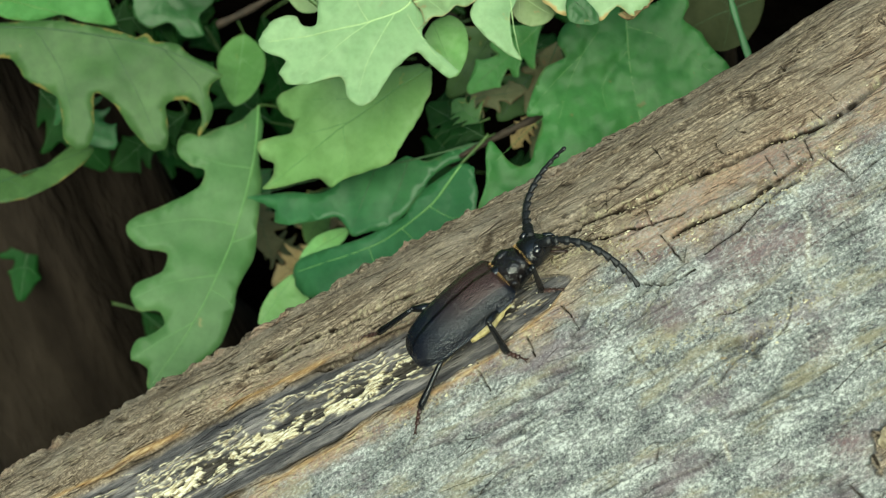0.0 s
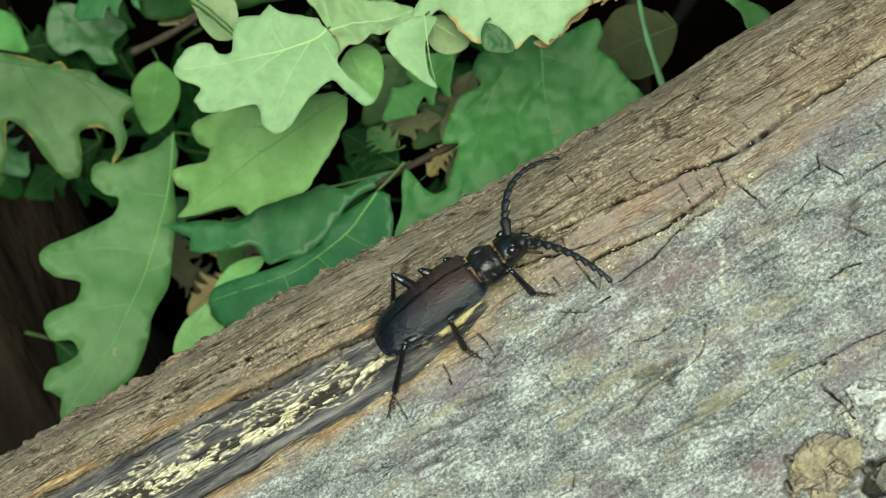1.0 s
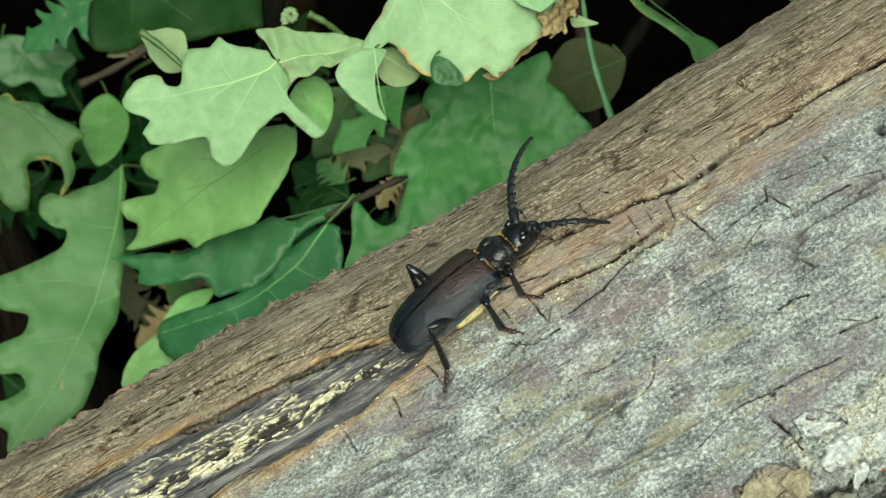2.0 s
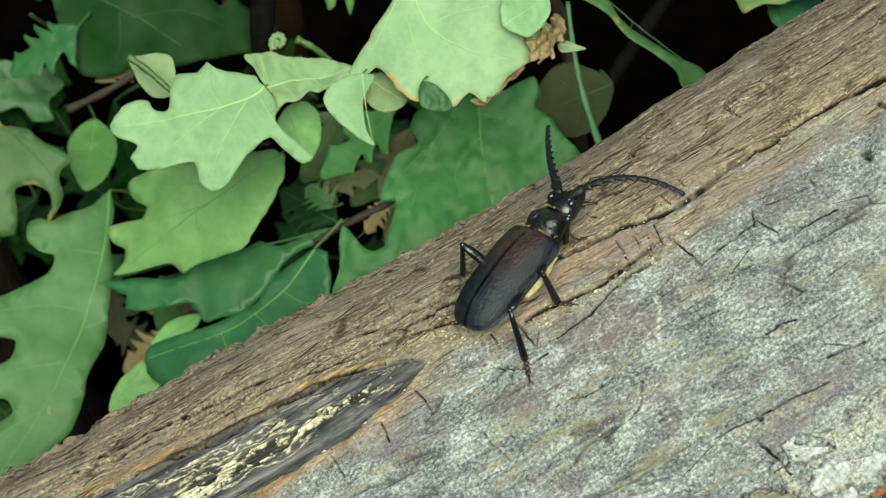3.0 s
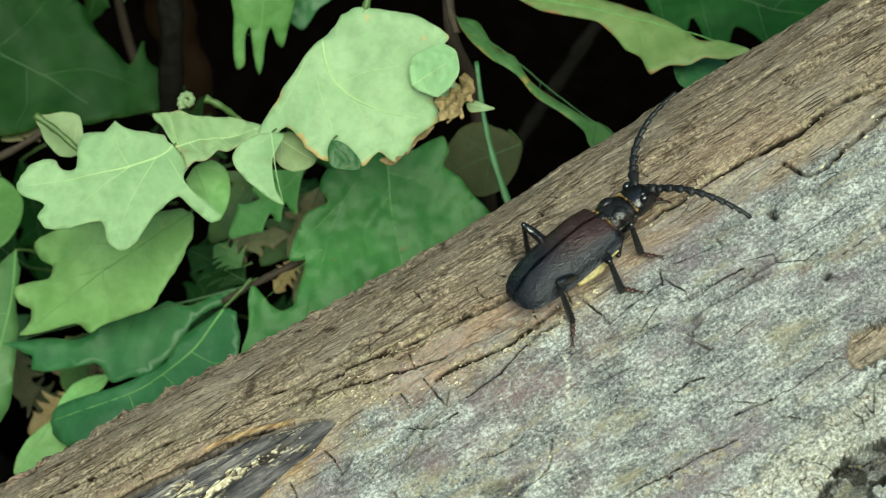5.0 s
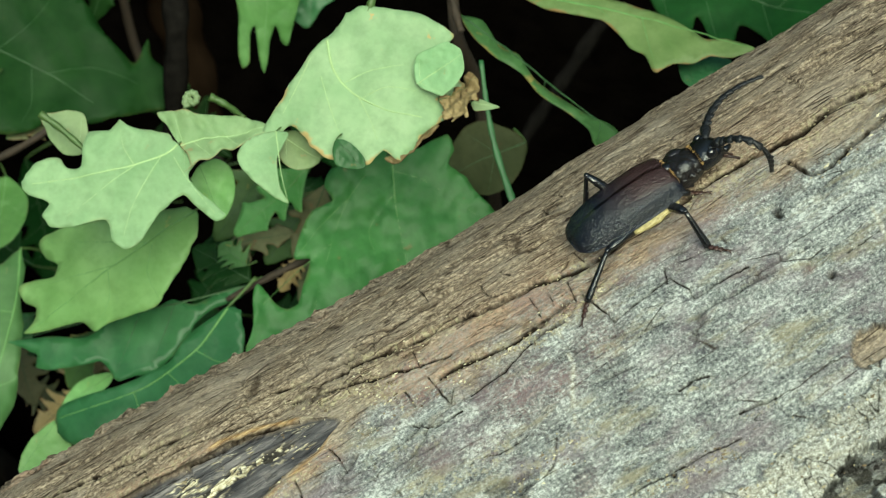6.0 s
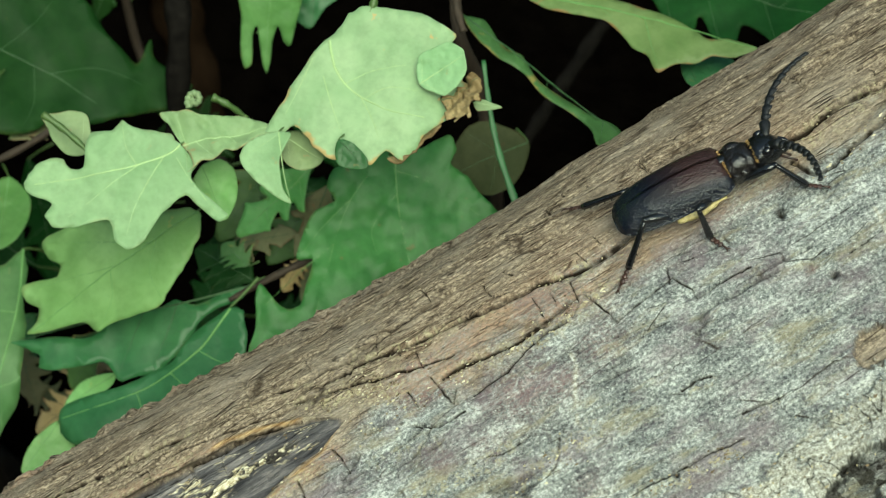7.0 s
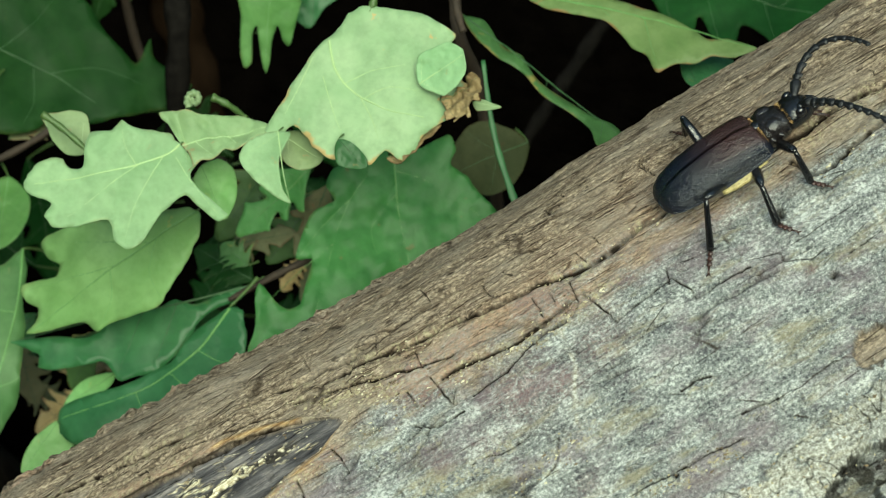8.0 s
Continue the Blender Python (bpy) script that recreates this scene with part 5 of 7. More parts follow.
oak_blade((-0.1483, 0.3565, 0.2297), (-0.1308, 0.3446, 0.2191), (0.00, -0.40, 0.95),
          [(0.479, 0.359), (0.801, 0.385), (0.814, 0.120)],
          [(0.206, -0.360), (0.474, -0.385), (0.610, -0.164), (0.850, -0.178)],
          LEAF_DEEP, "deep green oak leaf in half shade", bend=0, cup=0)
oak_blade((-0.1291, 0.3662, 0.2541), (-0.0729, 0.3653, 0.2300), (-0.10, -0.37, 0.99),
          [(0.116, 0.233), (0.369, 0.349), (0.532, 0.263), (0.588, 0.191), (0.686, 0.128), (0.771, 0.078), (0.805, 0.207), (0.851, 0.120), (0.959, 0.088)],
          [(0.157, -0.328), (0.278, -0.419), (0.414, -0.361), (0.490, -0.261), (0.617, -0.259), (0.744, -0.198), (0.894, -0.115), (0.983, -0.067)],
          LEAF_SHADED, "large dark green oak leaf in shade", bend=0, cup=0,
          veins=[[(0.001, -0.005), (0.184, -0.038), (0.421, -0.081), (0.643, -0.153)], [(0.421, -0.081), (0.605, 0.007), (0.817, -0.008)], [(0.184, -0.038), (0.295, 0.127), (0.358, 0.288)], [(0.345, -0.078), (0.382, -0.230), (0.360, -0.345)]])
oak_blade((-0.0456, 0.3739, 0.2712), (-0.0479, 0.3572, 0.2463), (0.00, -0.49, 0.89),
          [(0.174, 0.281), (0.556, 0.237), (0.730, 0.202), (0.705, 0.145), (0.569, 0.088), (0.703, 0.040), (0.896, 0.030)],
          [(0.171, -0.289), (0.516, -0.243), (0.847, -0.228), (0.965, -0.188), (0.909, -0.130), (0.657, -0.137), (0.594, -0.095), (0.852, -0.047)],
          LEAF_MID, "deep green oak leaf hanging from above", bend=0, cup=0)
oak_blade((-0.0347, 0.3826, 0.2615), (-0.0361, 0.3716, 0.2496), (0.00, -0.49, 0.89),
          [(0.145, 0.478), (0.474, 0.410), (0.678, 0.191)],
          [(0.398, -0.344), (0.774, -0.410), (0.986, -0.160)],
          LEAF_DEEP, "dark oak leaf hanging from above", bend=0, cup=0)
oak_blade((0.0178, 0.3514, 0.2809), (0.0741, 0.3251, 0.2860), (0.10, -0.26, 1.09),
          [(0.188, 0.051), (0.371, 0.076), (0.520, 0.062), (0.656, 0.044), (0.754, 0.010), (0.808, -0.011), (0.889, 0.017)],
          [(0.130, -0.045), (0.252, -0.047), (0.394, -0.042), (0.490, -0.095), (0.542, -0.131), (0.612, -0.150), (0.678, -0.215), (0.730, -0.156), (0.805, -0.130), (0.855, -0.080), (0.935, -0.060)],
          LEAF_WORN, "long oak leaf with browned edges", bend=0, cup=0,
          veins=[[(0.002, -0.005), (0.345, 0.020), (0.678, 0.016), (0.993, 0.001)], [(0.536, 0.019), (0.595, -0.074), (0.666, -0.182)], [(0.345, 0.020), (0.391, -0.004), (0.428, -0.038)]])
oak_blade((0.0582, 0.3314, 0.2776), (0.0618, 0.3227, 0.2752), (0.00, -0.34, 1.02),
          [(0.262, 0.727), (0.594, 1.112), (0.853, 0.605)],
          [(0.295, -0.212), (0.724, -0.256)],
          LEAF_DEEP, "small dark leaf at the log", bend=0, cup=0)
oak_blade((0.0044, 0.3424, 0.2809), (0.0423, 0.3088, 0.2727), (0.30, -0.34, 1.02),
          [(0.100, 0.044), (0.210, 0.010), (0.280, -0.005), (0.351, 0.021), (0.484, -0.034), (0.601, -0.038), (0.735, -0.022), (0.832, -0.006), (0.941, 0.022)],
          [(0.108, -0.056), (0.212, -0.075), (0.310, -0.080), (0.434, -0.058), (0.592, -0.102), (0.749, -0.081), (0.875, -0.091), (0.963, -0.155), (0.992, -0.090)],
          LEAF_OLIVE, "narrow curled green oak leaf edge on", bend=0, cup=0.4)
oak_blade((-0.0239, 0.2867, 0.2954), (-0.0176, 0.2810, 0.2924), (-0.30, -0.49, 0.89),
          [(0.223, 0.177), (0.584, 0.215), (0.883, 0.157)],
          [(0.136, -0.255), (0.434, -0.432), (0.756, -0.274)],
          LEAF_DEEP, "small deep green folded leaf", bend=0, cup=0)
oak_blade((-0.0130, 0.2856, 0.2903), (-0.0008, 0.2913, 0.2953), (-0.30, -0.41, 0.96),
          [(0.230, 0.002), (0.427, -0.019), (0.635, 0.091), (0.832, 0.071)],
          [(0.053, -0.129), (0.160, -0.236), (0.403, -0.209), (0.635, -0.093), (0.826, -0.087)],
          LEAF_CRISP, "brown torn leaf edge", bend=0.05, cup=0.4, crumple=0.6)
oak_blade((-0.0011, 0.2942, 0.3002), (0.0074, 0.2963, 0.3052), (-0.30, -0.41, 0.96),
          [(0.10, 0.12), (0.28, 0.02), (0.42, 0.14), (0.60, 0.02), (0.74, 0.18), (0.93, 0.20)],
          [(0.00, -0.25), (-0.04, -0.55), (0.16, -0.62), (0.20, -0.88), (0.42, -0.70), (0.50, -0.92), (0.66, -0.52), (0.86, -0.58), (0.95, -0.22)],
          LEAF_CRISP, "crumpled brown tattered leaf edge", bend=0.06, cup=0.5, crumple=0.7)
oak_blade((0.0062, 0.2945, 0.2992), (0.0125, 0.2923, 0.3000), (0.00, -0.49, 0.89),
          [(0.241, 0.159), (0.578, 0.093)],
          [(0.184, -0.252), (0.602, -0.164)],
          LEAF_PALE, "small pale green leaf tip", bend=0, cup=0)
oak_blade((-0.0959, 0.2668, 0.2152), (-0.1044, 0.2550, 0.2094), (0.00, -0.41, 0.96),
          [(0.049, 0.256), (0.246, 0.465), (0.663, 0.261)],
          [(0.301, -0.135), (0.673, -0.151)],
          LEAF_FRESH, "small pale green leaf behind the log", bend=0, cup=0)
oak_blade((-0.0842, 0.2837, 0.2120), (-0.0968, 0.2751, 0.2088), (0.00, -0.30, 1.00),
          [(0.173, 0.136), (0.573, 0.150)],
          [(0.274, -0.155), (0.619, -0.195)],
          LEAF_FRESH, "small yellow green leaf behind the log", bend=0, cup=0)
oak_leaf((-0.0492, 0.3040, 0.2240), (-0.0646, 0.3120, 0.2277), (0.10, -0.34, 1.02), 0.0085, LEAF_SHADED, "dark olive curled leaf in shade")
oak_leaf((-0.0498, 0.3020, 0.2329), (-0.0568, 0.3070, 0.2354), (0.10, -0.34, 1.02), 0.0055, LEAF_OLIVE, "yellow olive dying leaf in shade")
oak_leaf((-0.1857, 0.3450, 0.1976), (-0.1671, 0.3323, 0.1739), (0.00, -0.41, 0.96), 0.0121, LEAF_DEEP_SHADE, "dark green oak leaf in shade")
oak_leaf((-0.1430, 0.3451, 0.1847), (-0.1654, 0.3323, 0.1739), (0.00, -0.41, 0.96), 0.0097, LEAF_DEEP_SHADE, "dark green oak leaf in shade")
oak_leaf((-0.1637, 0.3519, 0.2164), (-0.1317, 0.3610, 0.2110), (0.00, -0.41, 0.96), 0.0110, LEAF_DEEP_SHADE, "dark green oak leaf in shade")
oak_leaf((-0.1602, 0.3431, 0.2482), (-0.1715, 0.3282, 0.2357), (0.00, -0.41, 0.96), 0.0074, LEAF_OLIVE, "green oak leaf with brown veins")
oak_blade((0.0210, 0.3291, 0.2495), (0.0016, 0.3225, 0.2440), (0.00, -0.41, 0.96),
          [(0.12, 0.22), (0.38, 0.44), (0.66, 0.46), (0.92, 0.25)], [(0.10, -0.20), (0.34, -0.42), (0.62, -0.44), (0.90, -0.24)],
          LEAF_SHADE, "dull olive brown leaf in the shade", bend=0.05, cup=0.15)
oak_leaf((0.0509, 0.3942, 0.2520), (0.1105, 0.3675, 0.2557), (0.00, -0.34, 1.02), 0.0230, LEAF_DEEP_SHADE, "large dark green leaf in shade behind the log")
oak_leaf((-0.0659, 0.3204, 0.2161), (-0.0472, 0.3227, 0.2180), (0.20, -0.34, 1.02), 0.0068, LEAF_DEEP_SHADE, "dark olive leaf in shade")
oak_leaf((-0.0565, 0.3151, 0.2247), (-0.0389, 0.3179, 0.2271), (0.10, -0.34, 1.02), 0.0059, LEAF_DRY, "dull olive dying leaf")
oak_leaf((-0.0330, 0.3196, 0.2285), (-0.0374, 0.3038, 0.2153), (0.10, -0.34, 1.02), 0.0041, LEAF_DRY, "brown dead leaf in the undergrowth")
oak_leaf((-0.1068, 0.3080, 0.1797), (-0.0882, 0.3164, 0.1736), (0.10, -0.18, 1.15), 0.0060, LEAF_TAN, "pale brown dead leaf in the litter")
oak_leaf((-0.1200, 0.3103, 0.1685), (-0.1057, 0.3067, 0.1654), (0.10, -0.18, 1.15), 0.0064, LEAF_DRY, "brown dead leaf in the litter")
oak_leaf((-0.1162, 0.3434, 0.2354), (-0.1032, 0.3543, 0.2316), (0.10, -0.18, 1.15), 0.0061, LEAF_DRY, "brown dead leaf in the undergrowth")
oak_leaf((-0.0682, 0.3077, 0.2055), (-0.0818, 0.2986, 0.1848), (0.10, -0.18, 1.15), 0.0091, LEAF_DEEP_SHADE, "dark green leaf in shade")
oak_leaf((-0.0336, 0.3514, 0.2422), (-0.0435, 0.3455, 0.2242), (0.10, -0.18, 1.15), 0.0076, LEAF_DEEP_SHADE, "dark green leaf in shade")
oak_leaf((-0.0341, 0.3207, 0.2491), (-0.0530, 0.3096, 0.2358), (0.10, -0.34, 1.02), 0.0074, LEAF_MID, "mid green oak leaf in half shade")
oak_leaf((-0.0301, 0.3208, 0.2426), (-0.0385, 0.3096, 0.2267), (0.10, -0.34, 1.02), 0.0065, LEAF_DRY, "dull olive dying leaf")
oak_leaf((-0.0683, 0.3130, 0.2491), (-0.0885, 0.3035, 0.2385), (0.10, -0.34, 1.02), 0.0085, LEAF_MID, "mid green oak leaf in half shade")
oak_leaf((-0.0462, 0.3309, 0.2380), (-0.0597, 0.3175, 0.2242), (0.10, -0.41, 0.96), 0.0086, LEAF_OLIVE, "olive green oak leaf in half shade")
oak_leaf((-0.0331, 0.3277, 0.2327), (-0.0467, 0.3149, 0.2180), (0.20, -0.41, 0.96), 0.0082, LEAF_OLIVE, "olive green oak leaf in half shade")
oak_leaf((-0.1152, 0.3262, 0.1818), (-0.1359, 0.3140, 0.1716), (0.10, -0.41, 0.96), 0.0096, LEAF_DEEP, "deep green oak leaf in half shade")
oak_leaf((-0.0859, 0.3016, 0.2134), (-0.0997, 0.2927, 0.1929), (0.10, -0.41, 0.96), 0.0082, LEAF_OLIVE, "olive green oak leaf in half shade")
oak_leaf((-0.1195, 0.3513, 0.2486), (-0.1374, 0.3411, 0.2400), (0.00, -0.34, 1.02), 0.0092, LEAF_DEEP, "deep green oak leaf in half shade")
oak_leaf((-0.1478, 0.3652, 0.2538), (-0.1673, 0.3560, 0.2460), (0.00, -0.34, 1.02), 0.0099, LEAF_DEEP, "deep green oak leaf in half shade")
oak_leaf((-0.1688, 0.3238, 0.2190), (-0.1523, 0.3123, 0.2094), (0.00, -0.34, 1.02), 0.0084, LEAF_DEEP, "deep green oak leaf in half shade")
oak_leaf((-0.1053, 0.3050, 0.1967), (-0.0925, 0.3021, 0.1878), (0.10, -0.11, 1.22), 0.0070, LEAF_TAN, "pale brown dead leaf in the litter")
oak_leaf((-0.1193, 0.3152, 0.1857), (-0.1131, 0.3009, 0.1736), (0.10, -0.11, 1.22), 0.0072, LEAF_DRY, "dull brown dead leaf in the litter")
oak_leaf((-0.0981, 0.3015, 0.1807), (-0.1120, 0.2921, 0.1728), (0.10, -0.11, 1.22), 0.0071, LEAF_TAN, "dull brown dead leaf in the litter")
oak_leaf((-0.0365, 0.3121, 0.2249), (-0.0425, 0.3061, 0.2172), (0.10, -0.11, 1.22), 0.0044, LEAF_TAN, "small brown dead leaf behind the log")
oak_leaf((-0.1550, 0.3558, 0.2128), (-0.1745, 0.3410, 0.2055), (0.33, -0.21, 1.13), 0.0071, LEAF_DEEP_SHADE, "dark green oak leaf in deep shade")
oak_leaf((-0.0777, 0.3530, 0.1993), (-0.1028, 0.3474, 0.2152), (-0.23, -0.15, 1.18), 0.0077, LEAF_DEEP_SHADE, "dark green oak leaf in deep shade")
oak_leaf((-0.0695, 0.3170, 0.1548), (-0.0614, 0.3405, 0.1679), (0.19, -0.18, 1.15), 0.0076, LEAF_DEEP_SHADE, "dark green oak leaf in deep shade")
oak_leaf((-0.0634, 0.3809, 0.1879), (-0.0910, 0.3895, 0.2120), (-0.02, -0.59, 0.81), 0.0101, LEAF_DEEP_SHADE, "dark green oak leaf in deep shade")
oak_leaf((-0.0579, 0.3401, 0.1117), (-0.0895, 0.3491, 0.1155), (0.31, -0.19, 1.15), 0.0088, LEAF_DEEP_SHADE, "dark green oak leaf in deep shade")
oak_leaf((-0.1162, 0.3385, 0.1884), (-0.1399, 0.3474, 0.2060), (0.25, -0.62, 0.79), 0.0085, LEAF_DEEP_SHADE, "dark green oak leaf in deep shade")
oak_leaf((-0.1944, 0.3381, 0.1557), (-0.1987, 0.3083, 0.1389), (0.40, -0.54, 0.85), 0.0094, LEAF_DEEP_SHADE, "dark green oak leaf in deep shade")
oak_leaf((-0.1344, 0.3641, 0.1895), (-0.1572, 0.3878, 0.1965), (-0.14, -0.34, 1.02), 0.0081, LEAF_DEEP_SHADE, "dark green oak leaf in deep shade")
oak_leaf((-0.0618, 0.3938, 0.1718), (-0.0337, 0.3881, 0.1609), (-0.21, -0.47, 0.92), 0.0083, LEAF_DEEP_SHADE, "dark green oak leaf in deep shade")
oak_leaf((-0.1843, 0.3722, 0.1399), (-0.1499, 0.3752, 0.1187), (0.19, -0.13, 1.20), 0.0110, LEAF_DEEP_SHADE, "dark green oak leaf in deep shade")
oak_leaf((-0.1971, 0.3605, 0.1808), (-0.1640, 0.3787, 0.1730), (0.10, -0.20, 1.13), 0.0107, LEAF_DEEP_SHADE, "dark green oak leaf in deep shade")
oak_leaf((-0.1535, 0.3663, 0.1887), (-0.1851, 0.3711, 0.1686), (-0.13, -0.64, 0.77), 0.0075, LEAF_DEEP_SHADE, "dark green oak leaf in deep shade")
oak_leaf((-0.1896, 0.3630, 0.1955), (-0.1777, 0.3748, 0.2264), (0.39, -0.42, 0.96), 0.0082, LEAF_DEEP_SHADE, "dark green oak leaf in deep shade")
oak_leaf((-0.1739, 0.3923, 0.1797), (-0.1430, 0.3753, 0.1837), (-0.37, -0.38, 0.99), 0.0078, LEAF_DEEP_SHADE, "dark green oak leaf in deep shade")
oak_leaf((-0.1695, 0.3235, 0.1118), (-0.1424, 0.3022, 0.0987), (0.39, -0.39, 0.98), 0.0098, LEAF_DEEP_SHADE, "dark green oak leaf in deep shade")
oak_leaf((-0.1584, 0.3431, 0.1832), (-0.1311, 0.3473, 0.1663), (0.26, -0.38, 0.99), 0.0087, LEAF_DEEP_SHADE, "dark green oak leaf in deep shade")
oak_leaf((-0.1899, 0.3537, 0.1938), (-0.1937, 0.3414, 0.1642), (-0.29, -0.62, 0.79), 0.0077, LEAF_DEEP_SHADE, "dark green oak leaf in deep shade")
oak_leaf((-0.0590, 0.3639, 0.1324), (-0.0247, 0.3693, 0.1290), (0.23, -0.24, 1.10), 0.0094, LEAF_DEEP_SHADE, "dark green oak leaf in deep shade")
oak_leaf((-0.1315, 0.4018, 0.1644), (-0.1243, 0.3799, 0.1238), (-0.13, -0.29, 1.06), 0.0120, LEAF_DEEP_SHADE, "dark green oak leaf in deep shade")
oak_leaf((-0.0778, 0.3458, 0.1430), (-0.0645, 0.3758, 0.1584), (-0.19, -0.15, 1.18), 0.0097, LEAF_DEEP_SHADE, "dark green oak leaf in deep shade")
oak_leaf((-0.0525, 0.3907, 0.1792), (-0.0089, 0.3843, 0.1976), (0.32, -0.57, 0.82), 0.0117, LEAF_DEEP_SHADE, "dark green oak leaf in deep shade")
oak_leaf((-0.0503, 0.3429, 0.1426), (-0.0236, 0.3363, 0.1335), (0.20, -0.15, 1.18), 0.0078, LEAF_DEEP_SHADE, "dark green oak leaf in deep shade")
oak_leaf((-0.1843, 0.4770, 0.2299), (-0.1565, 0.4740, 0.2475), (0.25, -0.22, 1.12), 0.0072, LEAF_DEEP_SHADE, "dark green oak leaf in deep shade")
oak_leaf((-0.0940, 0.4291, 0.2111), (-0.0717, 0.4396, 0.2287), (0.31, -0.23, 1.11), 0.0080, LEAF_DEEP_SHADE, "dark green oak leaf in deep shade")
oak_leaf((-0.1450, 0.4260, 0.2165), (-0.1190, 0.4223, 0.2141), (0.29, -0.32, 1.04), 0.0071, LEAF_DEEP_SHADE, "dark green oak leaf in deep shade")
oak_leaf((-0.1721, 0.4003, 0.2560), (-0.1729, 0.4361, 0.2684), (0.26, -0.60, 0.80), 0.0089, LEAF_DEEP_SHADE, "dark green oak leaf in deep shade")
oak_leaf((-0.1289, 0.4130, 0.2433), (-0.1219, 0.4347, 0.2623), (0.37, -0.59, 0.81), 0.0080, LEAF_DEEP_SHADE, "dark green oak leaf in deep shade")
oak_leaf((-0.1863, 0.4105, 0.2204), (-0.1647, 0.4390, 0.2256), (0.22, -0.61, 0.80), 0.0094, LEAF_DEEP_SHADE, "dark green oak leaf in deep shade")
oak_leaf((-0.0903, 0.4359, 0.2428), (-0.1055, 0.4154, 0.2101), (-0.27, -0.17, 1.16), 0.0110, LEAF_DEEP_SHADE, "dark green oak leaf in deep shade")
oak_leaf((-0.1813, 0.4463, 0.2391), (-0.2191, 0.4581, 0.2279), (0.17, -0.64, 0.77), 0.0087, LEAF_DEEP_SHADE, "dark green oak leaf in deep shade")
oak_leaf((-0.1628, 0.4182, 0.2215), (-0.1949, 0.4030, 0.2310), (-0.20, -0.19, 1.15), 0.0102, LEAF_DEEP_SHADE, "dark green oak leaf in deep shade")
oak_leaf((-0.1615, 0.4157, 0.1993), (-0.1248, 0.4215, 0.1985), (-0.15, -0.15, 1.18), 0.0102, LEAF_DEEP_SHADE, "dark green oak leaf in deep shade")
oak_leaf((-0.1495, 0.4127, 0.1853), (-0.1654, 0.3848, 0.1560), (-0.05, -0.57, 0.83), 0.0116, LEAF_DEEP_SHADE, "dark green oak leaf in deep shade")
oak_leaf((-0.0990, 0.4048, 0.2522), (-0.1096, 0.4103, 0.2755), (0.25, -0.55, 0.85), 0.0069, LEAF_DEEP_SHADE, "dark green oak leaf in deep shade")

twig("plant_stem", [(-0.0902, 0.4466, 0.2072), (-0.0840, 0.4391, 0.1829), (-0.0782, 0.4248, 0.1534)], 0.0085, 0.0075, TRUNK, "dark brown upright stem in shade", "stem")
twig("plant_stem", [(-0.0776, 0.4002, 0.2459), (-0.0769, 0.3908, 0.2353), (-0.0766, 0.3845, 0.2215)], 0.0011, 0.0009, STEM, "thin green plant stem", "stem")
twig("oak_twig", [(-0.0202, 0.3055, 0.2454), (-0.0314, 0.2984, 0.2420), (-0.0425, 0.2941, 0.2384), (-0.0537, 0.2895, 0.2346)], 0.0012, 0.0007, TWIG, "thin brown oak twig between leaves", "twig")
twig("dead_branch", [(0.0533, 0.4438, 0.1891), (0.0425, 0.4314, 0.1787), (0.0299, 0.4169, 0.1666), (0.0209, 0.4065, 0.1579)], 0.0026, 0.0022, TWIG_SHADED, "grey dead branch in the dark undergrowth", "branch")
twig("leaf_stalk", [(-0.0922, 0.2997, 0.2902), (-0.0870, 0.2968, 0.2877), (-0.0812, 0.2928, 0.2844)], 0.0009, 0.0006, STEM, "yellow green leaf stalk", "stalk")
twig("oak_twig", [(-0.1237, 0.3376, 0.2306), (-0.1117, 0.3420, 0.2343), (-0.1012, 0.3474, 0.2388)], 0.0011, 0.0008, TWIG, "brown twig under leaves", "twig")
twig("plant_stem", [(-0.0727, 0.3790, 0.2653), (-0.0709, 0.3652, 0.2538), (-0.0747, 0.3571, 0.2208)], 0.0036, 0.003, TWIG_SHADED, "dark upright plant stem", "stem")
twig("oak_twig", [(0.0022, 0.3401, 0.2979), (0.0024, 0.3339, 0.2927), (0.0042, 0.3287, 0.2884)], 0.0012, 0.0009, TWIG, "thin brown hanging twig", "twig")
twig("leaf_stalk", [(-0.0165, 0.3192, 0.3131), (-0.0161, 0.3163, 0.3106), (-0.0171, 0.3139, 0.3086)], 0.0011, 0.0008, STEM, "pale green leaf stalk", "stalk")
twig("grass_stem", [(0.0090, 0.3250, 0.2826), (0.0106, 0.3156, 0.2748), (0.0130, 0.3073, 0.2678), (0.0173, 0.2961, 0.2610)], 0.0005, 0.0009, LEAF_DEEP, "flat green grass stem", "grass")
twig("leaf_stalk", [(-0.0547, 0.3098, 0.2855), (-0.0507, 0.3082, 0.2843), (-0.0462, 0.3025, 0.2860)], 0.001, 0.0006, STEM, "pale green leaf stalk", "stalk")
twig("curled_tendril", [(-0.0586, 0.3008, 0.2911), (-0.0590, 0.3020, 0.2921), (-0.0584, 0.3031, 0.2930), (-0.0571, 0.3033, 0.2932), (-0.0564, 0.3024, 0.2924), (-0.0571, 0.3016, 0.2918), (-0.0579, 0.3019, 0.2921), (-0.0576, 0.3025, 0.2925)], 0.0009, 0.0007, LEAF_PALE, "small pale green curled leaf edge", "tendril")


# ---- the beetle ----
MM = 0.00090


def scaled_mesh(name, geometry, material):
    verts, faces = geometry
    return make_mesh(name, [Vector(v) * MM for v in verts], faces, material)


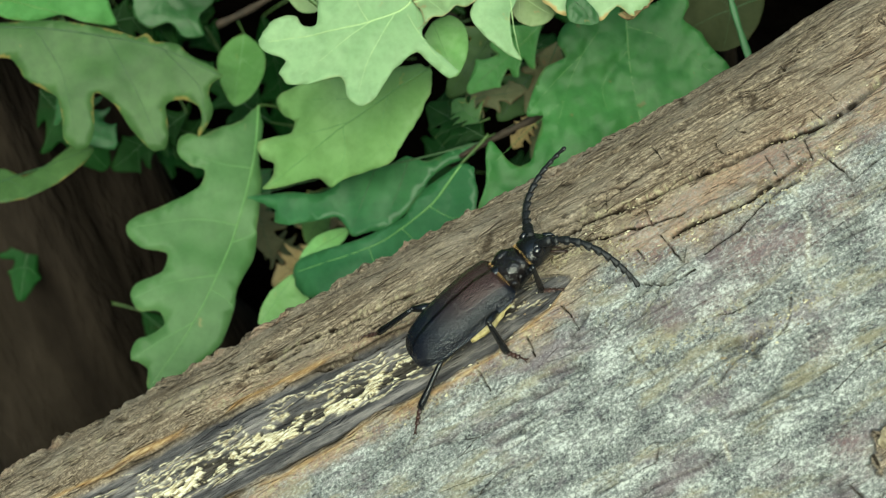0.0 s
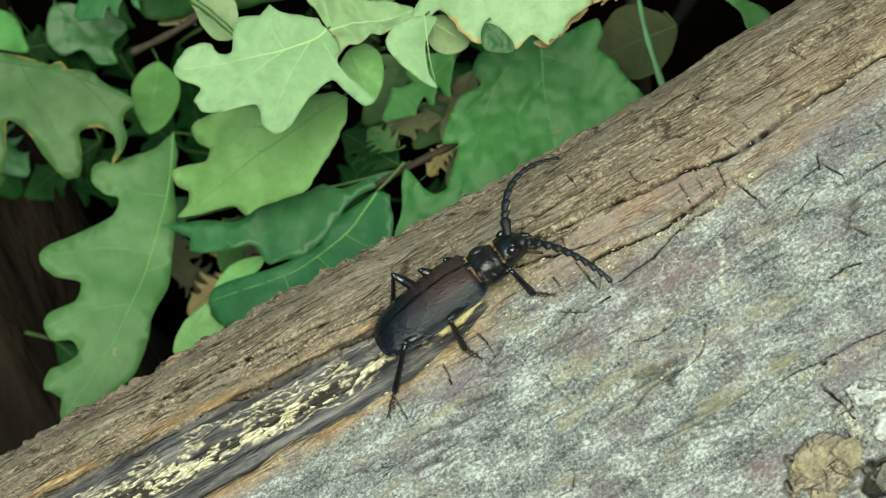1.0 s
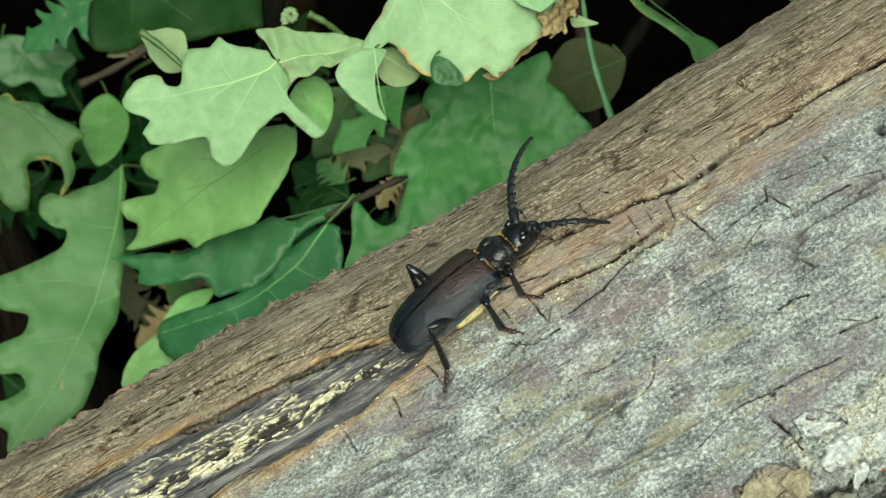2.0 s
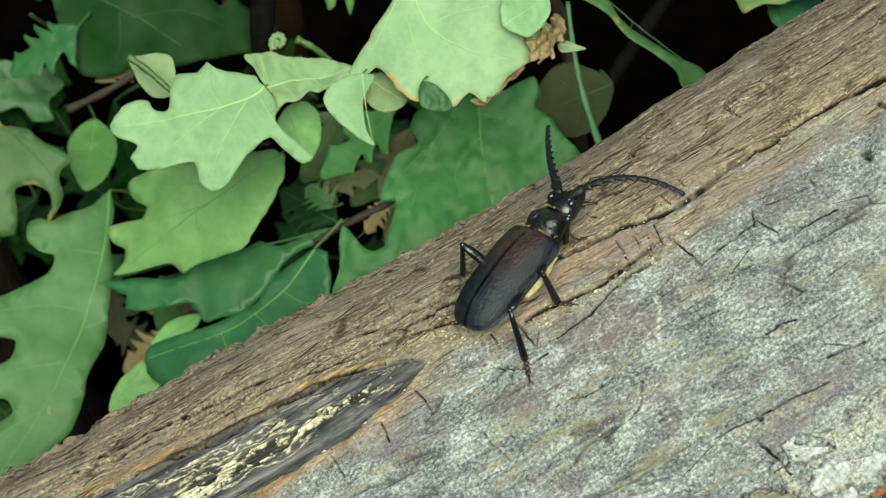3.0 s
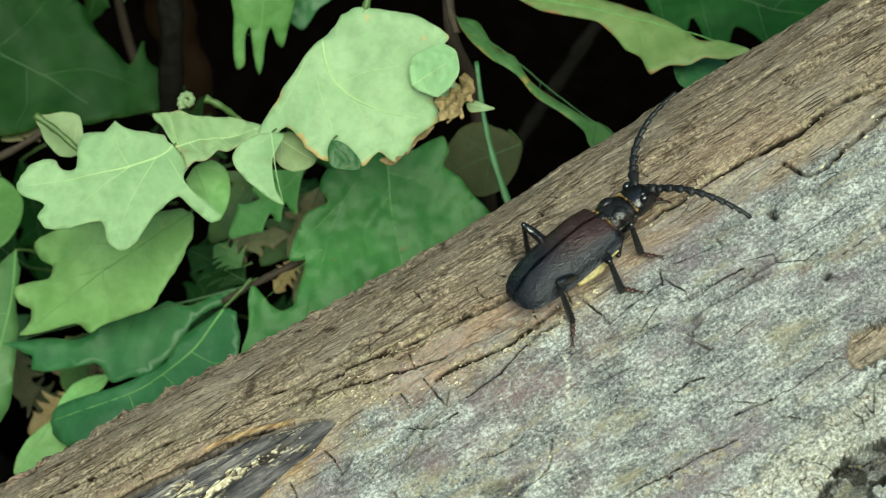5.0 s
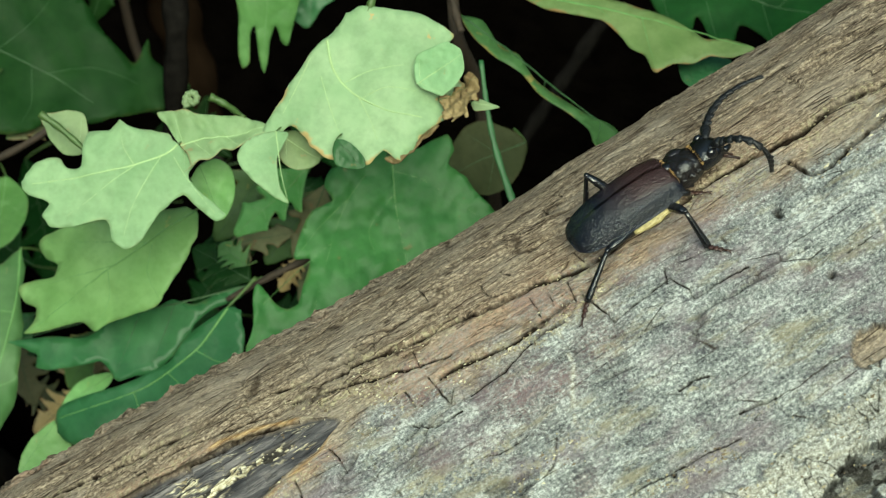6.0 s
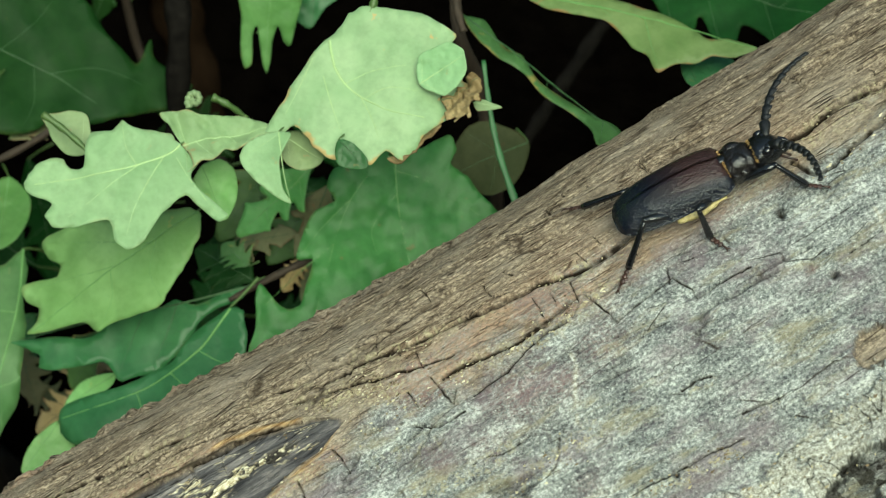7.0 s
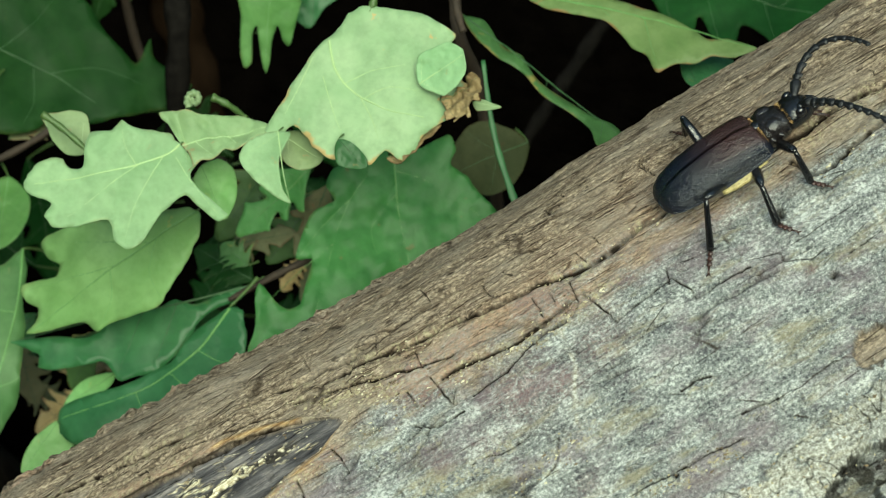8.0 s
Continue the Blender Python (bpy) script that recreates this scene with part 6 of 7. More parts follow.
def ball(cx, cy, cz, rx, ry, rz, n=14, m=10):
    rings = []
    for i in range(1, m):
        a = math.pi * i / m
        rings.append([(cx - rx * math.cos(a), cy + ry * math.sin(a) * math.cos(b), cz + rz * math.sin(a) * math.sin(b)) for b in (2 * math.pi * k / n for k in range(n))])
    return loft(rings)


def build_elytron(side, parent):
    nu, nv = 60, 26
    u, v = np.meshgrid(np.linspace(0, 1, nu), np.linspace(0, 1, nv), indexing="ij")
    w = np.interp(u, [0, 0.04, 0.12, 0.3, 0.55, 0.75, 0.88, 0.95, 0.985, 1], [5.7, 6.6, 6.9, 7.0, 6.9, 6.5, 5.8, 4.7, 3.4, 1.8])
    zt = np.interp(u, [0, 0.05, 0.2, 0.45, 0.7, 0.86, 0.95, 1], [8.8, 10.0, 10.8, 10.7, 10.0, 8.8, 7.4, 6.0])
    zm = np.interp(u, [0, 0.1, 0.5, 0.9, 1], [5.9, 5.4, 5.0, 5.0, 5.2])
    x = 12.0 - 26.4 * u - 0.5 * (1 - v) * (u < 0.02)
    a = v * math.pi / 2
    y = 0.06 + w * np.sin(a) ** 0.92
    z = zm + (zt - zm) * np.cos(a) ** 0.64
    wrinkle = 0.10 * (fractal(801 + side, x * 0.9, v * 12, 3) - 0.5)
    ribs = 0.05 * np.exp(-((v - 0.33) / 0.05) ** 2) + 0.04 * np.exp(-((v - 0.55) / 0.05) ** 2)
    lip = 0.28 * np.exp(-((1 - v) / 0.05) ** 2)
    grow = wrinkle + ribs * np.clip(4 * u * (1 - u), 0, 1)
    y = y + grow * np.sin(a) + lip
    z = z + grow * np.cos(a) - 0.04 * np.exp(-(v / 0.03) ** 2)
    outer = np.stack([x, side * y, z], -1).reshape(-1, 3)
    inner = np.stack([x, side * np.maximum(y - 0.5 * np.sin(a), 0.06), z - 0.5 * np.cos(a) - 0.15], -1).reshape(-1, 3)
    off = nu * nv
    faces = []
    for i in range(nu - 1):
        for j in range(nv - 1):
            p, q, r, s = i * nv + j, (i + 1) * nv + j, (i + 1) * nv + j + 1, i * nv + j + 1
            quad, back = (p, q, r, s), (off + s, off + r, off + q, off + p)
            faces += [quad, back] if side < 0 else [quad[::-1], back[::-1]]
        for j in (0, nv - 1):
            faces.append((i * nv + j, off + i * nv + j, off + (i + 1) * nv + j, (i + 1) * nv + j))
    for i in (0, nu - 1):
        for j in range(nv - 1):
            faces.append((i * nv + j, i * nv + j + 1, off + i * nv + j + 1, off + i * nv + j))
    me = make_mesh("wing_case", np.concatenate([outer, inner]) * MM, faces, SHELL)
    back = (1 - step(0.40, 0.74, v + 0.12 * u)) * (1 - step(0.22, 0.74, u))
    me.attributes.new("back", "FLOAT", "POINT").data.foreach_set("value", np.tile(back.ravel(), 2).astype(np.float32))
    part("wing_case", me, parent, "leathery black wing case, red brown on the back")


def arch(x, half, top, bottom, n=28, power=0.8):
    """A rounded cross section of the body at x."""
    mid, hi = (top + bottom) / 2, (top - bottom) / 2
    ring = []
    for k in range(n):
        a = 2 * math.pi * k / n
        c, s = math.cos(a), math.sin(a)
        ring.append((x, half * math.copysign(abs(c) ** power, c), mid + hi * math.copysign(abs(s) ** power, s)))
    return ring


def hair_band(x, half, top, bottom, seed, lean):
    """A fringe of short hairs that lie over the edge of a body ring."""
    rng = random.Random(seed)
    hairs = []
    for k in range(80):
        a = math.pi * rng.uniform(0.04, 0.96)
        c, s = math.cos(a), math.sin(a)
        y, z = half * math.copysign(abs(c) ** 0.8, c), (top + bottom) / 2 + (top - bottom) / 2 * s ** 0.8
        n = rng.uniform(0.4, 0.8)
        x0 = x + rng.uniform(-0.12, 0.12)
        hairs.append(tube([(x0, y, z), (x0 + lean * 0.5 * n, y + 0.10 * c + rng.uniform(-0.1, 0.1), z + 0.12 * s), (x0 + lean * n, y + 0.06 * c + rng.uniform(-0.2, 0.2), z + 0.10 * s)], [0.04, 0.032, 0.01], 4))
    return joined(*hairs)


def build_beetle():
    root = new("longhorn_beetle")
    tagged(root, "large black longhorn beetle with red brown back walking on the log", "beetle")
    for side in (1, -1):
        build_elytron(side, root)
    rings = [arch(x, w, t, b) for x, w, t, b in ((-14.2, 1.0, 5.6, 4.4), (-12.4, 2.6, 6.0, 3.4), (-9, 4.4, 6.6, 2.7), (-4, 5.4, 7.5, 2.2), (2, 5.7, 8.0, 2.0), (7, 5.6, 8.2, 2.1), (11, 5.0, 8.0, 2.4), (12.4, 4.2, 7.4, 3.0))]
    part("abdomen", scaled_mesh("abdomen", loft(rings), CHITIN), root, "dark brown abdomen and breast")
    for side in (1, -1):
        pts = [(-2.0 + 11.5 * k / 12, side * (7.0 - 0.12 * abs(k - 6) ** 1.2 * 0.5 + 0.12 * math.sin(2.3 * k)), 4.0 + 0.5 * k / 12) for k in range(13)]
        radii = [0.4 + 0.95 * math.sin(math.pi * min(1, (k + 1) / 11)) ** 0.7 if k < 11 else 0.4 for k in range(13)]
        part("flank_membrane", scaled_mesh("flank_membrane", tube(pts, radii, 10, 0.75), MEMBRANE), root, "pale yellow flank below the wing case")
    part("scutellum", scaled_mesh("scutellum", ball(11.4, 0, 9.0, 1.5, 1.3, 0.6), CHITIN), root)
    # neck shield with three blunt teeth a side
    rings = [arch(x, w, t, b, 36, 0.72) for x, w, t, b in ((11.7, 4.2, 8.6, 3.4), (12.1, 4.6, 9.3, 3.0), (13.2, 4.8, 9.6, 2.8), (14.6, 4.7, 9.6, 2.8), (16.0, 4.5, 9.4, 2.9), (17.2, 4.2, 9.1, 3.2), (18.0, 3.9, 8.7, 3.7))]
    pieces = [loft(rings)]
    for side in (1, -1):
        for x, out, r in ((13.0, 5.7, 0.7), (15.0, 5.8, 0.75), (16.8, 5.0, 0.6)):
            pieces.append(tube([(x, side * 4.6, 6.4), (x + 0.1, side * (out - 0.9), 6.5), (x + 0.4, side * out, 6.7)], [r * 1.3, r * 0.8, 0.12], 8))
    for side in (1, -1):
        pieces.append(ball(14.6, side * 2.5, 7.6, 2.6, 2.3, 2.25, 18, 12))
    part("neck_shield", scaled_mesh("neck_shield", ([(x, 0.9 * y, z) for p in (joined(*pieces),) for x, y, z in p[0]], joined(*pieces)[1]), CHITIN_DULL), root, "brownish black toothed neck shield")
    part("hair_fringe", scaled_mesh("hair_fringe", hair_band(12.0, 4.3, 9.2, 3.6, 3, -1), FRINGE), root, "golden hair fringe")
    part("hair_fringe", scaled_mesh("hair_fringe", hair_band(18.1, 3.7, 8.9, 3.9, 4, 1), FRINGE), root, "golden hair fringe")
    rings = [arch(x, w, t, b, 24, 0.85) for x, w, t, b in ((17.9, 3.5, 8.3, 4.0), (18.8, 3.9, 9.1, 3.6), (20.4, 3.9, 9.3, 3.6), (22.0, 3.7, 9.1, 3.7), (23.3, 3.2, 8.4, 4.0), (24.3, 2.4, 7.3, 4.4), (24.9, 1.5, 6.4, 5.0))]
    head = part("head", scaled_mesh("head", joined(loft(rings), ball(21.8, 2.0, 8.3, 1.1, 0.9, 0.8), ball(21.8, -2.0, 8.3, 1.1, 0.9, 0.8)), CHITIN), root, "small glossy black head")
    for side in (1, -1):
        part("eye", scaled_mesh("eye", ball(21.2, side * 3.1, 7.8, 1.35, 0.95, 1.35), EYE_MAT), head, "bulging black eye")
        part("jaw", scaled_mesh("jaw", tube([(23.3, side * 1.6, 5.9), (24.8, side * 1.8, 5.6), (25.9, side * 1.2, 5.3), (26.4, side * 0.3, 5.1)], [0.85, 0.75, 0.5, 0.12], 8), CHITIN), head)
        part("palp", scaled_mesh("palp", tube([(23.0, side * 1.9, 4.9), (24.4, side * 3.0, 4.4), (25.6, side * 3.6, 3.6), (26.2, side * 3.7, 2.9)], [0.28, 0.32, 0.3, 0.36], 6), CHITIN_RED), head)
        part("palp", scaled_mesh("palp", tube([(23.4, side * 0.9, 4.8), (24.8, side * 1.4, 4.0), (25.6, side * 1.7, 3.2)], [0.24, 0.26, 0.3], 6), CHITIN_RED), head)
    return root


FEELER_PIECES = (3.5, 1.7, 2.8, 2.6, 2.5, 2.4, 2.3, 2.2, 2.1, 1.9, 2.2)


def feeler_piece(k):
    """One saw-toothed link of a feeler, along +x."""
    n = FEELER_PIECES[k]
    if k == 0:
        return tube([(-0.6, 0, 0), (0.2, 0, 0), (n * 0.45, 0, 0), (n * 0.85, 0, 0), (n + 0.1, 0, 0)], [0.75, 0.85, 1.1, 1.3, 0.8], 12, 0.85)
    r = 1.25 - 0.062 * k
    return joined(tube([(-0.15, 0, 0), (0.2, 0, 0), (n * 0.55, -0.06, 0), (n * 0.86, -0.16, 0), (n + 0.1, -0.05, 0)], [r * 0.52, r * 0.62, r * 0.80, r * 0.95, r * 0.5], 10, 0.75),
                  tube([(n * 0.5, -0.4 * r, 0), (n * 0.8, -0.85 * r, 0), (n * 1.02, -1.15 * r, 0)], [0.5 * r, 0.42 * r, 0.06], 7, 0.6))


LEGS = {  # hip in the beetle's millimetres; thigh, shin and foot lengths
    "front": ((14.0, 2.8, 3.8), 8.4, 8.8, 5.0),
    "mid": ((7.0, 4.0, 3.6), 8.8, 9.4, 5.2),
    "hind": ((1.0, 4.4, 3.6), 10.8, 11.8, 6.0),
}
STANCE = {"front": (19.0, 11.5), "mid": (5.0, 15.0), "hind": (-9.0, 13.5)}


def leg_meshes(thigh, shin, foot):
    a = scaled_mesh("thigh", joined(tube([(-0.8, 0, 0), (0.6, 0, 0), (thigh * 0.4, 0, 0.1), (thigh * 0.75, 0, 0.1), (thigh, 0, 0)], [1.0, 0.95, 1.2, 1.1, 0.72], 10, 0.8), ball(thigh, 0, 0, 0.62, 0.62, 0.62, 10, 8)), CHITIN)
    spurs = [tube([(shin * q, s * 0.35, -0.3), (shin * q + 0.6, s * 0.75, -0.75)], [0.16, 0.03], 5) for q in (0.35, 0.5, 0.65, 0.8, 0.95) for s in (1, -1)]
    b = scaled_mesh("shin", joined(tube([(0, 0, 0), (shin * 0.15, 0, 0.05), (shin * 0.6, 0, 0), (shin * 0.9, 0, 0), (shin, 0, 0)], [0.5, 0.62, 0.76, 0.9, 0.75], 10, 0.8), *spurs), CHITIN)
    links = []
    for i in range(3):
        p, q = foot * 0.2 * i, foot * 0.2 * (i + 1)
        links.append(tube([(p, 0, 0), (p + 0.2, 0, 0), (q - 0.2, 0, -0.05), (q + 0.05, 0, 0)], [0.25, 0.42, 0.72, 0.4], 8, 0.45))
    links.append(tube([(foot * 0.6, 0, 0), (foot * 0.8, 0, 0.12), (foot * 0.92, 0, 0)], [0.2, 0.24, 0.3], 6))
    for s in (1, -1):
        links.append(tube([(foot * 0.9, s * 0.12, 0), (foot * 0.97, s * 0.42, -0.02), (foot, s * 0.62, -0.22)], [0.17, 0.13, 0.04], 5))
    c = scaled_mesh("foot", joined(*links), CHITIN_RED)
    return a, b, c


beetle = build_beetle()
FEELER_OBJECTS, LEG_OBJECTS = {}, {}
for SIDE_NAME in ("left", "right"):
    chain = []
    for K in range(len(FEELER_PIECES)):
        piece_mesh = scaled_mesh("feeler", feeler_piece(K), FEELER_MAT)
        chain.append(part("antenna" if K == 0 else "flagellum", piece_mesh, beetle if K == 0 else chain[0], "black saw-toothed antenna" if K == 0 else ""))
    FEELER_OBJECTS[SIDE_NAME] = chain
    for LEG_NAME, (hip, thigh_len, shin_len, foot_len) in LEGS.items():
        thigh_mesh, shin_mesh, foot_mesh = leg_meshes(thigh_len, shin_len, foot_len)
        upper = part("leg", thigh_mesh, beetle, "glossy black " + LEG_NAME.replace("mid", "middle") + " leg")
        LEG_OBJECTS[LEG_NAME + "_" + SIDE_NAME] = (upper, part("shin", shin_mesh, upper), part("foot", foot_mesh, upper, "dark red brown clawed foot"))


# ---- what moves ----
BEETLE = [  # seconds, along the log, round it, heading, pitch, lean over the log's edge
    (0, -0.0564, 0.0494, 12.1, 0.7, 7.0),
    (0.5, -0.0504, 0.0498, 3.4, -1.4, 7.0),
    (1, -0.0439, 0.0489, 6.1, 0.1, 8.4),
    (1.5, -0.0353, 0.0504, 4.4, -1.1, 8.2),
    (1.7, -0.0345, 0.0496, 7.4, -0.4, 7.7),
    (2.8, -0.0161, 0.0475, 24.8, -1.7, 8.7),
    (3, -0.0125, 0.0479, 27.1, -3.7, 7.4),
    (3.5, -0.0030, 0.0467, 6.6, 3.2, 10.1),
    (4, 0.0018, 0.0477, -0.3, 1.0, 9.0),
    (4.5, 0.0086, 0.0503, 5.6, -0.2, 7.7),
    (4.7, 0.0151, 0.0512, 14.3, -5.3, 8.2),
    (5.8, 0.0310, 0.0478, 6.6, -0.0, 7.2),
    (6, 0.0344, 0.0469, 2.8, -0.3, 8.4),
    (6.5, 0.0419, 0.0486, -7.6, 3.3, 8.1),
    (7, 0.0432, 0.0500, -8.7, 1.4, 10.5),
    (7.5, 0.0439, 0.0497, -5.8, 2.0, 10.5),
    (8, 0.0528, 0.0489, 0.8, 2.8, 7.1),
]
FEET = {  # seconds, along the log, round it
    "hind_right": [(0, -0.0755, 0.0642), (0.5, -0.0705, 0.0605), (1, -0.0616, 0.0619), (1.5, -0.0497, 0.0639), (1.7, -0.0495, 0.0632), (3, -0.0186, 0.0672), (3.5, -0.0195, 0.0599), (4, -0.0180, 0.0602), (5.8, 0.0128, 0.0627), (6, 0.0148, 0.0612), (6.5, 0.0215, 0.0608), (7, 0.0238, 0.0586), (7.5, 0.0238, 0.0586), (8, 0.0400, 0.0656)],
    "mid_right": [(0, -0.0495, 0.0625), (0.5, -0.0435, 0.0644), (1.5, -0.0277, 0.0642), (1.7, -0.0278, 0.0640), (2.8, -0.0114, 0.0620), (3.5, 0.0036, 0.0591), (4, 0.0044, 0.0582), (4.5, 0.0153, 0.0682), (4.7, 0.0152, 0.0682), (5.8, 0.0468, 0.0638), (6, 0.0464, 0.0640), (6.5, 0.0463, 0.0635), (7, 0.0458, 0.0631), (8, 0.0587, 0.0678)],
    "front_right": [(0, -0.0370, 0.0529), (0.5, -0.0361, 0.0536), (1, -0.0220, 0.0574), (1.5, -0.0227, 0.0577), (2.8, 0.0054, 0.0455), (3, 0.0047, 0.0453), (3.5, 0.0241, 0.0548), (4, 0.0225, 0.0528), (4.5, 0.0339, 0.0631), (4.7, 0.0338, 0.0630), (5.8, 0.0528, 0.0526), (6, 0.0500, 0.0504), (6.5, 0.0685, 0.0622), (7, 0.0685, 0.0629), (7.5, 0.0685, 0.0629), (8, 0.0690, 0.0633)],
    "hind_left": [(0, -0.0785, 0.0364), (0.5, -0.0725, 0.0333), (1.5, -0.0543, 0.0326), (1.7, -0.0538, 0.0338), (2.8, -0.0315, 0.0213), (3, -0.0239, 0.0345), (3.5, -0.0238, 0.0381), (4, -0.0131, 0.0305), (4.5, -0.0138, 0.0330), (4.7, -0.0045, 0.0323), (6.5, 0.0207, 0.0298), (7, 0.0227, 0.0312), (7.5, 0.0227, 0.0312), (8, 0.0514, 0.0280)],
    "mid_left": [],
    "front_left": [],
}
FEELERS = {  # seconds, then the middle and the tip in the beetle's own millimetres
    "left": [(0, 28.1, 12.9, 7.9, 41.3, 13.9, 10.4), (0.5, 33.1, 7.4, 11.6, 39.9, -3.0, 11.6), (1, 29.5, 11.7, 11.1, 40.7, 14.5, 6.4), (1.5, 32.1, 9.6, 7.3, 42.6, 3.5, 2.0), (1.7, 28.6, 12.6, 9.3, 38.7, 19.1, 6.4), (2.8, 29.3, 12.0, 10.6, 37.5, 21.2, 11.8), (3, 29.8, 11.7, 7.5, 38.3, 20.6, 6.0), (3.5, 31.0, 10.7, 7.3, 41.8, 5.3, 2.7), (4, 29.0, 12.4, 9.1, 38.1, 20.5, 7.0), (4.5, 29.5, 11.1, 12.8, 42.2, 12.4, 17.8), (4.7, 31.1, 10.6, 10.4, 42.9, 11.3, 14.1), (5.8, 31.0, 10.7, 9.6, 43.4, 10.2, 10.4), (6, 30.5, 11.2, 7.1, 42.2, 13.9, 4.0), (6.5, 28.0, 12.9, 8.3, 36.3, 21.7, 5.5), (7, 28.3, 12.7, 9.6, 38.3, 20.0, 8.4), (7.5, 30.2, 11.1, 11.1, 42.2, 7.3, 9.0), (8, 32.5, 8.7, 11.1, 39.5, -1.5, 11.8)],
    "right": [(0, 30.4, -11.2, 7.0, 32.7, -22.1, -3.0), (0.5, 29.0, -12.3, 9.2, 30.3, -21.5, 0.7), (1, 29.5, -12.0, 9.0, 33.8, -22.2, 3.5), (1.5, 27.3, -12.4, 12.7, 27.4, -8.9, 0.8), (1.7, 26.1, -12.2, 14.2, 32.0, -5.0, 6.0), (2.8, 34.2, -8.5, 7.4, 40.0, -19.0, -0.1), (3, 31.6, -10.2, 8.0, 36.5, -21.0, 0.7), (3.5, 27.8, -12.3, 12.4, 29.4, -24.6, 13.6), (4, 25.7, -13.0, 12.7, 21.8, -8.3, 2.0), (4.5, 28.9, -12.4, 7.3, 31.9, -22.9, -1.5), (4.7, 27.5, -12.8, 11.4, 34.1, -23.1, 5.4), (5.8, 28.7, -12.5, 9.1, 29.9, -21.7, 0.6), (6, 27.5, -11.9, 13.6, 28.3, -8.2, 1.8), (6.5, 30.7, -10.5, 11.9, 31.6, -22.7, 13.4), (7, 27.1, -12.5, 12.8, 26.9, -24.7, 14.9), (7.5, 27.0, -11.9, 14.2, 34.6, -4.5, 7.7), (8, 27.5, -12.5, 12.5, 32.4, -23.7, 10.8)],
}


def beetle_pose(s, l, heading, pitch, lean):
    n = log_normal(l)
    ahead = (LOG.to_3x3() @ Vector((1, 0, 0))).normalized()
    side = n.cross(ahead)
    x = ahead * math.cos(radians(heading)) + side * math.sin(radians(heading))
    y = n.cross(x)
    x = x * math.cos(radians(pitch)) + n * math.sin(radians(pitch))
    m = Matrix((x, y, x.cross(y))).transposed().to_4x4() @ pose(0, 0, 0, -lean)
    m.translation = log_point(s, l)
    return m


def on_log(p, h=0.0):
    """The place of the bark nearest to p."""
    q = LOG.inverted() @ p
    k = int(np.argmin((ARC_Y - q.y) ** 2 + (ARC_Z - q.z) ** 2))
    return log_point(q.x, float(ARC[k]), h)


def aim(at, to, up):
    """A pose at a place whose x axis points along to, its z axis near up."""
    x = to.normalized()
    z = (up - x * up.dot(x)).normalized()
    m = Matrix((x, z.cross(x), z)).transposed().to_4x4()
    m.translation = at
    return m


def blend(table, t):
    for a, b in zip(table, table[1:]):
        if a[0] <= t <= b[0]:
            k = (t - a[0]) / (b[0] - a[0])
            return [p + k * (q - p) for p, q in zip(a[1:], b[1:])]
    return list(table[-1][1:] if t > table[-1][0] else table[0][1:])


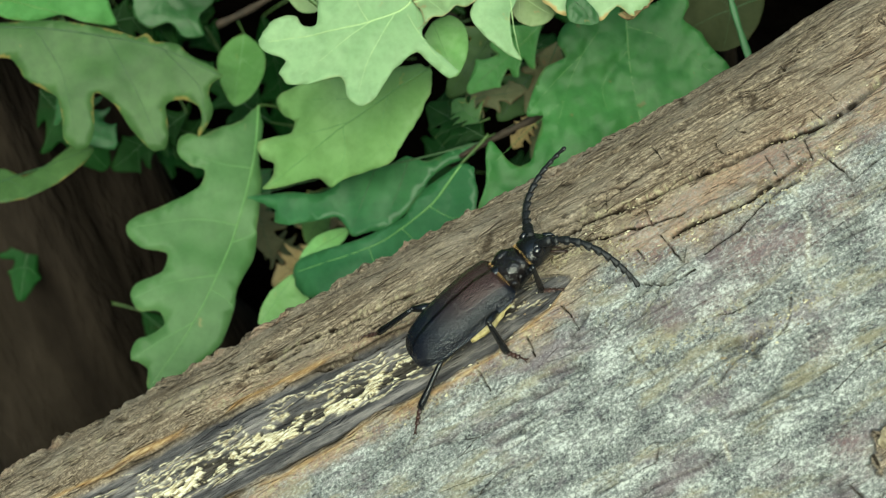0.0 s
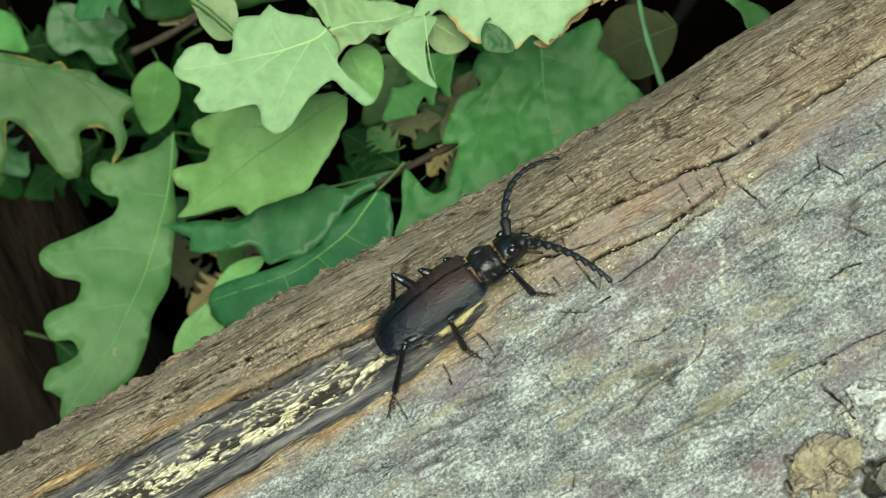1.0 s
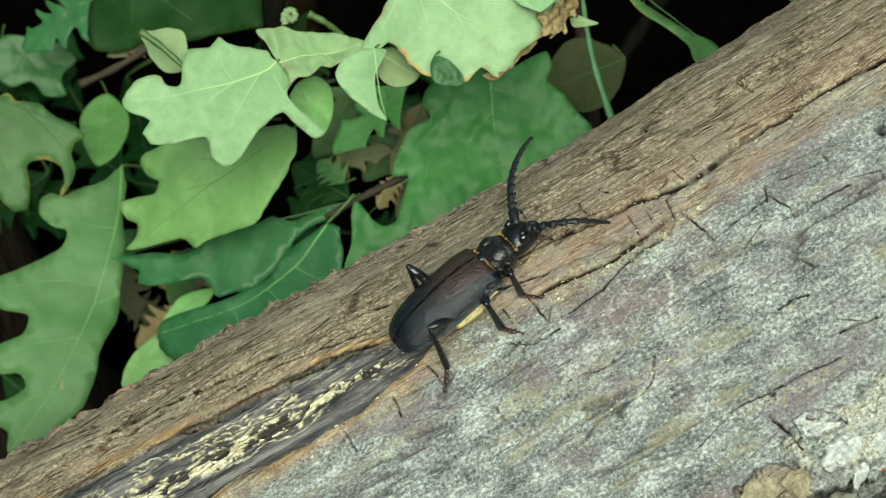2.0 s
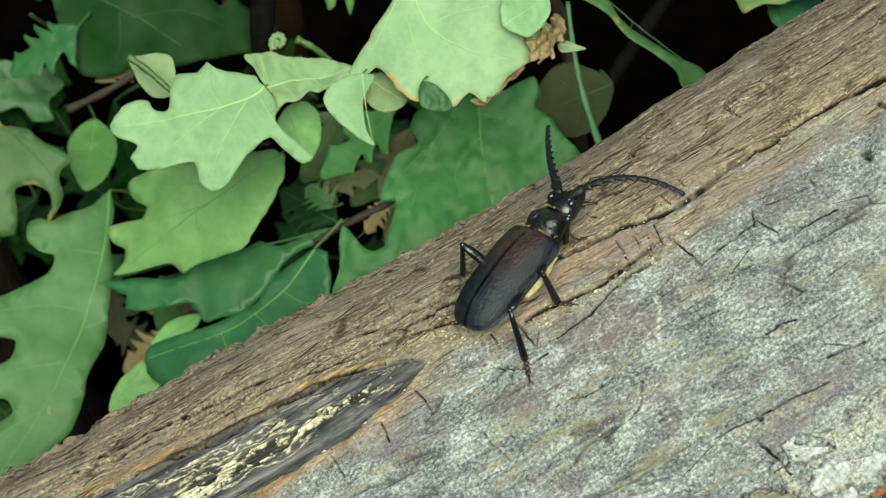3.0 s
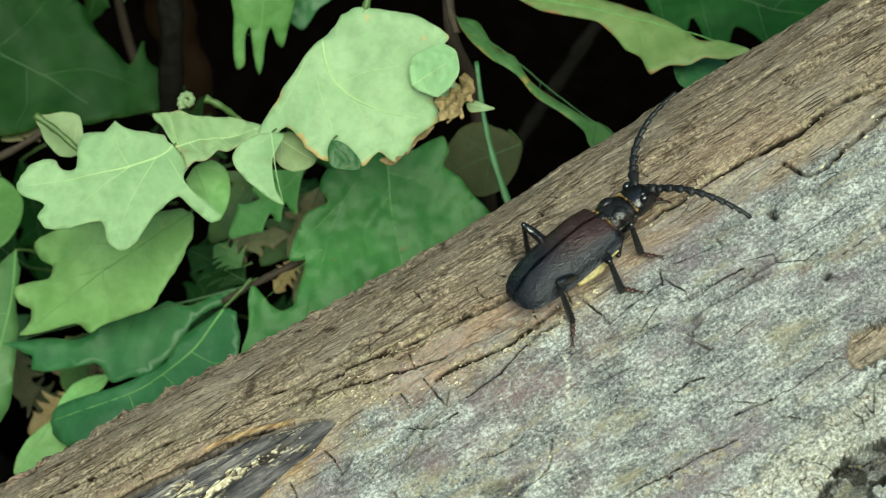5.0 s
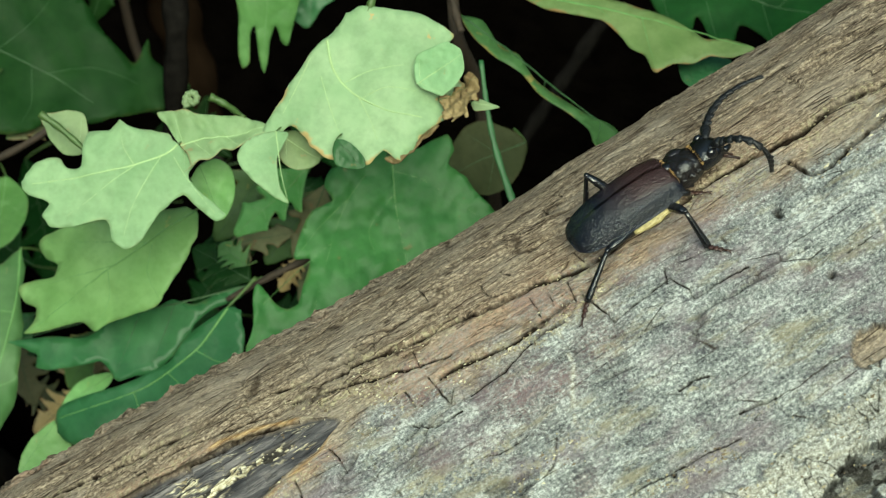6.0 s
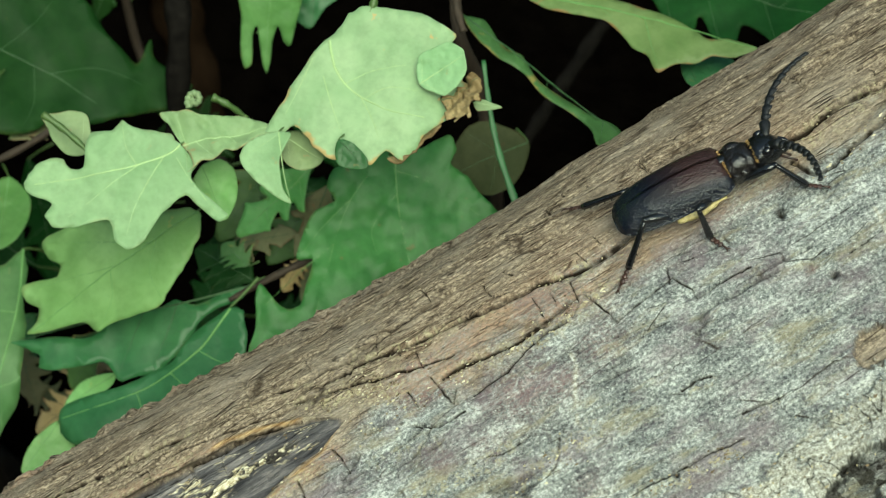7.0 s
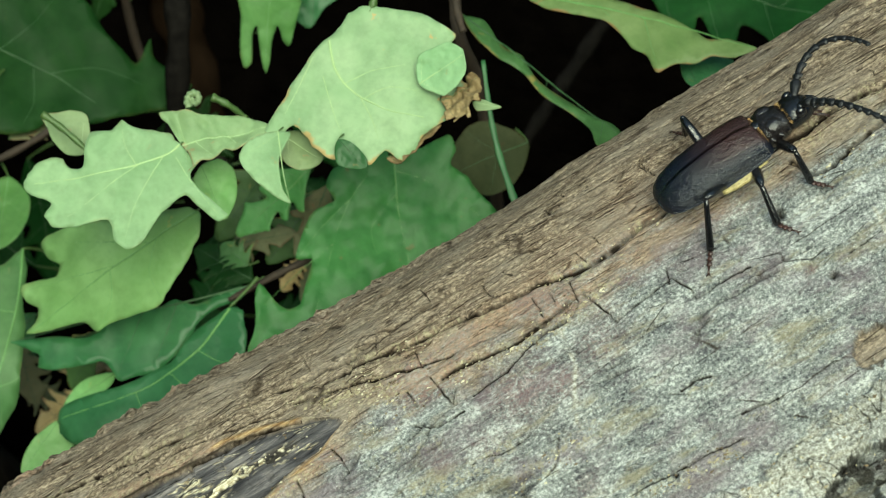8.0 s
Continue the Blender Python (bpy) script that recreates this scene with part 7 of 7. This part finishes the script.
def leg_poses(name, body, foot_world):
    """Thigh, shin and foot in the beetle's space for a foot planted at a place in the world."""
    kind, side = name.split("_")
    hip, thigh, shin, foot = LEGS[kind]
    sign = 1 if side == "left" else -1
    hip = Vector((hip[0], sign * hip[1], hip[2])) * MM
    claw = body.inverted() @ foot_world
    out = claw - hip
    out.z = 0
    out.normalize()
    along = Vector((-0.75 if kind == "hind" else 0.75, sign * 0.4, 0)) if kind != "hind" else Vector((-0.5, sign * 0.8, 0))
    toe = (out * 0.7 + along).normalized()
    ankle = claw - toe * (foot * 0.9 * MM) + Vector((0, 0, 1.5 * MM))
    a, b = thigh * MM, shin * MM
    d = ankle - hip
    dist = min(max(d.length, abs(a - b) * 1.05), (a + b) * 0.985)
    d.normalize()
    bend = math.acos(max(-1, min(1, (a * a + dist * dist - b * b) / (2 * a * dist))))
    pole = Vector((0, 0, 1)) + out * 0.15 if side == "right" or kind == "hind" else Vector((-1, 0, 0.1))
    pole = (pole - d * pole.dot(d)).normalized()
    knee = hip + a * (d * math.cos(bend) + pole * math.sin(bend))
    ankle = hip + d * dist
    up = Vector((0, 0, 1))
    upper = aim(hip, knee - hip, up)
    return upper, upper.inverted() @ aim(knee, ankle - knee, pole), upper.inverted() @ aim(ankle, claw - ankle, up)


def feeler_poses(side, middle, tip):
    sign = 1 if side == "left" else -1
    base, middle, tip = Vector((22.5, sign * 1.8, 8.5)), Vector(middle), Vector(tip)
    control = 2 * middle - (base + tip) / 2
    at, poses = base.copy(), []
    total, gone = sum(FEELER_PIECES), 0.0
    for n in FEELER_PIECES:
        q = min(1.0, (gone + 0.5 * n) / total)
        gone += n
        d = ((1 - q) * (control - base) + q * (tip - control)).normalized()
        poses.append(aim(at * MM, d, Vector((0, 0.1 * sign, 1))))
        at = at + d * n
    return [poses[0]] + [poses[0].inverted() @ p for p in poses[1:]]


def motions():
    times = sorted([row[0] for row in BEETLE] + [2.05, 2.4, 5.05, 5.4])
    body = {t: beetle_pose(*blend(BEETLE, t)) for t in times}
    walk(beetle, [(t, body[t]) for t in times])
    for name, (upper, shin, foot) in LEG_OBJECTS.items():
        kind, side = name.split("_")
        sign = 1 if side == "left" else -1
        phase = {"front": 0.0, "mid": 0.5, "hind": 0.0}[kind] + (0.5 if side == "left" else 0.0)
        planted = {row[0]: log_point(row[1], row[2], 0.0007) for row in FEET[name]}
        rows = []
        for t in times:
            swing = math.sin(2 * math.pi * (1.35 * t + phase))
            lift = max(0.0, math.cos(2 * math.pi * (1.35 * t + phase))) * 0.0012
            rest = on_log(body[t] @ (Vector((STANCE[kind][0] + 3.0 * swing, (sign if side == "right" or kind == "hind" else 0.25) * STANCE[kind][1], 0)) * MM), lift)
            rows.append((t, *leg_poses(name, body[t], planted.get(t, rest))))
        walk(upper, [(r[0], r[1]) for r in rows])
        walk(shin, [(r[0], r[2]) for r in rows])
        walk(foot, [(r[0], r[3]) for r in rows])
    for side, chain in FEELER_OBJECTS.items():
        rows = []
        for t in times:
            v = blend(FEELERS[side], t)
            rows.append((t, feeler_poses(side, v[:3], v[3:])))
        for k, ob in enumerate(chain):
            walk(ob, [(t, poses[k]) for t, poses in rows])


motions()
